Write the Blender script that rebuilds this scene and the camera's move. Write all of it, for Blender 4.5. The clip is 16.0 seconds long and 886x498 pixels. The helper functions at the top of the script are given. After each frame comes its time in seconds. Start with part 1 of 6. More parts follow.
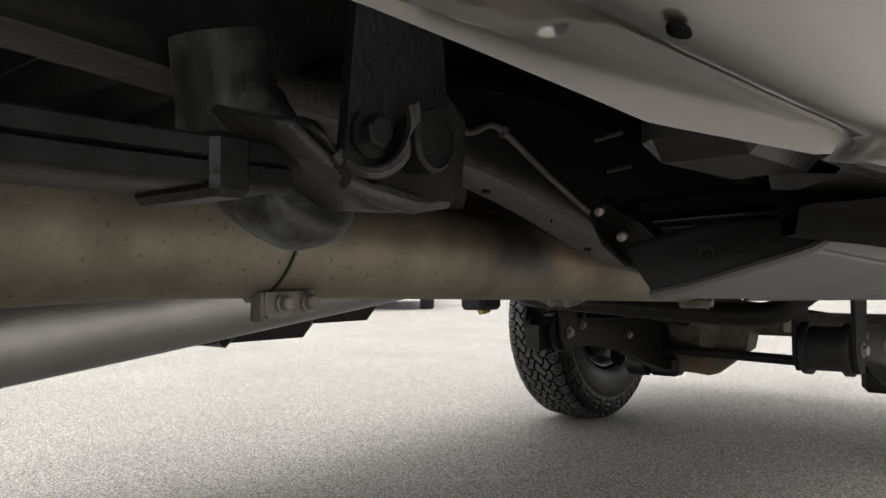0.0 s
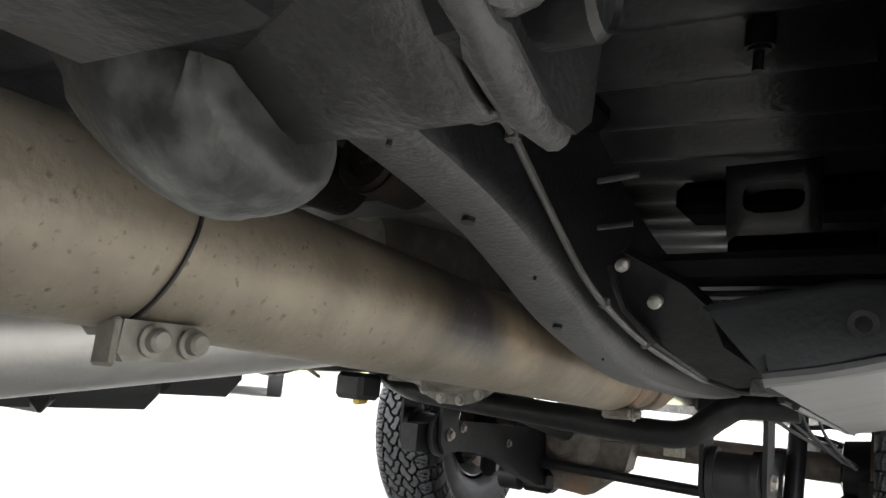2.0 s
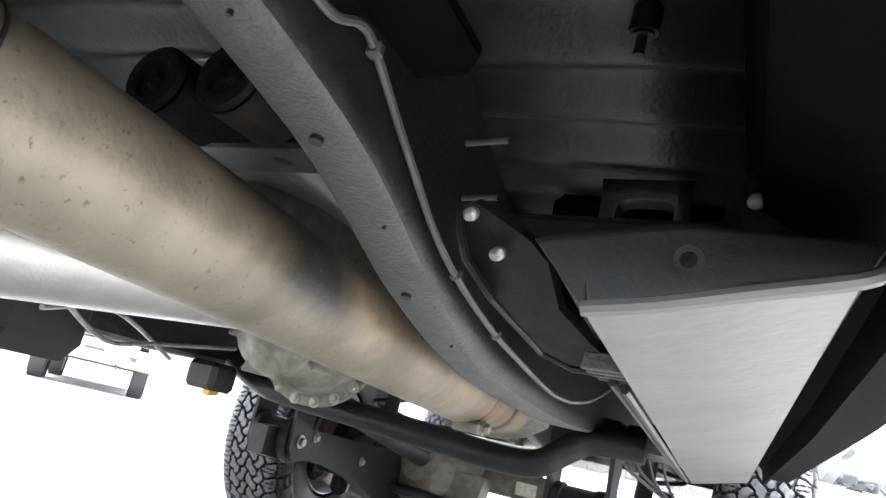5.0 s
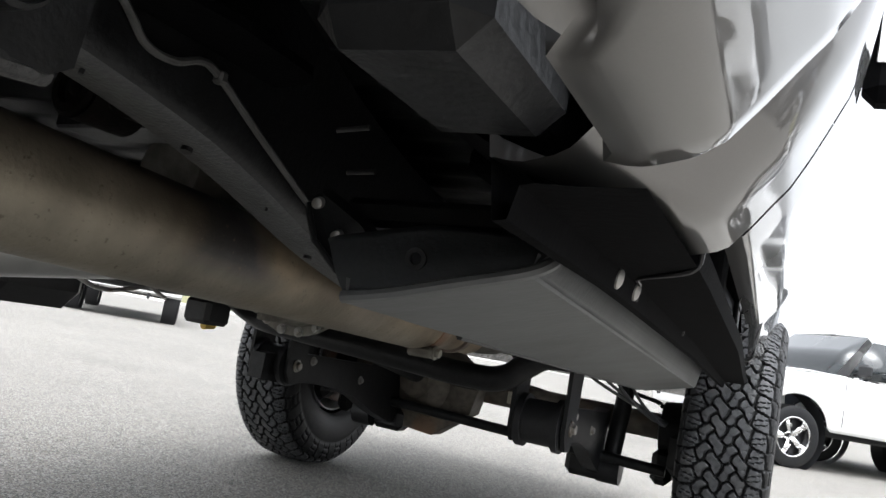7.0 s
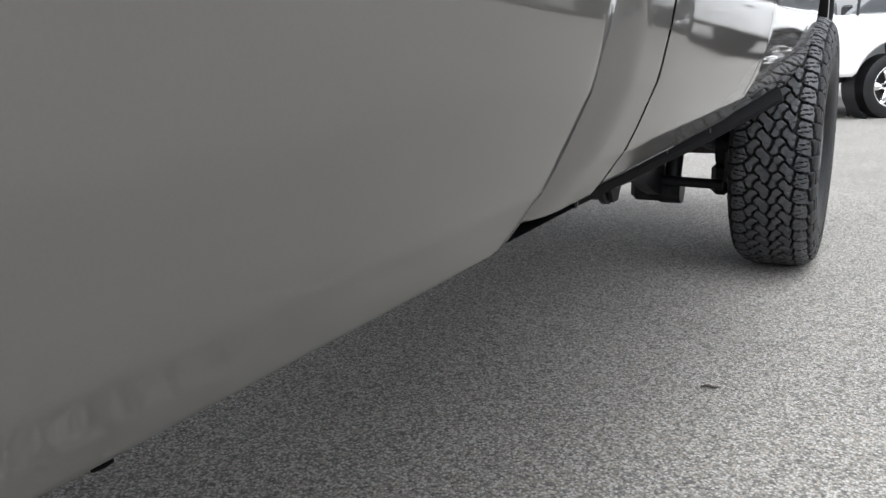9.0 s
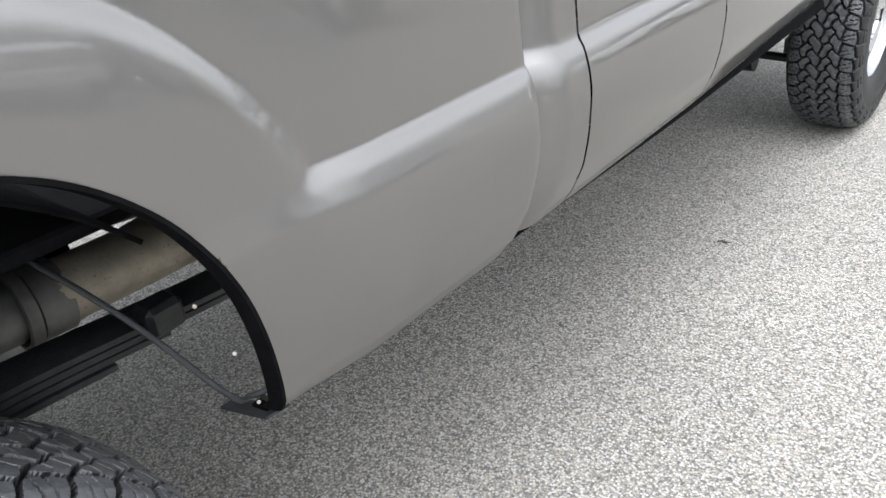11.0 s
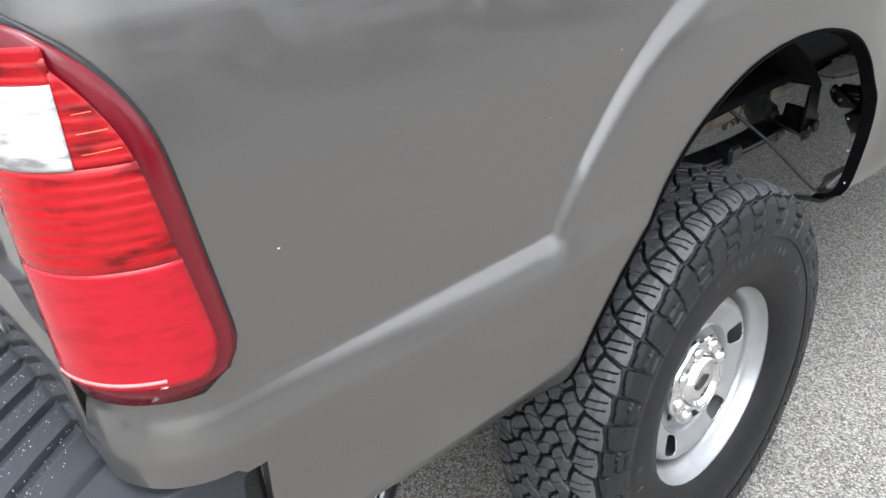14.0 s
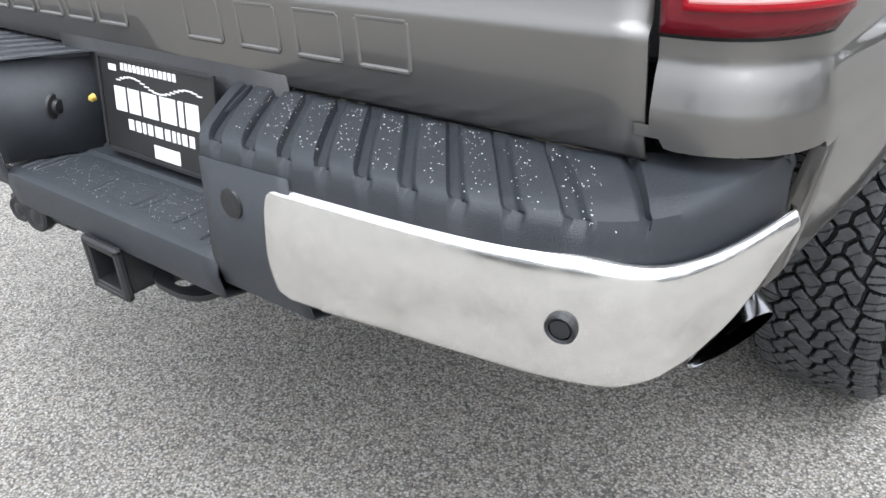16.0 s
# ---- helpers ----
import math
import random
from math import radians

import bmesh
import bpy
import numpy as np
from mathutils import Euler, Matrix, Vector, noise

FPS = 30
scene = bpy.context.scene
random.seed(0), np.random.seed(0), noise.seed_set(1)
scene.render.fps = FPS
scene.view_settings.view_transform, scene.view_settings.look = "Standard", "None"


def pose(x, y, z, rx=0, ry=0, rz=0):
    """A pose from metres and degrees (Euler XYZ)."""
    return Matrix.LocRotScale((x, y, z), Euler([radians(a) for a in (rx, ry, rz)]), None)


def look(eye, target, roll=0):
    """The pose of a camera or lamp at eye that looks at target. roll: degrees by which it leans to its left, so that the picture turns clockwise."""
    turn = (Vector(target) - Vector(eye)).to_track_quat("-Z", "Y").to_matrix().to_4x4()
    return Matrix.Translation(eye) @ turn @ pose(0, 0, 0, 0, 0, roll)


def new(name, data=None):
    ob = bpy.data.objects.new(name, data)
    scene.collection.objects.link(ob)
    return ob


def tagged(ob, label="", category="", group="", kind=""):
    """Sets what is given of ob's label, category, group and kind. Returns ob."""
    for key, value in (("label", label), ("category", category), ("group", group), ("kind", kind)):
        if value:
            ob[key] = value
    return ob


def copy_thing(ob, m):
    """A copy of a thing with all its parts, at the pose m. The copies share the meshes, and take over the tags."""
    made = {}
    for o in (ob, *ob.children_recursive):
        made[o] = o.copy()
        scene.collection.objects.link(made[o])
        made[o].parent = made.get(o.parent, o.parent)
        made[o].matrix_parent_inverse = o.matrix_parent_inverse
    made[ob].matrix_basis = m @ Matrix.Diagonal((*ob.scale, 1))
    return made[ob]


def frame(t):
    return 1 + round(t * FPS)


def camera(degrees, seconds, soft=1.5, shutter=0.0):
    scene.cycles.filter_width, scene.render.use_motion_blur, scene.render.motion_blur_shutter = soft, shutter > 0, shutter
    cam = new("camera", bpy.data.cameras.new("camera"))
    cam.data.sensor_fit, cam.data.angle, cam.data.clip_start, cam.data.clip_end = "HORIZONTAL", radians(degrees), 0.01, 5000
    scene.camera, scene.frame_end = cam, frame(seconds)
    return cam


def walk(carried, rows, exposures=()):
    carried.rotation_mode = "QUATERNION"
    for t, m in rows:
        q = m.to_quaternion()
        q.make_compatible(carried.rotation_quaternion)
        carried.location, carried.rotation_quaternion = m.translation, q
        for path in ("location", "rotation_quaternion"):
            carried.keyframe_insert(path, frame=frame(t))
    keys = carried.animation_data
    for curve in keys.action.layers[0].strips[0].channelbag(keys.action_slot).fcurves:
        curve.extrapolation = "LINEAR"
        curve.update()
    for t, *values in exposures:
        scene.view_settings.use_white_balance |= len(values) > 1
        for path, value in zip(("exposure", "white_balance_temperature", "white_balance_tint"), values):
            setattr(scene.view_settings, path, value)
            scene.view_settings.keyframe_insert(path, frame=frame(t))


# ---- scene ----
cam = camera(59.0, 16.0)

PATH = [
    (0, (1.012, 0.577, 0.613), (-0.309, 2.077, 0.686), -0.5),
    (0.5, (0.949, 0.619, 0.606), (-0.314, 2.167, 0.693), 1.0),
    (1, (0.894, 0.655, 0.593), (-0.292, 2.259, 0.737), 1.9),
    (1.5, (0.827, 0.687, 0.597), (-0.275, 2.341, 0.816), 3.2),
    (2, (0.796, 0.72, 0.583), (-0.232, 2.403, 0.915), 5.6),
    (2.5, (0.775, 0.735, 0.569), (-0.19, 2.44, 0.968), 7.2),
    (3, (0.767, 0.751, 0.563), (-0.151, 2.469, 1.016), 8.5),
    (3.5, (0.764, 0.769, 0.554), (-0.117, 2.497, 1.04), 9.3),
    (4, (0.774, 0.789, 0.541), (-0.07, 2.54, 1.012), 10.8),
    (4.5, (0.791, 0.789, 0.534), (-0.041, 2.551, 0.985), 12.2),
    (5, (0.816, 0.789, 0.528), (0.015, 2.562, 0.989), 13.2),
    (5.2, (0.831, 0.789, 0.524), (0.039, 2.57, 0.969), 13.2),
    (7.3, (1.026, 0.682, 0.607), (0.166, 2.481, 0.760), 8.9),
    (7.5, (1.054, 0.649, 0.624), (0.179, 2.446, 0.714), 7.4),
    (8, (1.1, 0.607, 0.646), (0.165, 2.373, 0.555), 4.4),
    (8.5, (1.132, 0.59, 0.691), (0.163, 2.317, 0.414), 1.0),
    (9, (1.157, 0.574, 0.78), (0.189, 2.255, 0.296), -2.0),
    (9.2, (1.176, 0.583, 0.823), (0.213, 2.243, 0.259), -2.6),
    (11.3, (1.722, -0.026, 1.347), (0.5, 1.211, 0.358), -7.0),
    (11.5, (1.772, -0.104, 1.364), (0.516, 1.096, 0.372), -7.6),
    (12, (1.861, -0.299, 1.402), (0.526, 0.827, 0.426), -7.0),
    (12.5, (1.904, -0.582, 1.39), (0.495, 0.483, 0.451), -6.9),
    (13, (1.826, -0.797, 1.409), (0.407, 0.252, 0.468), -7.0),
    (13.5, (1.667, -1.013, 1.424), (0.288, 0.087, 0.481), -5.8),
    (14, (1.576, -1.228, 1.461), (0.234, -0.069, 0.534), -4.7),
    (14.5, (1.493, -1.482, 1.468), (0.189, -0.26, 0.571), -4.2),
    (15, (1.409, -1.599, 1.394), (0.14, -0.312, 0.538), -3.9),
    (15.5, (1.261, -1.666, 1.251), (0.016, -0.331, 0.435), -3.7),
    (16, (1.114, -1.749, 1.173), (-0.025, -0.405, 0.226), -3.8),
]
walk(cam, [(t, look(eye, target, roll)) for t, eye, target, roll in PATH],
     exposures=[(0, 1.4, 6650, 10), (1, 1.6, 6500, 10), (1.5, 1.9, 6420, 10), (2, 2.65, 6350, 10), (2.5, 3.35, 6250, 10), (3, 3.65, 6150, 10), (5.2, 3.75, 6000, 10), (7.3, 1.05, 6250, 10), (8.5, 0.65, 6200, 10), (9.2, 1.3, 6150, 10), (11.3, 1.7, 6150, 10), (13.5, 1.55, 6100, 10), (14, 1.4, 6100, 10), (14.5, 1.1, 6100, 10), (15, 1.1, 6080, 10), (16, 1.2, 6080, 10)])

# ---------------------------------------------------------------- world and light
world = bpy.data.worlds.new("overcast_sky")
scene.world = world
world.use_nodes = True
wn = world.node_tree.nodes
sky = wn.new("ShaderNodeTexSky")
sky.sky_type = "NISHITA"
sky.sun_disc = False
sky.sun_elevation = radians(75)
sky.sun_rotation = radians(138)
sky.air_density = 1.0
sky.dust_density = 4.0
grey = wn.new("ShaderNodeHueSaturation")
grey.inputs["Saturation"].default_value = 0.08
grey.inputs["Value"].default_value = 1.0
world.node_tree.links.new(sky.outputs[0], grey.inputs["Color"])
cloud_at = wn.new("ShaderNodeTexCoord")
cloud = wn.new("ShaderNodeTexNoise")
cloud.inputs["Scale"].default_value = 2.4
cloud.inputs["Detail"].default_value = 6
cloud.inputs["Roughness"].default_value = 0.55
cloud_tone = wn.new("ShaderNodeValToRGB")
cloud_tone.color_ramp.elements[0].position, cloud_tone.color_ramp.elements[0].color = 0.34, (0.86, 0.865, 0.875, 1)
cloud_tone.color_ramp.elements[1].position, cloud_tone.color_ramp.elements[1].color = 0.68, (1.10, 1.10, 1.095, 1)
clouds = wn.new("ShaderNodeMix")
clouds.data_type, clouds.blend_type = "RGBA", "MULTIPLY"
clouds.inputs["Factor"].default_value = 1.0
world.node_tree.links.new(cloud_at.outputs["Generated"], cloud.inputs["Vector"])
world.node_tree.links.new(cloud.outputs["Fac"], cloud_tone.inputs["Fac"])
world.node_tree.links.new(grey.outputs[0], clouds.inputs["A"])
world.node_tree.links.new(cloud_tone.outputs["Color"], clouds.inputs["B"])
# an overcast sky is brightest overhead and a third as bright at the horizon
height = wn.new("ShaderNodeSeparateXYZ")
dome = wn.new("ShaderNodeMapRange")
dome.inputs["From Min"].default_value, dome.inputs["From Max"].default_value = 0.0, 1.0
dome.inputs["To Min"].default_value, dome.inputs["To Max"].default_value = 1.35, 1.22
domed = wn.new("ShaderNodeMix")
domed.data_type, domed.blend_type = "RGBA", "MULTIPLY"
domed.inputs["Factor"].default_value = 1.0
world.node_tree.links.new(cloud_at.outputs["Generated"], height.inputs["Vector"])
world.node_tree.links.new(height.outputs["Z"], dome.inputs["Value"])
world.node_tree.links.new(clouds.outputs["Result"], domed.inputs["A"])
world.node_tree.links.new(dome.outputs["Result"], domed.inputs["B"])
world.node_tree.links.new(domed.outputs["Result"], wn["Background"].inputs["Color"])
wn["Background"].inputs["Strength"].default_value = 0.15

sun_data = bpy.data.lights.new("sun", "SUN")
sun_data.energy = 0.9
sun_data.angle = radians(60)
sun_data.color = (1.0, 0.985, 0.965)
sun = new("sun", sun_data)
sun.matrix_world = look((4.0, -4.5, 7), (0, 0, 0))


# ---------------------------------------------------------------- materials
def mat(name, base, rough=0.5, metal=0.0, vary=0.15, scale=30.0, bump=0.0, bump_scale=None, second=None,
        second_scale=4.0, second_low=0.5, second_high=0.7, coat=0.0, island=False, spec=0.5):
    """A surface with fine grain, broad staining towards a second colour, and fine relief."""
    m = bpy.data.materials.new(name)
    m.use_nodes = True
    n, l = m.node_tree.nodes, m.node_tree.links
    b = n["Principled BSDF"]
    b.inputs["Roughness"].default_value = rough
    b.inputs["Metallic"].default_value = metal
    b.inputs["Coat Weight"].default_value = coat
    b.inputs["Coat Roughness"].default_value = 0.04
    b.inputs["Specular IOR Level"].default_value = spec
    co = n.new("ShaderNodeTexCoord")
    fine = n.new("ShaderNodeTexNoise")
    fine.inputs["Scale"].default_value = scale
    fine.inputs["Detail"].default_value = 6
    l.new(co.outputs["Object"], fine.inputs["Vector"])
    ramp = n.new("ShaderNodeValToRGB")
    lo = [c * (1 - vary) for c in base]
    hi = [min(1, c * (1 + vary)) for c in base]
    ramp.color_ramp.elements[0].position, ramp.color_ramp.elements[0].color = 0.3, (*lo, 1)
    ramp.color_ramp.elements[1].position, ramp.color_ramp.elements[1].color = 0.7, (*hi, 1)
    l.new(fine.outputs["Fac"], ramp.inputs["Fac"])
    out = ramp.outputs["Color"]
    if second:
        broad = n.new("ShaderNodeTexNoise")
        broad.inputs["Scale"].default_value = second_scale
        broad.inputs["Detail"].default_value = 5
        l.new(co.outputs["Object"], broad.inputs["Vector"])
        mask = n.new("ShaderNodeValToRGB")
        mask.color_ramp.elements[0].position, mask.color_ramp.elements[1].position = second_low, second_high
        l.new(broad.outputs["Fac"], mask.inputs["Fac"])
        mix = n.new("ShaderNodeMix")
        mix.data_type = "RGBA"
        l.new(mask.outputs["Color"], mix.inputs["Factor"])
        l.new(out, mix.inputs["A"])
        mix.inputs["B"].default_value = (*second, 1)
        out = mix.outputs["Result"]
    l.new(out, b.inputs["Base Color"])
    if bump:
        rel = n.new("ShaderNodeTexNoise")
        rel.inputs["Scale"].default_value = bump_scale or scale * 2
        rel.inputs["Detail"].default_value = 4
        l.new(co.outputs["Object"], rel.inputs["Vector"])
        bp = n.new("ShaderNodeBump")
        bp.inputs["Strength"].default_value = bump
        bp.inputs["Distance"].default_value = 0.003
        l.new(rel.outputs["Fac"], bp.inputs["Height"])
        l.new(bp.outputs["Normal"], b.inputs["Normal"])
    return m


def asphalt_mat():
    """Pale aggregate set in grey binder, with wider weathering."""
    m = bpy.data.materials.new("aggregate_asphalt")
    m.use_nodes = True
    n, l = m.node_tree.nodes, m.node_tree.links
    b = n["Principled BSDF"]
    b.inputs["Roughness"].default_value = 0.85
    co = n.new("ShaderNodeTexCoord")
    vor = n.new("ShaderNodeTexVoronoi")
    vor.inputs["Scale"].default_value = 185
    l.new(co.outputs["Object"], vor.inputs["Vector"])
    sep = n.new("ShaderNodeSeparateColor")
    l.new(vor.outputs["Color"], sep.inputs["Color"])
    stones = n.new("ShaderNodeValToRGB")
    cr = stones.color_ramp
    cr.interpolation = "LINEAR"
    cr.elements[0].position, cr.elements[0].color = 0.0, (0.100, 0.099, 0.095, 1)
    cr.elements[1].position, cr.elements[1].color = 1.0, (0.445, 0.437, 0.414, 1)
    e = cr.elements.new(0.35)
    e.color = (0.238, 0.234, 0.223, 1)
    e = cr.elements.new(0.58)
    e.color = (0.313, 0.287, 0.245, 1)
    e = cr.elements.new(0.75)
    e.color = (0.358, 0.351, 0.332, 1)
    l.new(sep.outputs["Red"], stones.inputs["Fac"])
    gaps = n.new("ShaderNodeValToRGB")
    gaps.color_ramp.elements[0].position, gaps.color_ramp.elements[0].color = 0.35, (1, 1, 1, 1)
    gaps.color_ramp.elements[1].position, gaps.color_ramp.elements[1].color = 0.72, (0.52, 0.51, 0.495, 1)
    l.new(vor.outputs["Distance"], gaps.inputs["Fac"])
    mul = n.new("ShaderNodeMix")
    mul.data_type, mul.blend_type = "RGBA", "MULTIPLY"
    mul.inputs["Factor"].default_value = 1.0
    l.new(stones.outputs["Color"], mul.inputs["A"])
    l.new(gaps.outputs["Color"], mul.inputs["B"])
    broad = n.new("ShaderNodeTexNoise")
    broad.inputs["Scale"].default_value = 1.1
    broad.inputs["Detail"].default_value = 6
    l.new(co.outputs["Object"], broad.inputs["Vector"])
    tone = n.new("ShaderNodeValToRGB")
    tone.color_ramp.elements[0].position, tone.color_ramp.elements[0].color = 0.3, (0.82, 0.81, 0.80, 1)
    tone.color_ramp.elements[1].position, tone.color_ramp.elements[1].color = 0.7, (1.0, 0.99, 0.97, 1)
    l.new(broad.outputs["Fac"], tone.inputs["Fac"])
    mul2 = n.new("ShaderNodeMix")
    mul2.data_type, mul2.blend_type = "RGBA", "MULTIPLY"
    mul2.inputs["Factor"].default_value = 1.0
    l.new(mul.outputs["Result"], mul2.inputs["A"])
    l.new(tone.outputs["Color"], mul2.inputs["B"])
    l.new(mul2.outputs["Result"], b.inputs["Base Color"])
    bp = n.new("ShaderNodeBump")
    bp.invert = True
    bp.inputs["Strength"].default_value = 0.5
    bp.inputs["Distance"].default_value = 0.003
    l.new(vor.outputs["Distance"], bp.inputs["Height"])
    l.new(bp.outputs["Normal"], b.inputs["Normal"])
    return m


def paint_mat(name, base, metal, rough):
    """Clear-coated metallic paint: flakes below, dust and faint specks above."""
    m = mat(name, base, rough, metal, vary=0.02, scale=900, coat=1.0)
    n, l = m.node_tree.nodes, m.node_tree.links
    b = n["Principled BSDF"]
    co = n.new("ShaderNodeTexCoord")
    dust = n.new("ShaderNodeTexNoise")
    dust.inputs["Scale"].default_value = 5
    dust.inputs["Detail"].default_value = 8
    l.new(co.outputs["Object"], dust.inputs["Vector"])
    rr = n.new("ShaderNodeMapRange")
    rr.inputs["To Min"].default_value = 0.015
    rr.inputs["To Max"].default_value = 0.06
    l.new(dust.outputs["Fac"], rr.inputs["Value"])
    l.new(rr.outputs["Result"], b.inputs["Coat Roughness"])
    return m


def exhaust_mat():
    """Dusty tan steel with blue-brown heat tint about halfway along."""
    m = mat("dusty_exhaust_steel", (0.262, 0.234, 0.186), 0.5, 0.45, vary=0.14, scale=26, bump=0.25, bump_scale=140,
            second=(0.150, 0.132, 0.100), second_scale=9, second_low=0.46, second_high=0.70)
    n, l = m.node_tree.nodes, m.node_tree.links
    b = n["Principled BSDF"]
    was = b.inputs["Base Color"].links[0].from_socket
    co = n.new("ShaderNodeTexCoord")
    sp = n.new("ShaderNodeTexNoise")
    sp.inputs["Scale"].default_value = 7
    l.new(co.outputs["Object"], sp.inputs["Vector"])
    sx = n.new("ShaderNodeSeparateXYZ")
    l.new(co.outputs["Object"], sx.inputs["Vector"])
    add = n.new("ShaderNodeMath")
    add.operation = "MULTIPLY_ADD"
    add.inputs[1].default_value = 0.30
    l.new(sp.outputs["Fac"], add.inputs[0])
    l.new(sx.outputs["Y"], add.inputs[2])
    tint = n.new("ShaderNodeValToRGB")
    tint.color_ramp.elements[0].position, tint.color_ramp.elements[0].color = 0.0, (1, 1, 1, 1)
    tint.color_ramp.elements[1].position, tint.color_ramp.elements[1].color = 1.0, (1, 0.95, 0.9, 1)
    for pos, col in ((0.27, (0.95, 0.92, 0.88)), (0.33, (0.48, 0.44, 0.40)), (0.375, (0.16, 0.16, 0.17)), (0.43, (0.20, 0.21, 0.28)), (0.475, (1.04, 0.93, 0.80)),
                     (0.66, (0.70, 0.66, 0.68)), (0.72, (1.0, 0.90, 0.80)), (0.9, (0.75, 0.62, 0.52))):
        e = tint.color_ramp.elements.new(pos)
        e.color = (*col, 1)
    mr = n.new("ShaderNodeMapRange")
    mr.inputs["From Min"].default_value = 0.915
    mr.inputs["From Max"].default_value = 2.49
    l.new(add.outputs[0], mr.inputs["Value"])
    l.new(mr.outputs["Result"], tint.inputs["Fac"])
    mul = n.new("ShaderNodeMix")
    mul.data_type, mul.blend_type = "RGBA", "MULTIPLY"
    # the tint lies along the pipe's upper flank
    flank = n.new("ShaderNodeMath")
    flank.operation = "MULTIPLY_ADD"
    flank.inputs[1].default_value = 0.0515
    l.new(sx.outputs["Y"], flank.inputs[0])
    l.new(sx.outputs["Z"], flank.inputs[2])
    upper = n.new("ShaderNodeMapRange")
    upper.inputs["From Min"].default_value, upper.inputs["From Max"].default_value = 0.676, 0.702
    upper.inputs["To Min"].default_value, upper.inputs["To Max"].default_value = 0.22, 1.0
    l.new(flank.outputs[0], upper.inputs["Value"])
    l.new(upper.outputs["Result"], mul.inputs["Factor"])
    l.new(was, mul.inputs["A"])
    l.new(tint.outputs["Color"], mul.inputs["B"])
    grit = n.new("ShaderNodeTexNoise")
    grit.inputs["Scale"].default_value = 150
    grit.inputs["Detail"].default_value = 3
    l.new(co.outputs["Object"], grit.inputs["Vector"])
    gritty = n.new("ShaderNodeValToRGB")
    gritty.color_ramp.elements[0].position, gritty.color_ramp.elements[0].color = 0.625, (0, 0, 0, 1)
    gritty.color_ramp.elements[1].position, gritty.color_ramp.elements[1].color = 0.74, (1, 1, 1, 1)
    l.new(grit.outputs["Fac"], gritty.inputs["Fac"])
    dots = n.new("ShaderNodeMix")
    dots.data_type = "RGBA"
    l.new(gritty.outputs["Color"], dots.inputs["Factor"])
    l.new(mul.outputs["Result"], dots.inputs["A"])
    dots.inputs["B"].default_value = (0.13, 0.105, 0.075, 1)
    l.new(dots.outputs["Result"], b.inputs["Base Color"])
    return m


def glassy(name, base, rough, trans):
    m = mat(name, base, rough, 0, vary=0.05, scale=60)
    m.node_tree.nodes["Principled BSDF"].inputs["Transmission Weight"].default_value = trans
    return m


ASPHALT = asphalt_mat()
PAINT = paint_mat("grey_metallic_paint", (0.200, 0.193, 0.185), 0.86, 0.34)
PAINT.node_tree.nodes["Principled BSDF"].inputs["Specular Tint"].default_value = (0.45, 0.445, 0.44, 1)
WHITE = paint_mat("white_paint", (0.80, 0.80, 0.79), 0.0, 0.3)
DARKPAINT = paint_mat("dark_blue_paint", (0.03, 0.035, 0.05), 0.3, 0.3)
SILVERPAINT = paint_mat("silver_paint", (0.45, 0.46, 0.47), 0.5, 0.3)
UNDER = mat("black_undercoat", (0.012, 0.0125, 0.0135), 0.38, 0.0, vary=0.4, scale=45, bump=0.3, bump_scale=160,
            second=(0.03, 0.03, 0.03), second_scale=7, second_low=0.55, second_high=0.8, spec=0.3)
FLOOR = mat("glossy_black_floor_coat", (0.028, 0.029, 0.031), 0.28, 0.0, vary=0.3, scale=45, bump=0.35, bump_scale=160,
            second=(0.055, 0.055, 0.056), second_scale=9, second_low=0.5, second_high=0.75)
RAIL = mat("wax_coated_frame_steel", (0.086, 0.088, 0.089), 0.45, 0.15, vary=0.18, scale=70, bump=0.55, bump_scale=240,
           second=(0.035, 0.036, 0.038), second_scale=11, second_low=0.60, second_high=0.74)
HANGER = mat("dark_forged_steel", (0.050, 0.050, 0.050), 0.42, 0.2, vary=0.25, scale=60, bump=0.5, bump_scale=200, second=(0.022, 0.022, 0.023), second_scale=11, second_low=0.50, second_high=0.7)
CAST = mat("oily_cast_iron", (0.13, 0.115, 0.095), 0.6, 0.2, vary=0.35, scale=30, bump=0.6, bump_scale=120,
           second=(0.20, 0.12, 0.07), second_scale=6, second_low=0.55, second_high=0.75)
DARKCAST = mat("dark_brown_casting", (0.008, 0.007, 0.006), 0.6, 0.0, spec=0.12, vary=0.3, scale=40, bump=0.5, bump_scale=140, second=(0.022, 0.017, 0.012), second_scale=14, second_low=0.58, second_high=0.75)
CASE = mat("weathered_aluminium_casting", (0.25, 0.24, 0.21), 0.55, 0.35, vary=0.25, scale=40, bump=0.5, bump_scale=140,
           second=(0.14, 0.13, 0.11), second_scale=12)
ALU = mat("brushed_aluminium", (0.46, 0.46, 0.445), 0.36, 0.75, vary=0.08, scale=25, bump=0.12, bump_scale=220,
          second=(0.36, 0.35, 0.32), second_scale=8, second_low=0.55, second_high=0.85)
SHIELD = mat("grey_tank_shield", (0.12, 0.123, 0.123), 0.50, 0.1, vary=0.1, scale=18, bump=0.2, bump_scale=90,
             second=(0.085, 0.085, 0.083), second_scale=6)
BLACKPL = mat("black_moulded_plastic", (0.014, 0.0145, 0.016), 0.48, 0, vary=0.2, scale=60, bump=0.25, bump_scale=300)
PAD = mat("grained_bumper_plastic", (0.024, 0.0275, 0.033), 0.50, 0, vary=0.12, scale=120, bump=0.35, bump_scale=700,
          second=(0.042, 0.045, 0.050), second_scale=9, second_low=0.6, second_high=0.85)
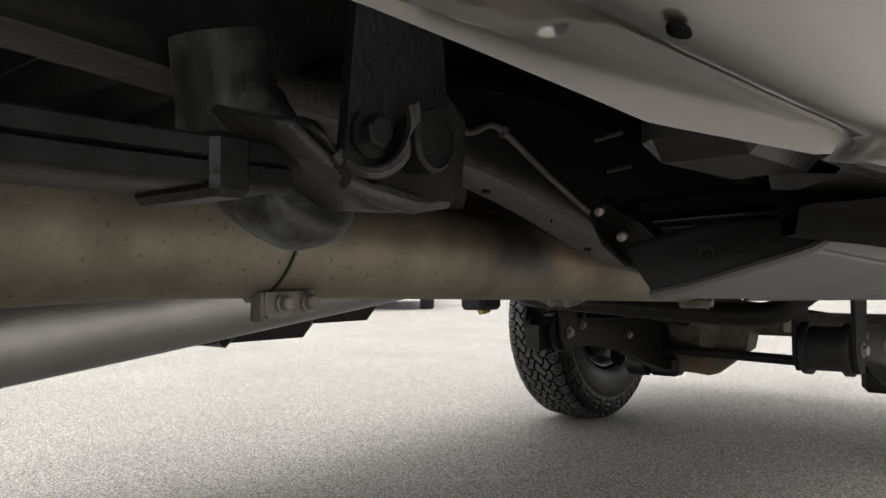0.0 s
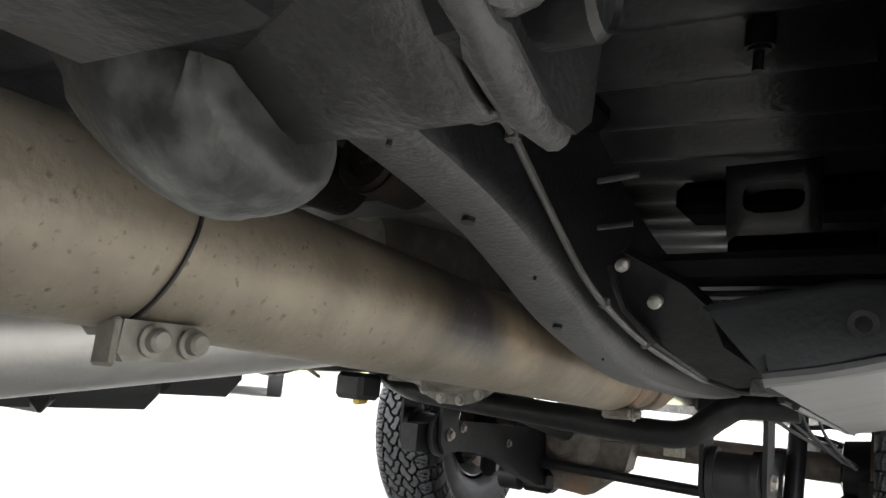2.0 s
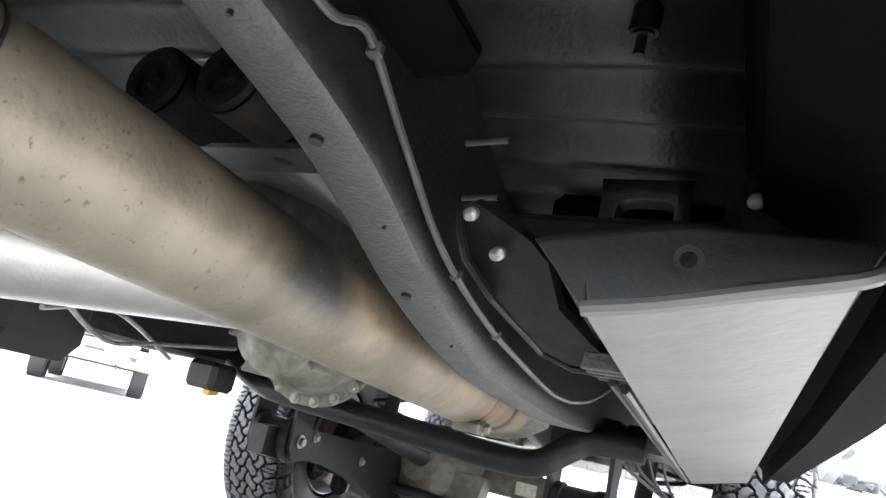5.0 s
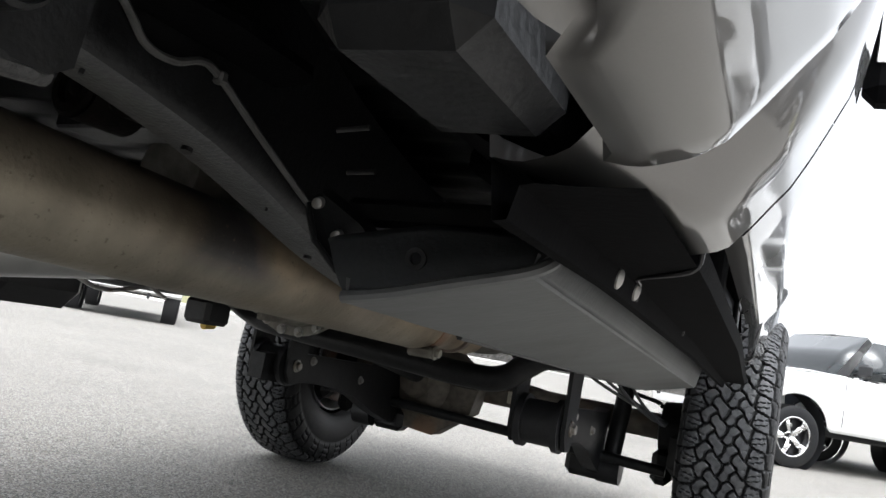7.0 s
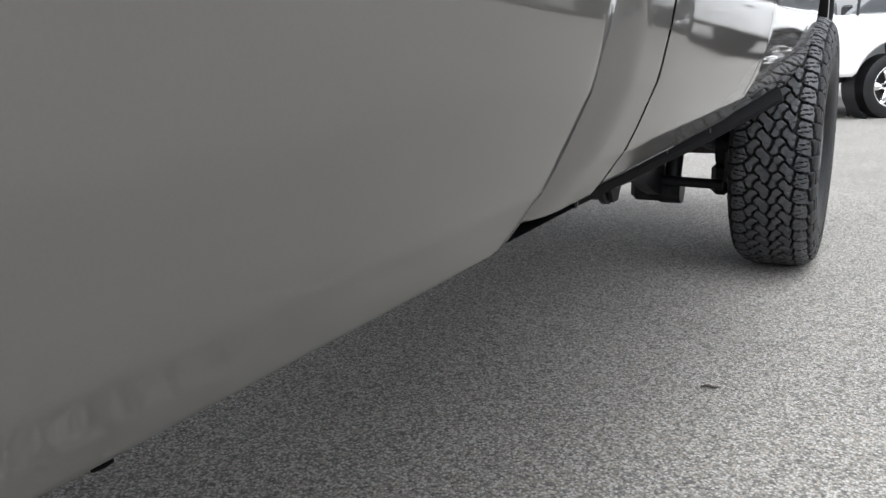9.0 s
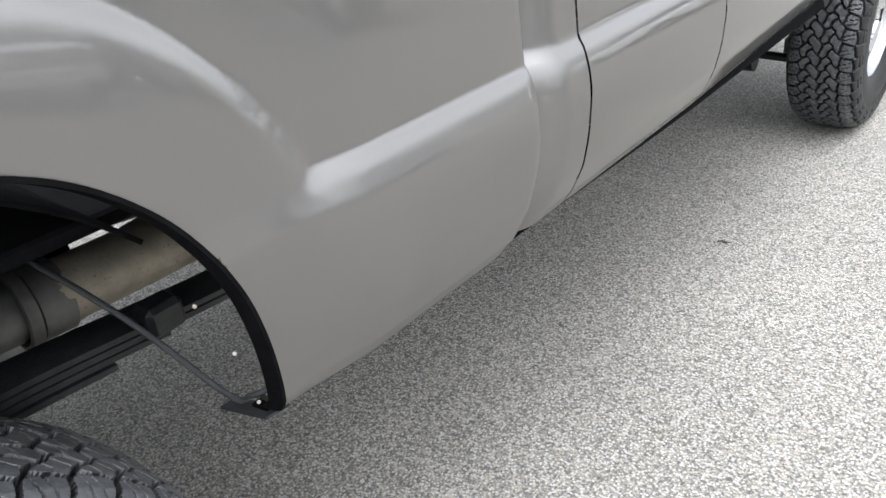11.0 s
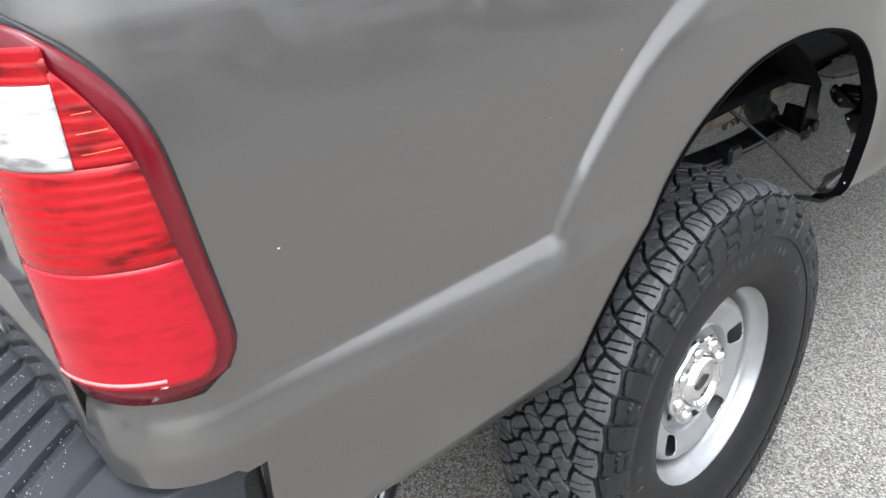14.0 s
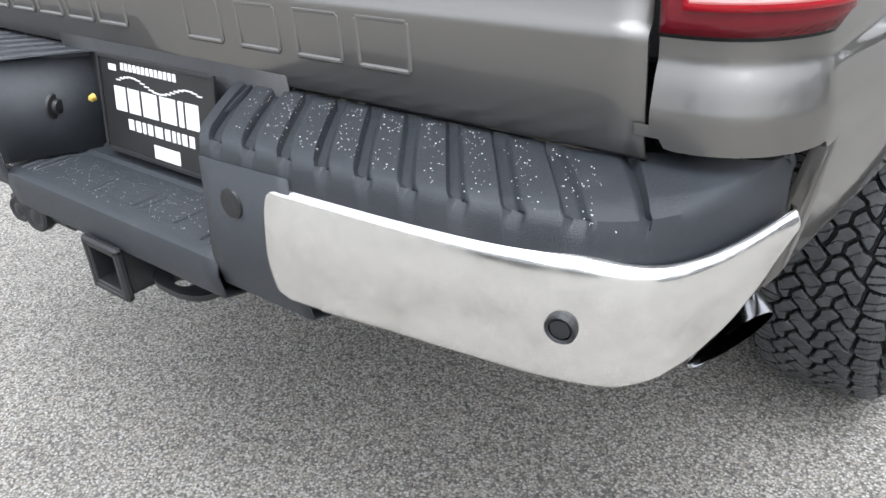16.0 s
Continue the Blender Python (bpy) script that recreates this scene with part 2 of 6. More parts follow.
# near-black without sheen: real liners, plus shade put into bed underside and sills
LINER = mat("matt_black_liner_shade", (0.004, 0.004, 0.0044), 0.8, 0, vary=0.3, scale=40, bump=0.2, bump_scale=200, spec=0.03)
LINEGREY = mat("dull_grey_brake_line", (0.105, 0.105, 0.102), 0.5, 0.3, vary=0.2, scale=60)
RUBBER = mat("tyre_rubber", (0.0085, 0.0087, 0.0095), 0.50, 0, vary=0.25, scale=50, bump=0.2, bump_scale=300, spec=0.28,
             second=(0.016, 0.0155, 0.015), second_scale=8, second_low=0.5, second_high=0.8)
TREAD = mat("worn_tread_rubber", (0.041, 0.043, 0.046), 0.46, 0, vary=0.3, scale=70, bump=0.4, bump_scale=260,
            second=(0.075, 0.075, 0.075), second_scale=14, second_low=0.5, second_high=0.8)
LUG = mat("shoulder_rubber", (0.0095, 0.0097, 0.0104), 0.50, 0, vary=0.3, scale=60, bump=0.2, bump_scale=280, second=(0.018, 0.018, 0.018), second_scale=10, spec=0.35)
LETTER = mat("raised_black_lettering", (0.024, 0.024, 0.024), 0.6, 0, vary=0.1, scale=60)
RIM = mat("silver_painted_steel", (0.36, 0.365, 0.37), 0.30, 0.55, vary=0.05, scale=40, second=(0.42, 0.42, 0.41), second_scale=9)
CHROME = mat("chrome", (0.80, 0.80, 0.80), 0.06, 1.0, vary=0.03, scale=20)
CHROMEDUST = mat("dusty_chrome", (0.94, 0.935, 0.925), 0.15, 1.0, vary=0.05, scale=60, bump=0.06, bump_scale=60,
                 second=(0.72, 0.71, 0.69), second_scale=14, second_low=0.5, second_high=0.75)
STEEL = mat("dull_zinc_steel", (0.42, 0.41, 0.39), 0.45, 0.7, vary=0.15, scale=50, second=(0.25, 0.2, 0.15), second_scale=20)
DISC = mat("rusty_brake_iron", (0.16, 0.13, 0.11), 0.5, 0.5, vary=0.25, scale=60, second=(0.2, 0.11, 0.06), second_scale=10)
BRASS = mat("yellow_plug", (0.62, 0.42, 0.08), 0.4, 0.2, vary=0.1, scale=40)
BLUE = mat("blue_enamel", (0.02, 0.045, 0.13), 0.2, 0.0, vary=0.05, scale=30, coat=1.0)
PLATEW = mat("white_print", (0.82, 0.82, 0.82), 0.5, 0, vary=0.02, scale=30)
PLATEB = mat("black_plate", (0.015, 0.015, 0.016), 0.35, 0, vary=0.1, scale=30)
TAG = mat("pale_axle_label", (0.45, 0.42, 0.34), 0.6, 0, vary=0.3, scale=80)
def ribbed_lens(name, base, spots, ribs=28, relief=0.35):
    """Red lamp plastic: fine prisms across it and the darker shapes of bulb and reflector behind."""
    m = mat(name, base, 0.06, 0, vary=0.08, scale=60, second=spots, second_scale=16, second_low=0.52, second_high=0.66, coat=0.15, spec=0.3)
    n, l = m.node_tree.nodes, m.node_tree.links
    co = n.new("ShaderNodeTexCoord")
    stretch = n.new("ShaderNodeMapping")
    stretch.inputs["Scale"].default_value = (1, 1, 4)
    l.new(co.outputs["Object"], stretch.inputs["Vector"])
    for node in [q for q in n if q.type == "TEX_NOISE"]:
        l.new(stretch.outputs["Vector"], node.inputs["Vector"])
    wave = n.new("ShaderNodeTexWave")
    wave.bands_direction = "Z"
    wave.inputs["Scale"].default_value = ribs
    wave.inputs["Distortion"].default_value = 0.6
    l.new(co.outputs["Object"], wave.inputs["Vector"])
    bp = n.new("ShaderNodeBump")
    bp.inputs["Strength"].default_value = relief
    bp.inputs["Distance"].default_value = 0.002
    l.new(wave.outputs["Fac"], bp.inputs["Height"])
    l.new(bp.outputs["Normal"], n["Principled BSDF"].inputs["Normal"])
    n["Principled BSDF"].inputs["Transmission Weight"].default_value = 0.15
    return m


REDLENS = ribbed_lens("red_lens", (0.47, 0.009, 0.022), (0.39, 0.006, 0.015), 9, 0.06)
REDRIB = ribbed_lens("ribbed_red_lens", (0.44, 0.008, 0.013), (0.13, 0.002, 0.003))
AMBERRIB = glassy("amber_glint_prism", (0.85, 0.16, 0.05), 0.12, 0.1)
REDDARK = glassy("dark_red_lens_rim", (0.16, 0.006, 0.014), 0.10, 0.1)
CLEAR = ribbed_lens("clear_ribbed_lens", (0.62, 0.615, 0.605), (0.22, 0.215, 0.21))
SILVERREF = mat("lamp_reflector", (0.85, 0.85, 0.85), 0.12, 1.0, vary=0.05, scale=30)
GLASS = mat("tinted_glass", (0.02, 0.024, 0.026), 0.03, 0.0, vary=0.05, scale=10, spec=0.8)
REDCLOTH = mat("red_flag_cloth", (0.62, 0.03, 0.035), 0.8, 0, vary=0.1, scale=15)
WHITECLOTH = mat("white_flag_cloth", (0.8, 0.8, 0.8), 0.8, 0, vary=0.05, scale=15)
GRASS = mat("dry_grass", (0.17, 0.17, 0.075), 0.9, 0, vary=0.35, scale=4, bump=0.6, bump_scale=40, second=(0.24, 0.20, 0.11), second_scale=0.4)
KERB = mat("pale_concrete", (0.46, 0.45, 0.42), 0.85, 0, vary=0.12, scale=12, bump=0.3, bump_scale=80)


# ---------------------------------------------------------------- mesh building
SEAT = {"at": Matrix.Identity(4)}
# how the gear under the cab and bed sits to the body
GEAR = Matrix(((1.078, 0.0114, 0.0564, -0.0958), (-0.0957, 0.9965, -0.0159, 0.0274), (0.0227, 0.0222, 1.018, -0.0459), (0, 0, 0, 1)))
SLUNG = GEAR @ Matrix.Translation((0.0345, 0.136, 0.049)) @ Matrix.Scale(0.94, 4)


def seat_at(m=None):
    """Where the shapes that follow are set in the truck."""
    SEAT["at"] = m or Matrix.Identity(4)


class Shape:
    """Collects vertices and faces of one part."""

    def __init__(self):
        self.v, self.f, self.cuts = [], [], []

    def cut(self):
        """Whatever follows is the next piece."""
        self.cuts.append((len(self.v), len(self.f)))
        return self

    def pieces(self):
        """The pieces as shapes of their own."""
        ends = [c for c in self.cuts if c[0]] + [(len(self.v), len(self.f))]
        out, v0, f0 = [], 0, 0
        for v1, f1 in ends:
            if f1 > f0:
                p = Shape()
                p.v, p.f = self.v[v0:v1], [tuple(i - v0 for i in face) for face in self.f[f0:f1]]
                out.append(p)
            v0, f0 = v1, f1
        return out

    def add(self, verts, faces):
        k = len(self.v)
        self.v += [tuple(p) for p in verts]
        self.f += [tuple(i + k for i in face) for face in faces]
        return self

    def box(self, c, s, bevel=0.004, m=None):
        """A box with chamfered edges: centre, size, and a turn."""
        m = m or Matrix.Identity(4)
        h = [a / 2 for a in s]
        b = min(bevel, 0.45 * min(s))
        sg = [(x, y, z) for x in (-1, 1) for y in (-1, 1) for z in (-1, 1)]
        verts, at = [], {}
        for g in sg:
            for ax in range(3):
                p = [g[i] * (h[i] if i == ax else h[i] - b) for i in range(3)]
                at[g, ax] = len(verts)
                verts.append(Vector(c) + m.to_3x3() @ Vector(p))
        faces = []
        for ax in range(3):
            o = [i for i in range(3) if i != ax]
            for s1 in (-1, 1):
                ring = []
                for a, d in ((-1, -1), (1, -1), (1, 1), (-1, 1)):
                    g = [0, 0, 0]
                    g[ax], g[o[0]], g[o[1]] = s1, a, d
                    ring.append(at[tuple(g), ax])
                flip = (s1 > 0) == (ax == 1)
                faces.append(ring[::-1] if flip else ring)
        for a in range(3):
            o = [i for i in range(3) if i != a]
            for s1 in (-1, 1):
                for s2 in (-1, 1):
                    g0, g1 = [0, 0, 0], [0, 0, 0]
                    g0[a], g1[a] = -1, 1
                    g0[o[0]] = g1[o[0]] = s1
                    g0[o[1]] = g1[o[1]] = s2
                    faces.append((at[tuple(g0), o[0]], at[tuple(g1), o[0]], at[tuple(g1), o[1]], at[tuple(g0), o[1]]))
        for g in sg:
            faces.append((at[g, 0], at[g, 1], at[g, 2]))
        return self.add(verts, faces)

    def tube(self, pts, r, n=16, caps=True, squash=1.0):
        """A round bar swept along points; r is one radius or one for each point."""
        pts = [Vector(p) for p in pts]
        rs = list(r) if isinstance(r, (list, tuple)) else [r] * len(pts)
        verts, faces, side = [], [], None
        for i, p in enumerate(pts):
            d = (pts[min(i + 1, len(pts) - 1)] - pts[max(i - 1, 0)]).normalized()
            if side is None:
                side = d.cross(Vector((0, 0, 1)))
                side = side.normalized() if side.length > 0.05 else Vector((1, 0, 0))
            side = (side - d * side.dot(d)).normalized()
            up = side.cross(d)
            for k in range(n):
                a = 2 * math.pi * k / n
                verts.append(p + rs[i] * (math.cos(a) * side + squash * math.sin(a) * up))
        for i in range(len(pts) - 1):
            for k in range(n):
                k2 = (k + 1) % n
                faces.append((i * n + k, i * n + k2, (i + 1) * n + k2, (i + 1) * n + k))
        if caps:
            faces.append(tuple(range(n))[::-1])
            faces.append(tuple(range((len(pts) - 1) * n, len(pts) * n)))
        return self.add(verts, faces)

    def lathe(self, profile, centre, axis=(1, 0, 0), n=48, close=False):
        """Turns a list of (offset along axis, radius) about an axis."""
        ax = Vector(axis).normalized()
        u = ax.orthogonal().normalized()
        w = ax.cross(u)
        verts, faces = [], []
        for o, r in profile:
            for k in range(n):
                a = 2 * math.pi * k / n
                verts.append(Vector(centre) + ax * o + r * (math.cos(a) * u + math.sin(a) * w))
        m = len(profile)
        for i in range(m if close else m - 1):
            j = (i + 1) % m
            for k in range(n):
                k2 = (k + 1) % n
                faces.append((i * n + k, i * n + k2, j * n + k2, j * n + k))
        return self.add(verts, faces)

    def bolt(self, c, d, r=0.012, h=0.010, washer=True):
        """A hexagon head with its washer, standing along d."""
        d = Vector(d).normalized()
        c = Vector(c)
        if washer:
            self.lathe([(0, 0.0001), (0, r * 1.45), (h * 0.25, r * 1.45), (h * 0.25, r * 0.9)], c, d, 18)
        return self.lathe([(0, r), (h * 0.85, r), (h, r * 0.85), (h, 0.0001)], c, d, 6)

    def plate(self, outline, thick, m, bevel=0.0):
        """A flat outline (x, y) given thickness along its own z, placed by m; corners taken as they are."""
        k = len(outline)
        low = [m @ Vector((x, y, -thick / 2)) for x, y in outline]
        top = [m @ Vector((x, y, thick / 2)) for x, y in outline]
        faces = [tuple(range(k))[::-1], tuple(range(k, 2 * k))]
        faces += [(i, (i + 1) % k, k + (i + 1) % k, k + i) for i in range(k)]
        return self.add(low + top, faces)

    def grid(self, rows):
        """A sheet through equal rows of points."""
        n = len(rows[0])
        verts = [p for row in rows for p in row]
        faces = [(i * n + j, i * n + j + 1, (i + 1) * n + j + 1, (i + 1) * n + j) for i in range(len(rows) - 1) for j in range(n - 1)]
        return self.add(verts, faces)

    def mesh(self, name, material, sharp=35):
        me = bpy.data.meshes.new(name)
        me.from_pydata(self.v, [], self.f)
        bm = bmesh.new()
        bm.from_mesh(me)
        bmesh.ops.remove_doubles(bm, verts=bm.verts, dist=1e-6)
        bmesh.ops.recalc_face_normals(bm, faces=bm.faces)
        bm.to_mesh(me)
        bm.free()
        me.transform(SEAT["at"])
        me.polygons.foreach_set("use_smooth", [True] * len(me.polygons))
        me.set_sharp_from_angle(angle=radians(sharp))
        me.materials.append(material)
        return me


def part(name, shape, material, parent, label="", sharp=35, thick=0.0):
    """Links a shape as one mesh under a thing or a part."""
    ob = new(name, shape.mesh(name, material, sharp))
    ob.parent = parent
    if label:
        ob["label"] = label
    if thick:
        mod = ob.modifiers.new("thickness", "SOLIDIFY")
        mod.thickness = thick
        mod.offset = 0
    return ob


def parts(name, shape, material, parent, label="", sharp=35, thick=0.0):
    """Links each piece of a shape as a part of its own."""
    return [part(name, p, material, parent, label, sharp, thick) for p in shape.pieces()]


def thing(name, label, category, group="", at=None):
    ob = new(name)
    ob.empty_display_size = 0.1
    tagged(ob, label, category, group)
    if at is not None:
        ob.matrix_world = at
    return ob


def structure(name, shape, material, label, category, sharp=35):
    ob = new(name, shape.mesh(name, material, sharp))
    return tagged(ob, label, category, kind="structure")


def smooth(a, b, x):
    t = np.clip((np.asarray(x, float) - a) / (b - a), 0, 1)
    return t * t * (3 - 2 * t)


def curve(pts, n):
    """Points along a smooth line through pts."""
    pts = [Vector(p) for p in pts]
    out = []
    for i in range(len(pts) - 1):
        p0, p1, p2, p3 = pts[max(i - 1, 0)], pts[i], pts[i + 1], pts[min(i + 2, len(pts) - 1)]
        for k in range(n):
            t = k / n
            out.append(0.5 * (2 * p1 + (p2 - p0) * t + (2 * p0 - 5 * p1 + 4 * p2 - p3) * t * t + (3 * p1 - p0 - 3 * p2 + p3) * t ** 3))
    return out + [pts[-1]]


# ---------------------------------------------------------------- ground and surroundings
def lot_z(x, y):
    """The lot falls a little towards the far row of cars, for drainage."""
    return -0.177 * float(smooth(5.0, 11.5, y) * smooth(-7.0, 0.0, x))


g = Shape()
LOT = [-400, -60, -20, -12, -10] + list(range(-8, 17)) + [20, 30, 60, 400]
g.grid([[(x, y, lot_z(x, y)) for x in LOT] for y in LOT])
structure("ground", g, ASPHALT, "pale grey exposed-aggregate asphalt of a parking lot", "ground")

# ---------------------------------------------------------------- the grey pickup
TYRE_R, WB = 0.43, 3.60
truck = thing("pickup_truck", "grey metallic lifted pickup truck parked on pale asphalt", "pickup truck")

# --- side panels
ARCH_REAR = [(-0.437, 0.672), (-0.412, 0.76), (-0.372, 0.85), (-0.305, 0.94), (-0.2, 1.04), (-0.06, 1.105), (0.08, 1.125), (0.22, 1.115),
             (0.335, 1.075), (0.42, 1.0), (0.475, 0.90), (0.505, 0.80), (0.522, 0.70), (0.530, 0.640)]
ARCH_FRONT = [(2.98, 0.655), (3.02, 0.72), (3.07, 0.85), (3.15, 0.97), (3.28, 1.07), (3.44, 1.12), (3.60, 1.13), (3.78, 1.11), (3.93, 1.05),
              (4.05, 0.95), (4.12, 0.82), (4.15, 0.70), (4.16, 0.655)]
CREASE, LEDGE, FLARE = 0.972, 0.022, 0.145
OFF_Z = [0.62, 0.656, 0.660, 0.665, 0.672, 0.690, 0.72, 0.76, 0.82, 0.88, 0.93, 0.972, 1.2, 1.35, 1.46, 1.52]
OFF_X = [0.101, 0.099, 0.085, 0.072, 0.060, 0.048, 0.038, 0.029, 0.016, 0.006, 0.0, 0.005, 0.004, 0.012, 0.026, 0.05]


# the side forward of the rear arch: wider, with a tight roll to the lower edge
FORE_Z = [0.62, 0.6550, 0.6575, 0.6605, 0.6640, 0.677, 0.690, 0.701, 0.717, 0.733, 0.757, 0.795, 0.821, 0.87, 0.93, 0.972, 1.2, 1.35, 1.46, 1.52]
FORE_X = [0.085, 0.080, 0.068, 0.058, 0.052, 0.042, 0.033, 0.025, 0.017, 0.010, 0.000, -0.008, -0.012, -0.016, -0.017, -0.014, 0.0, 0.010, 0.026, 0.05]


def side_x(y):
    return float(np.interp(y, [-1.1, 0.4, 1.25, 1.8, 2.7, 3.3, 4.5], [0.966, 1.012, 1.012, 1.002, 0.962, 0.938, 0.905]))


def dense(arch):
    return np.array([tuple(p)[:2] for p in curve([(y, z, 0) for y, z in arch], 8)])


DENSE = {"rear": dense(ARCH_REAR), "front": dense(ARCH_FRONT)}


def inset(y, z, which):
    """How far the skin lies inside the widest line, at a place along and up the side."""
    fore = float(smooth(0.50, 0.70, y))
    o = np.interp(z, OFF_Z, OFF_X) * (1 - fore) + np.interp(z, FORE_Z, FORE_X) * fore
    if which == "front":
        o += 0.012
    elif y < 0:
        o += 0.012 * float(smooth(0.73, 0.67, z) * smooth(-0.40, -0.55, y))
    d = np.hypot(DENSE[which][:, 0] - y, DENSE[which][:, 1] - z).min()
    wide = FLARE + 0.035 * float(smooth(0.35, -0.25, y)) if which == "rear" else FLARE
    fade = 0.42 + 0.58 * float(smooth(-1.0, -0.55, y))
    raised = max(CREASE - z, wide - d)
    up = (1 - (1 - min(max((raised + 0.004) / 0.030, 0.0), 1.0)) ** 3.0) * fade
    crown = 0.012 * min(1, d / wide) ** 2 * up
    if z < CREASE:
        crown *= float(smooth(CREASE - 0.11, CREASE, z)) ** 2
    tuck = 0.046 * float(smooth(1.13, 1.0, y)) ** 1.6 if which == "front" else 0.0
    roll = 0.008 * float(smooth(0.976, 1.0, y)) ** 2 if which == "rear" else 0.0
    return o + LEDGE * (1 - up) + crown + tuck + roll


def skin_columns(y0, y1, which, base, top, step=0.012):
    arch = DENSE[which]
    ys = list(np.arange(y0, y1, step)) + [y1]
    extra = [y for y in np.r_[np.arange(arch[0, 0] - 0.002, arch[0, 0] + 0.12, 0.005), np.arange(arch[-1, 0] - 0.12, arch[-1, 0] + 0.003, 0.004)] if y0 < y < y1]
    ys = sorted(set(np.round(ys + extra, 4)))
    cols = []
    for y in ys:
        zb = base(y) if callable(base) else base
        if arch[0, 0] < y < arch[-1, 0]:
            zb = max(zb, float(np.interp(y, arch[:, 0], arch[:, 1])))
        cols.append((y, zb))
    return cols


def side_panel(name, y0, y1, which, base, top, sign, parent, label="", rows=105, wrap=False, front_lean=0.0):
    """A painted side panel of the truck, with its crease, wheel flare and tucked lower edge; wrap carries it round the rear corner."""
    s = Shape()
    cols = skin_columns(y0, y1, which, base, top)
    grid_rows = []
    low = min(zb for y, zb in cols)
    levels = np.r_[np.linspace(low, low + 0.05, 16)[:-1], np.linspace(low + 0.05, top, rows - 15)]
    if wrap:
        xc, yc, r = side_x(y0) - 0.10 - LEDGE, y0, 0.10
        for x in np.linspace(0.818, xc, 6)[:-1]:
            zs = np.maximum(levels, 0.905)
            grid_rows.append([(sign * x, yc - r + inset(yc, z, which) - LEDGE, z) for z in zs])
        for a in np.linspace(90, 6, 15):
            zs = np.maximum(levels, 0.895)
            ca, sa = math.cos(radians(a)), math.sin(radians(a))
            grid_rows.append([(sign * (xc + (r + LEDGE - inset(yc, z, which)) * ca), yc - (r + LEDGE - inset(yc, z, which)) * sa, z) for z in zs])
    for y, zb in cols:
        zs = np.maximum(levels, zb)
        lean = front_lean * float(smooth(0.85, 0.994, y) if which == "rear" else 1 - smooth(1.002, 1.16, y))
        grid_rows.append([(sign * (side_x(y) - inset(y, z, which)), y + lean * float(smooth(0.65, 0.86, z)), z) for z in zs])
    s.grid(grid_rows)
    # returned lower edge
    hem = [[] for _ in range(8)]
    for row in grid_rows:
        x, y, z = abs(row[0][0]), row[0][1], row[0][2]
        # between the arch and the front post the edge turns under, rises, and ends in a flange that points down
        full = float(smooth(0.52, 0.58, y) * smooth(0.895, 0.880, y)) if which == "rear" else 0.0
        xe = float(np.interp(y, [0.56, 0.66, 0.78, 0.885], [0.893, 0.898, 0.911, 0.929]))
        ze = float(np.interp(y, [0.56, 0.678, 0.708, 0.754, 0.78], [0.672, 0.667, 0.664, 0.659, 0.656]))
        deep = [(x, z), (x - 0.004, z - 0.0008), (x - 0.010, z + 0.0004), (0.6 * x + 0.4 * xe, z + 0.0035), (xe + 0.010, 0.6650), (xe + 0.003, max(0.664, ze + 0.003)), (xe, ze), (xe - 0.003, ze + 0.014)]
        plain = [(x, z), (x - 0.0015, z), (x - 0.003, z), (x - 0.006, z), (x - 0.009, z + 0.0005), (x - 0.012, z + 0.001), (x - 0.014, z + 0.001), (x - 0.016, z + 0.012)]
        for k, (p, q) in enumerate(zip(deep, plain)):
            hem[k].append((sign * (p[0] * full + q[0] * (1 - full)), y, p[1] * full + q[1] * (1 - full)))
    s.grid(hem)
    ob = part(name, s, PAINT, parent, label, sharp=72, thick=0.0)
    return ob


def bed_base(y):
    return float(np.interp(y, [-0.985, -0.960, -0.955, -0.90, -0.80, -0.65, -0.50, -0.43, 0.53, 0.56, 0.88, 0.895, 0.985], [0.885, 0.885, 0.698, 0.684, 0.678, 0.674, 0.675, 0.676, 0.654, 0.6595, 0.6595, 0.656, 0.656]))


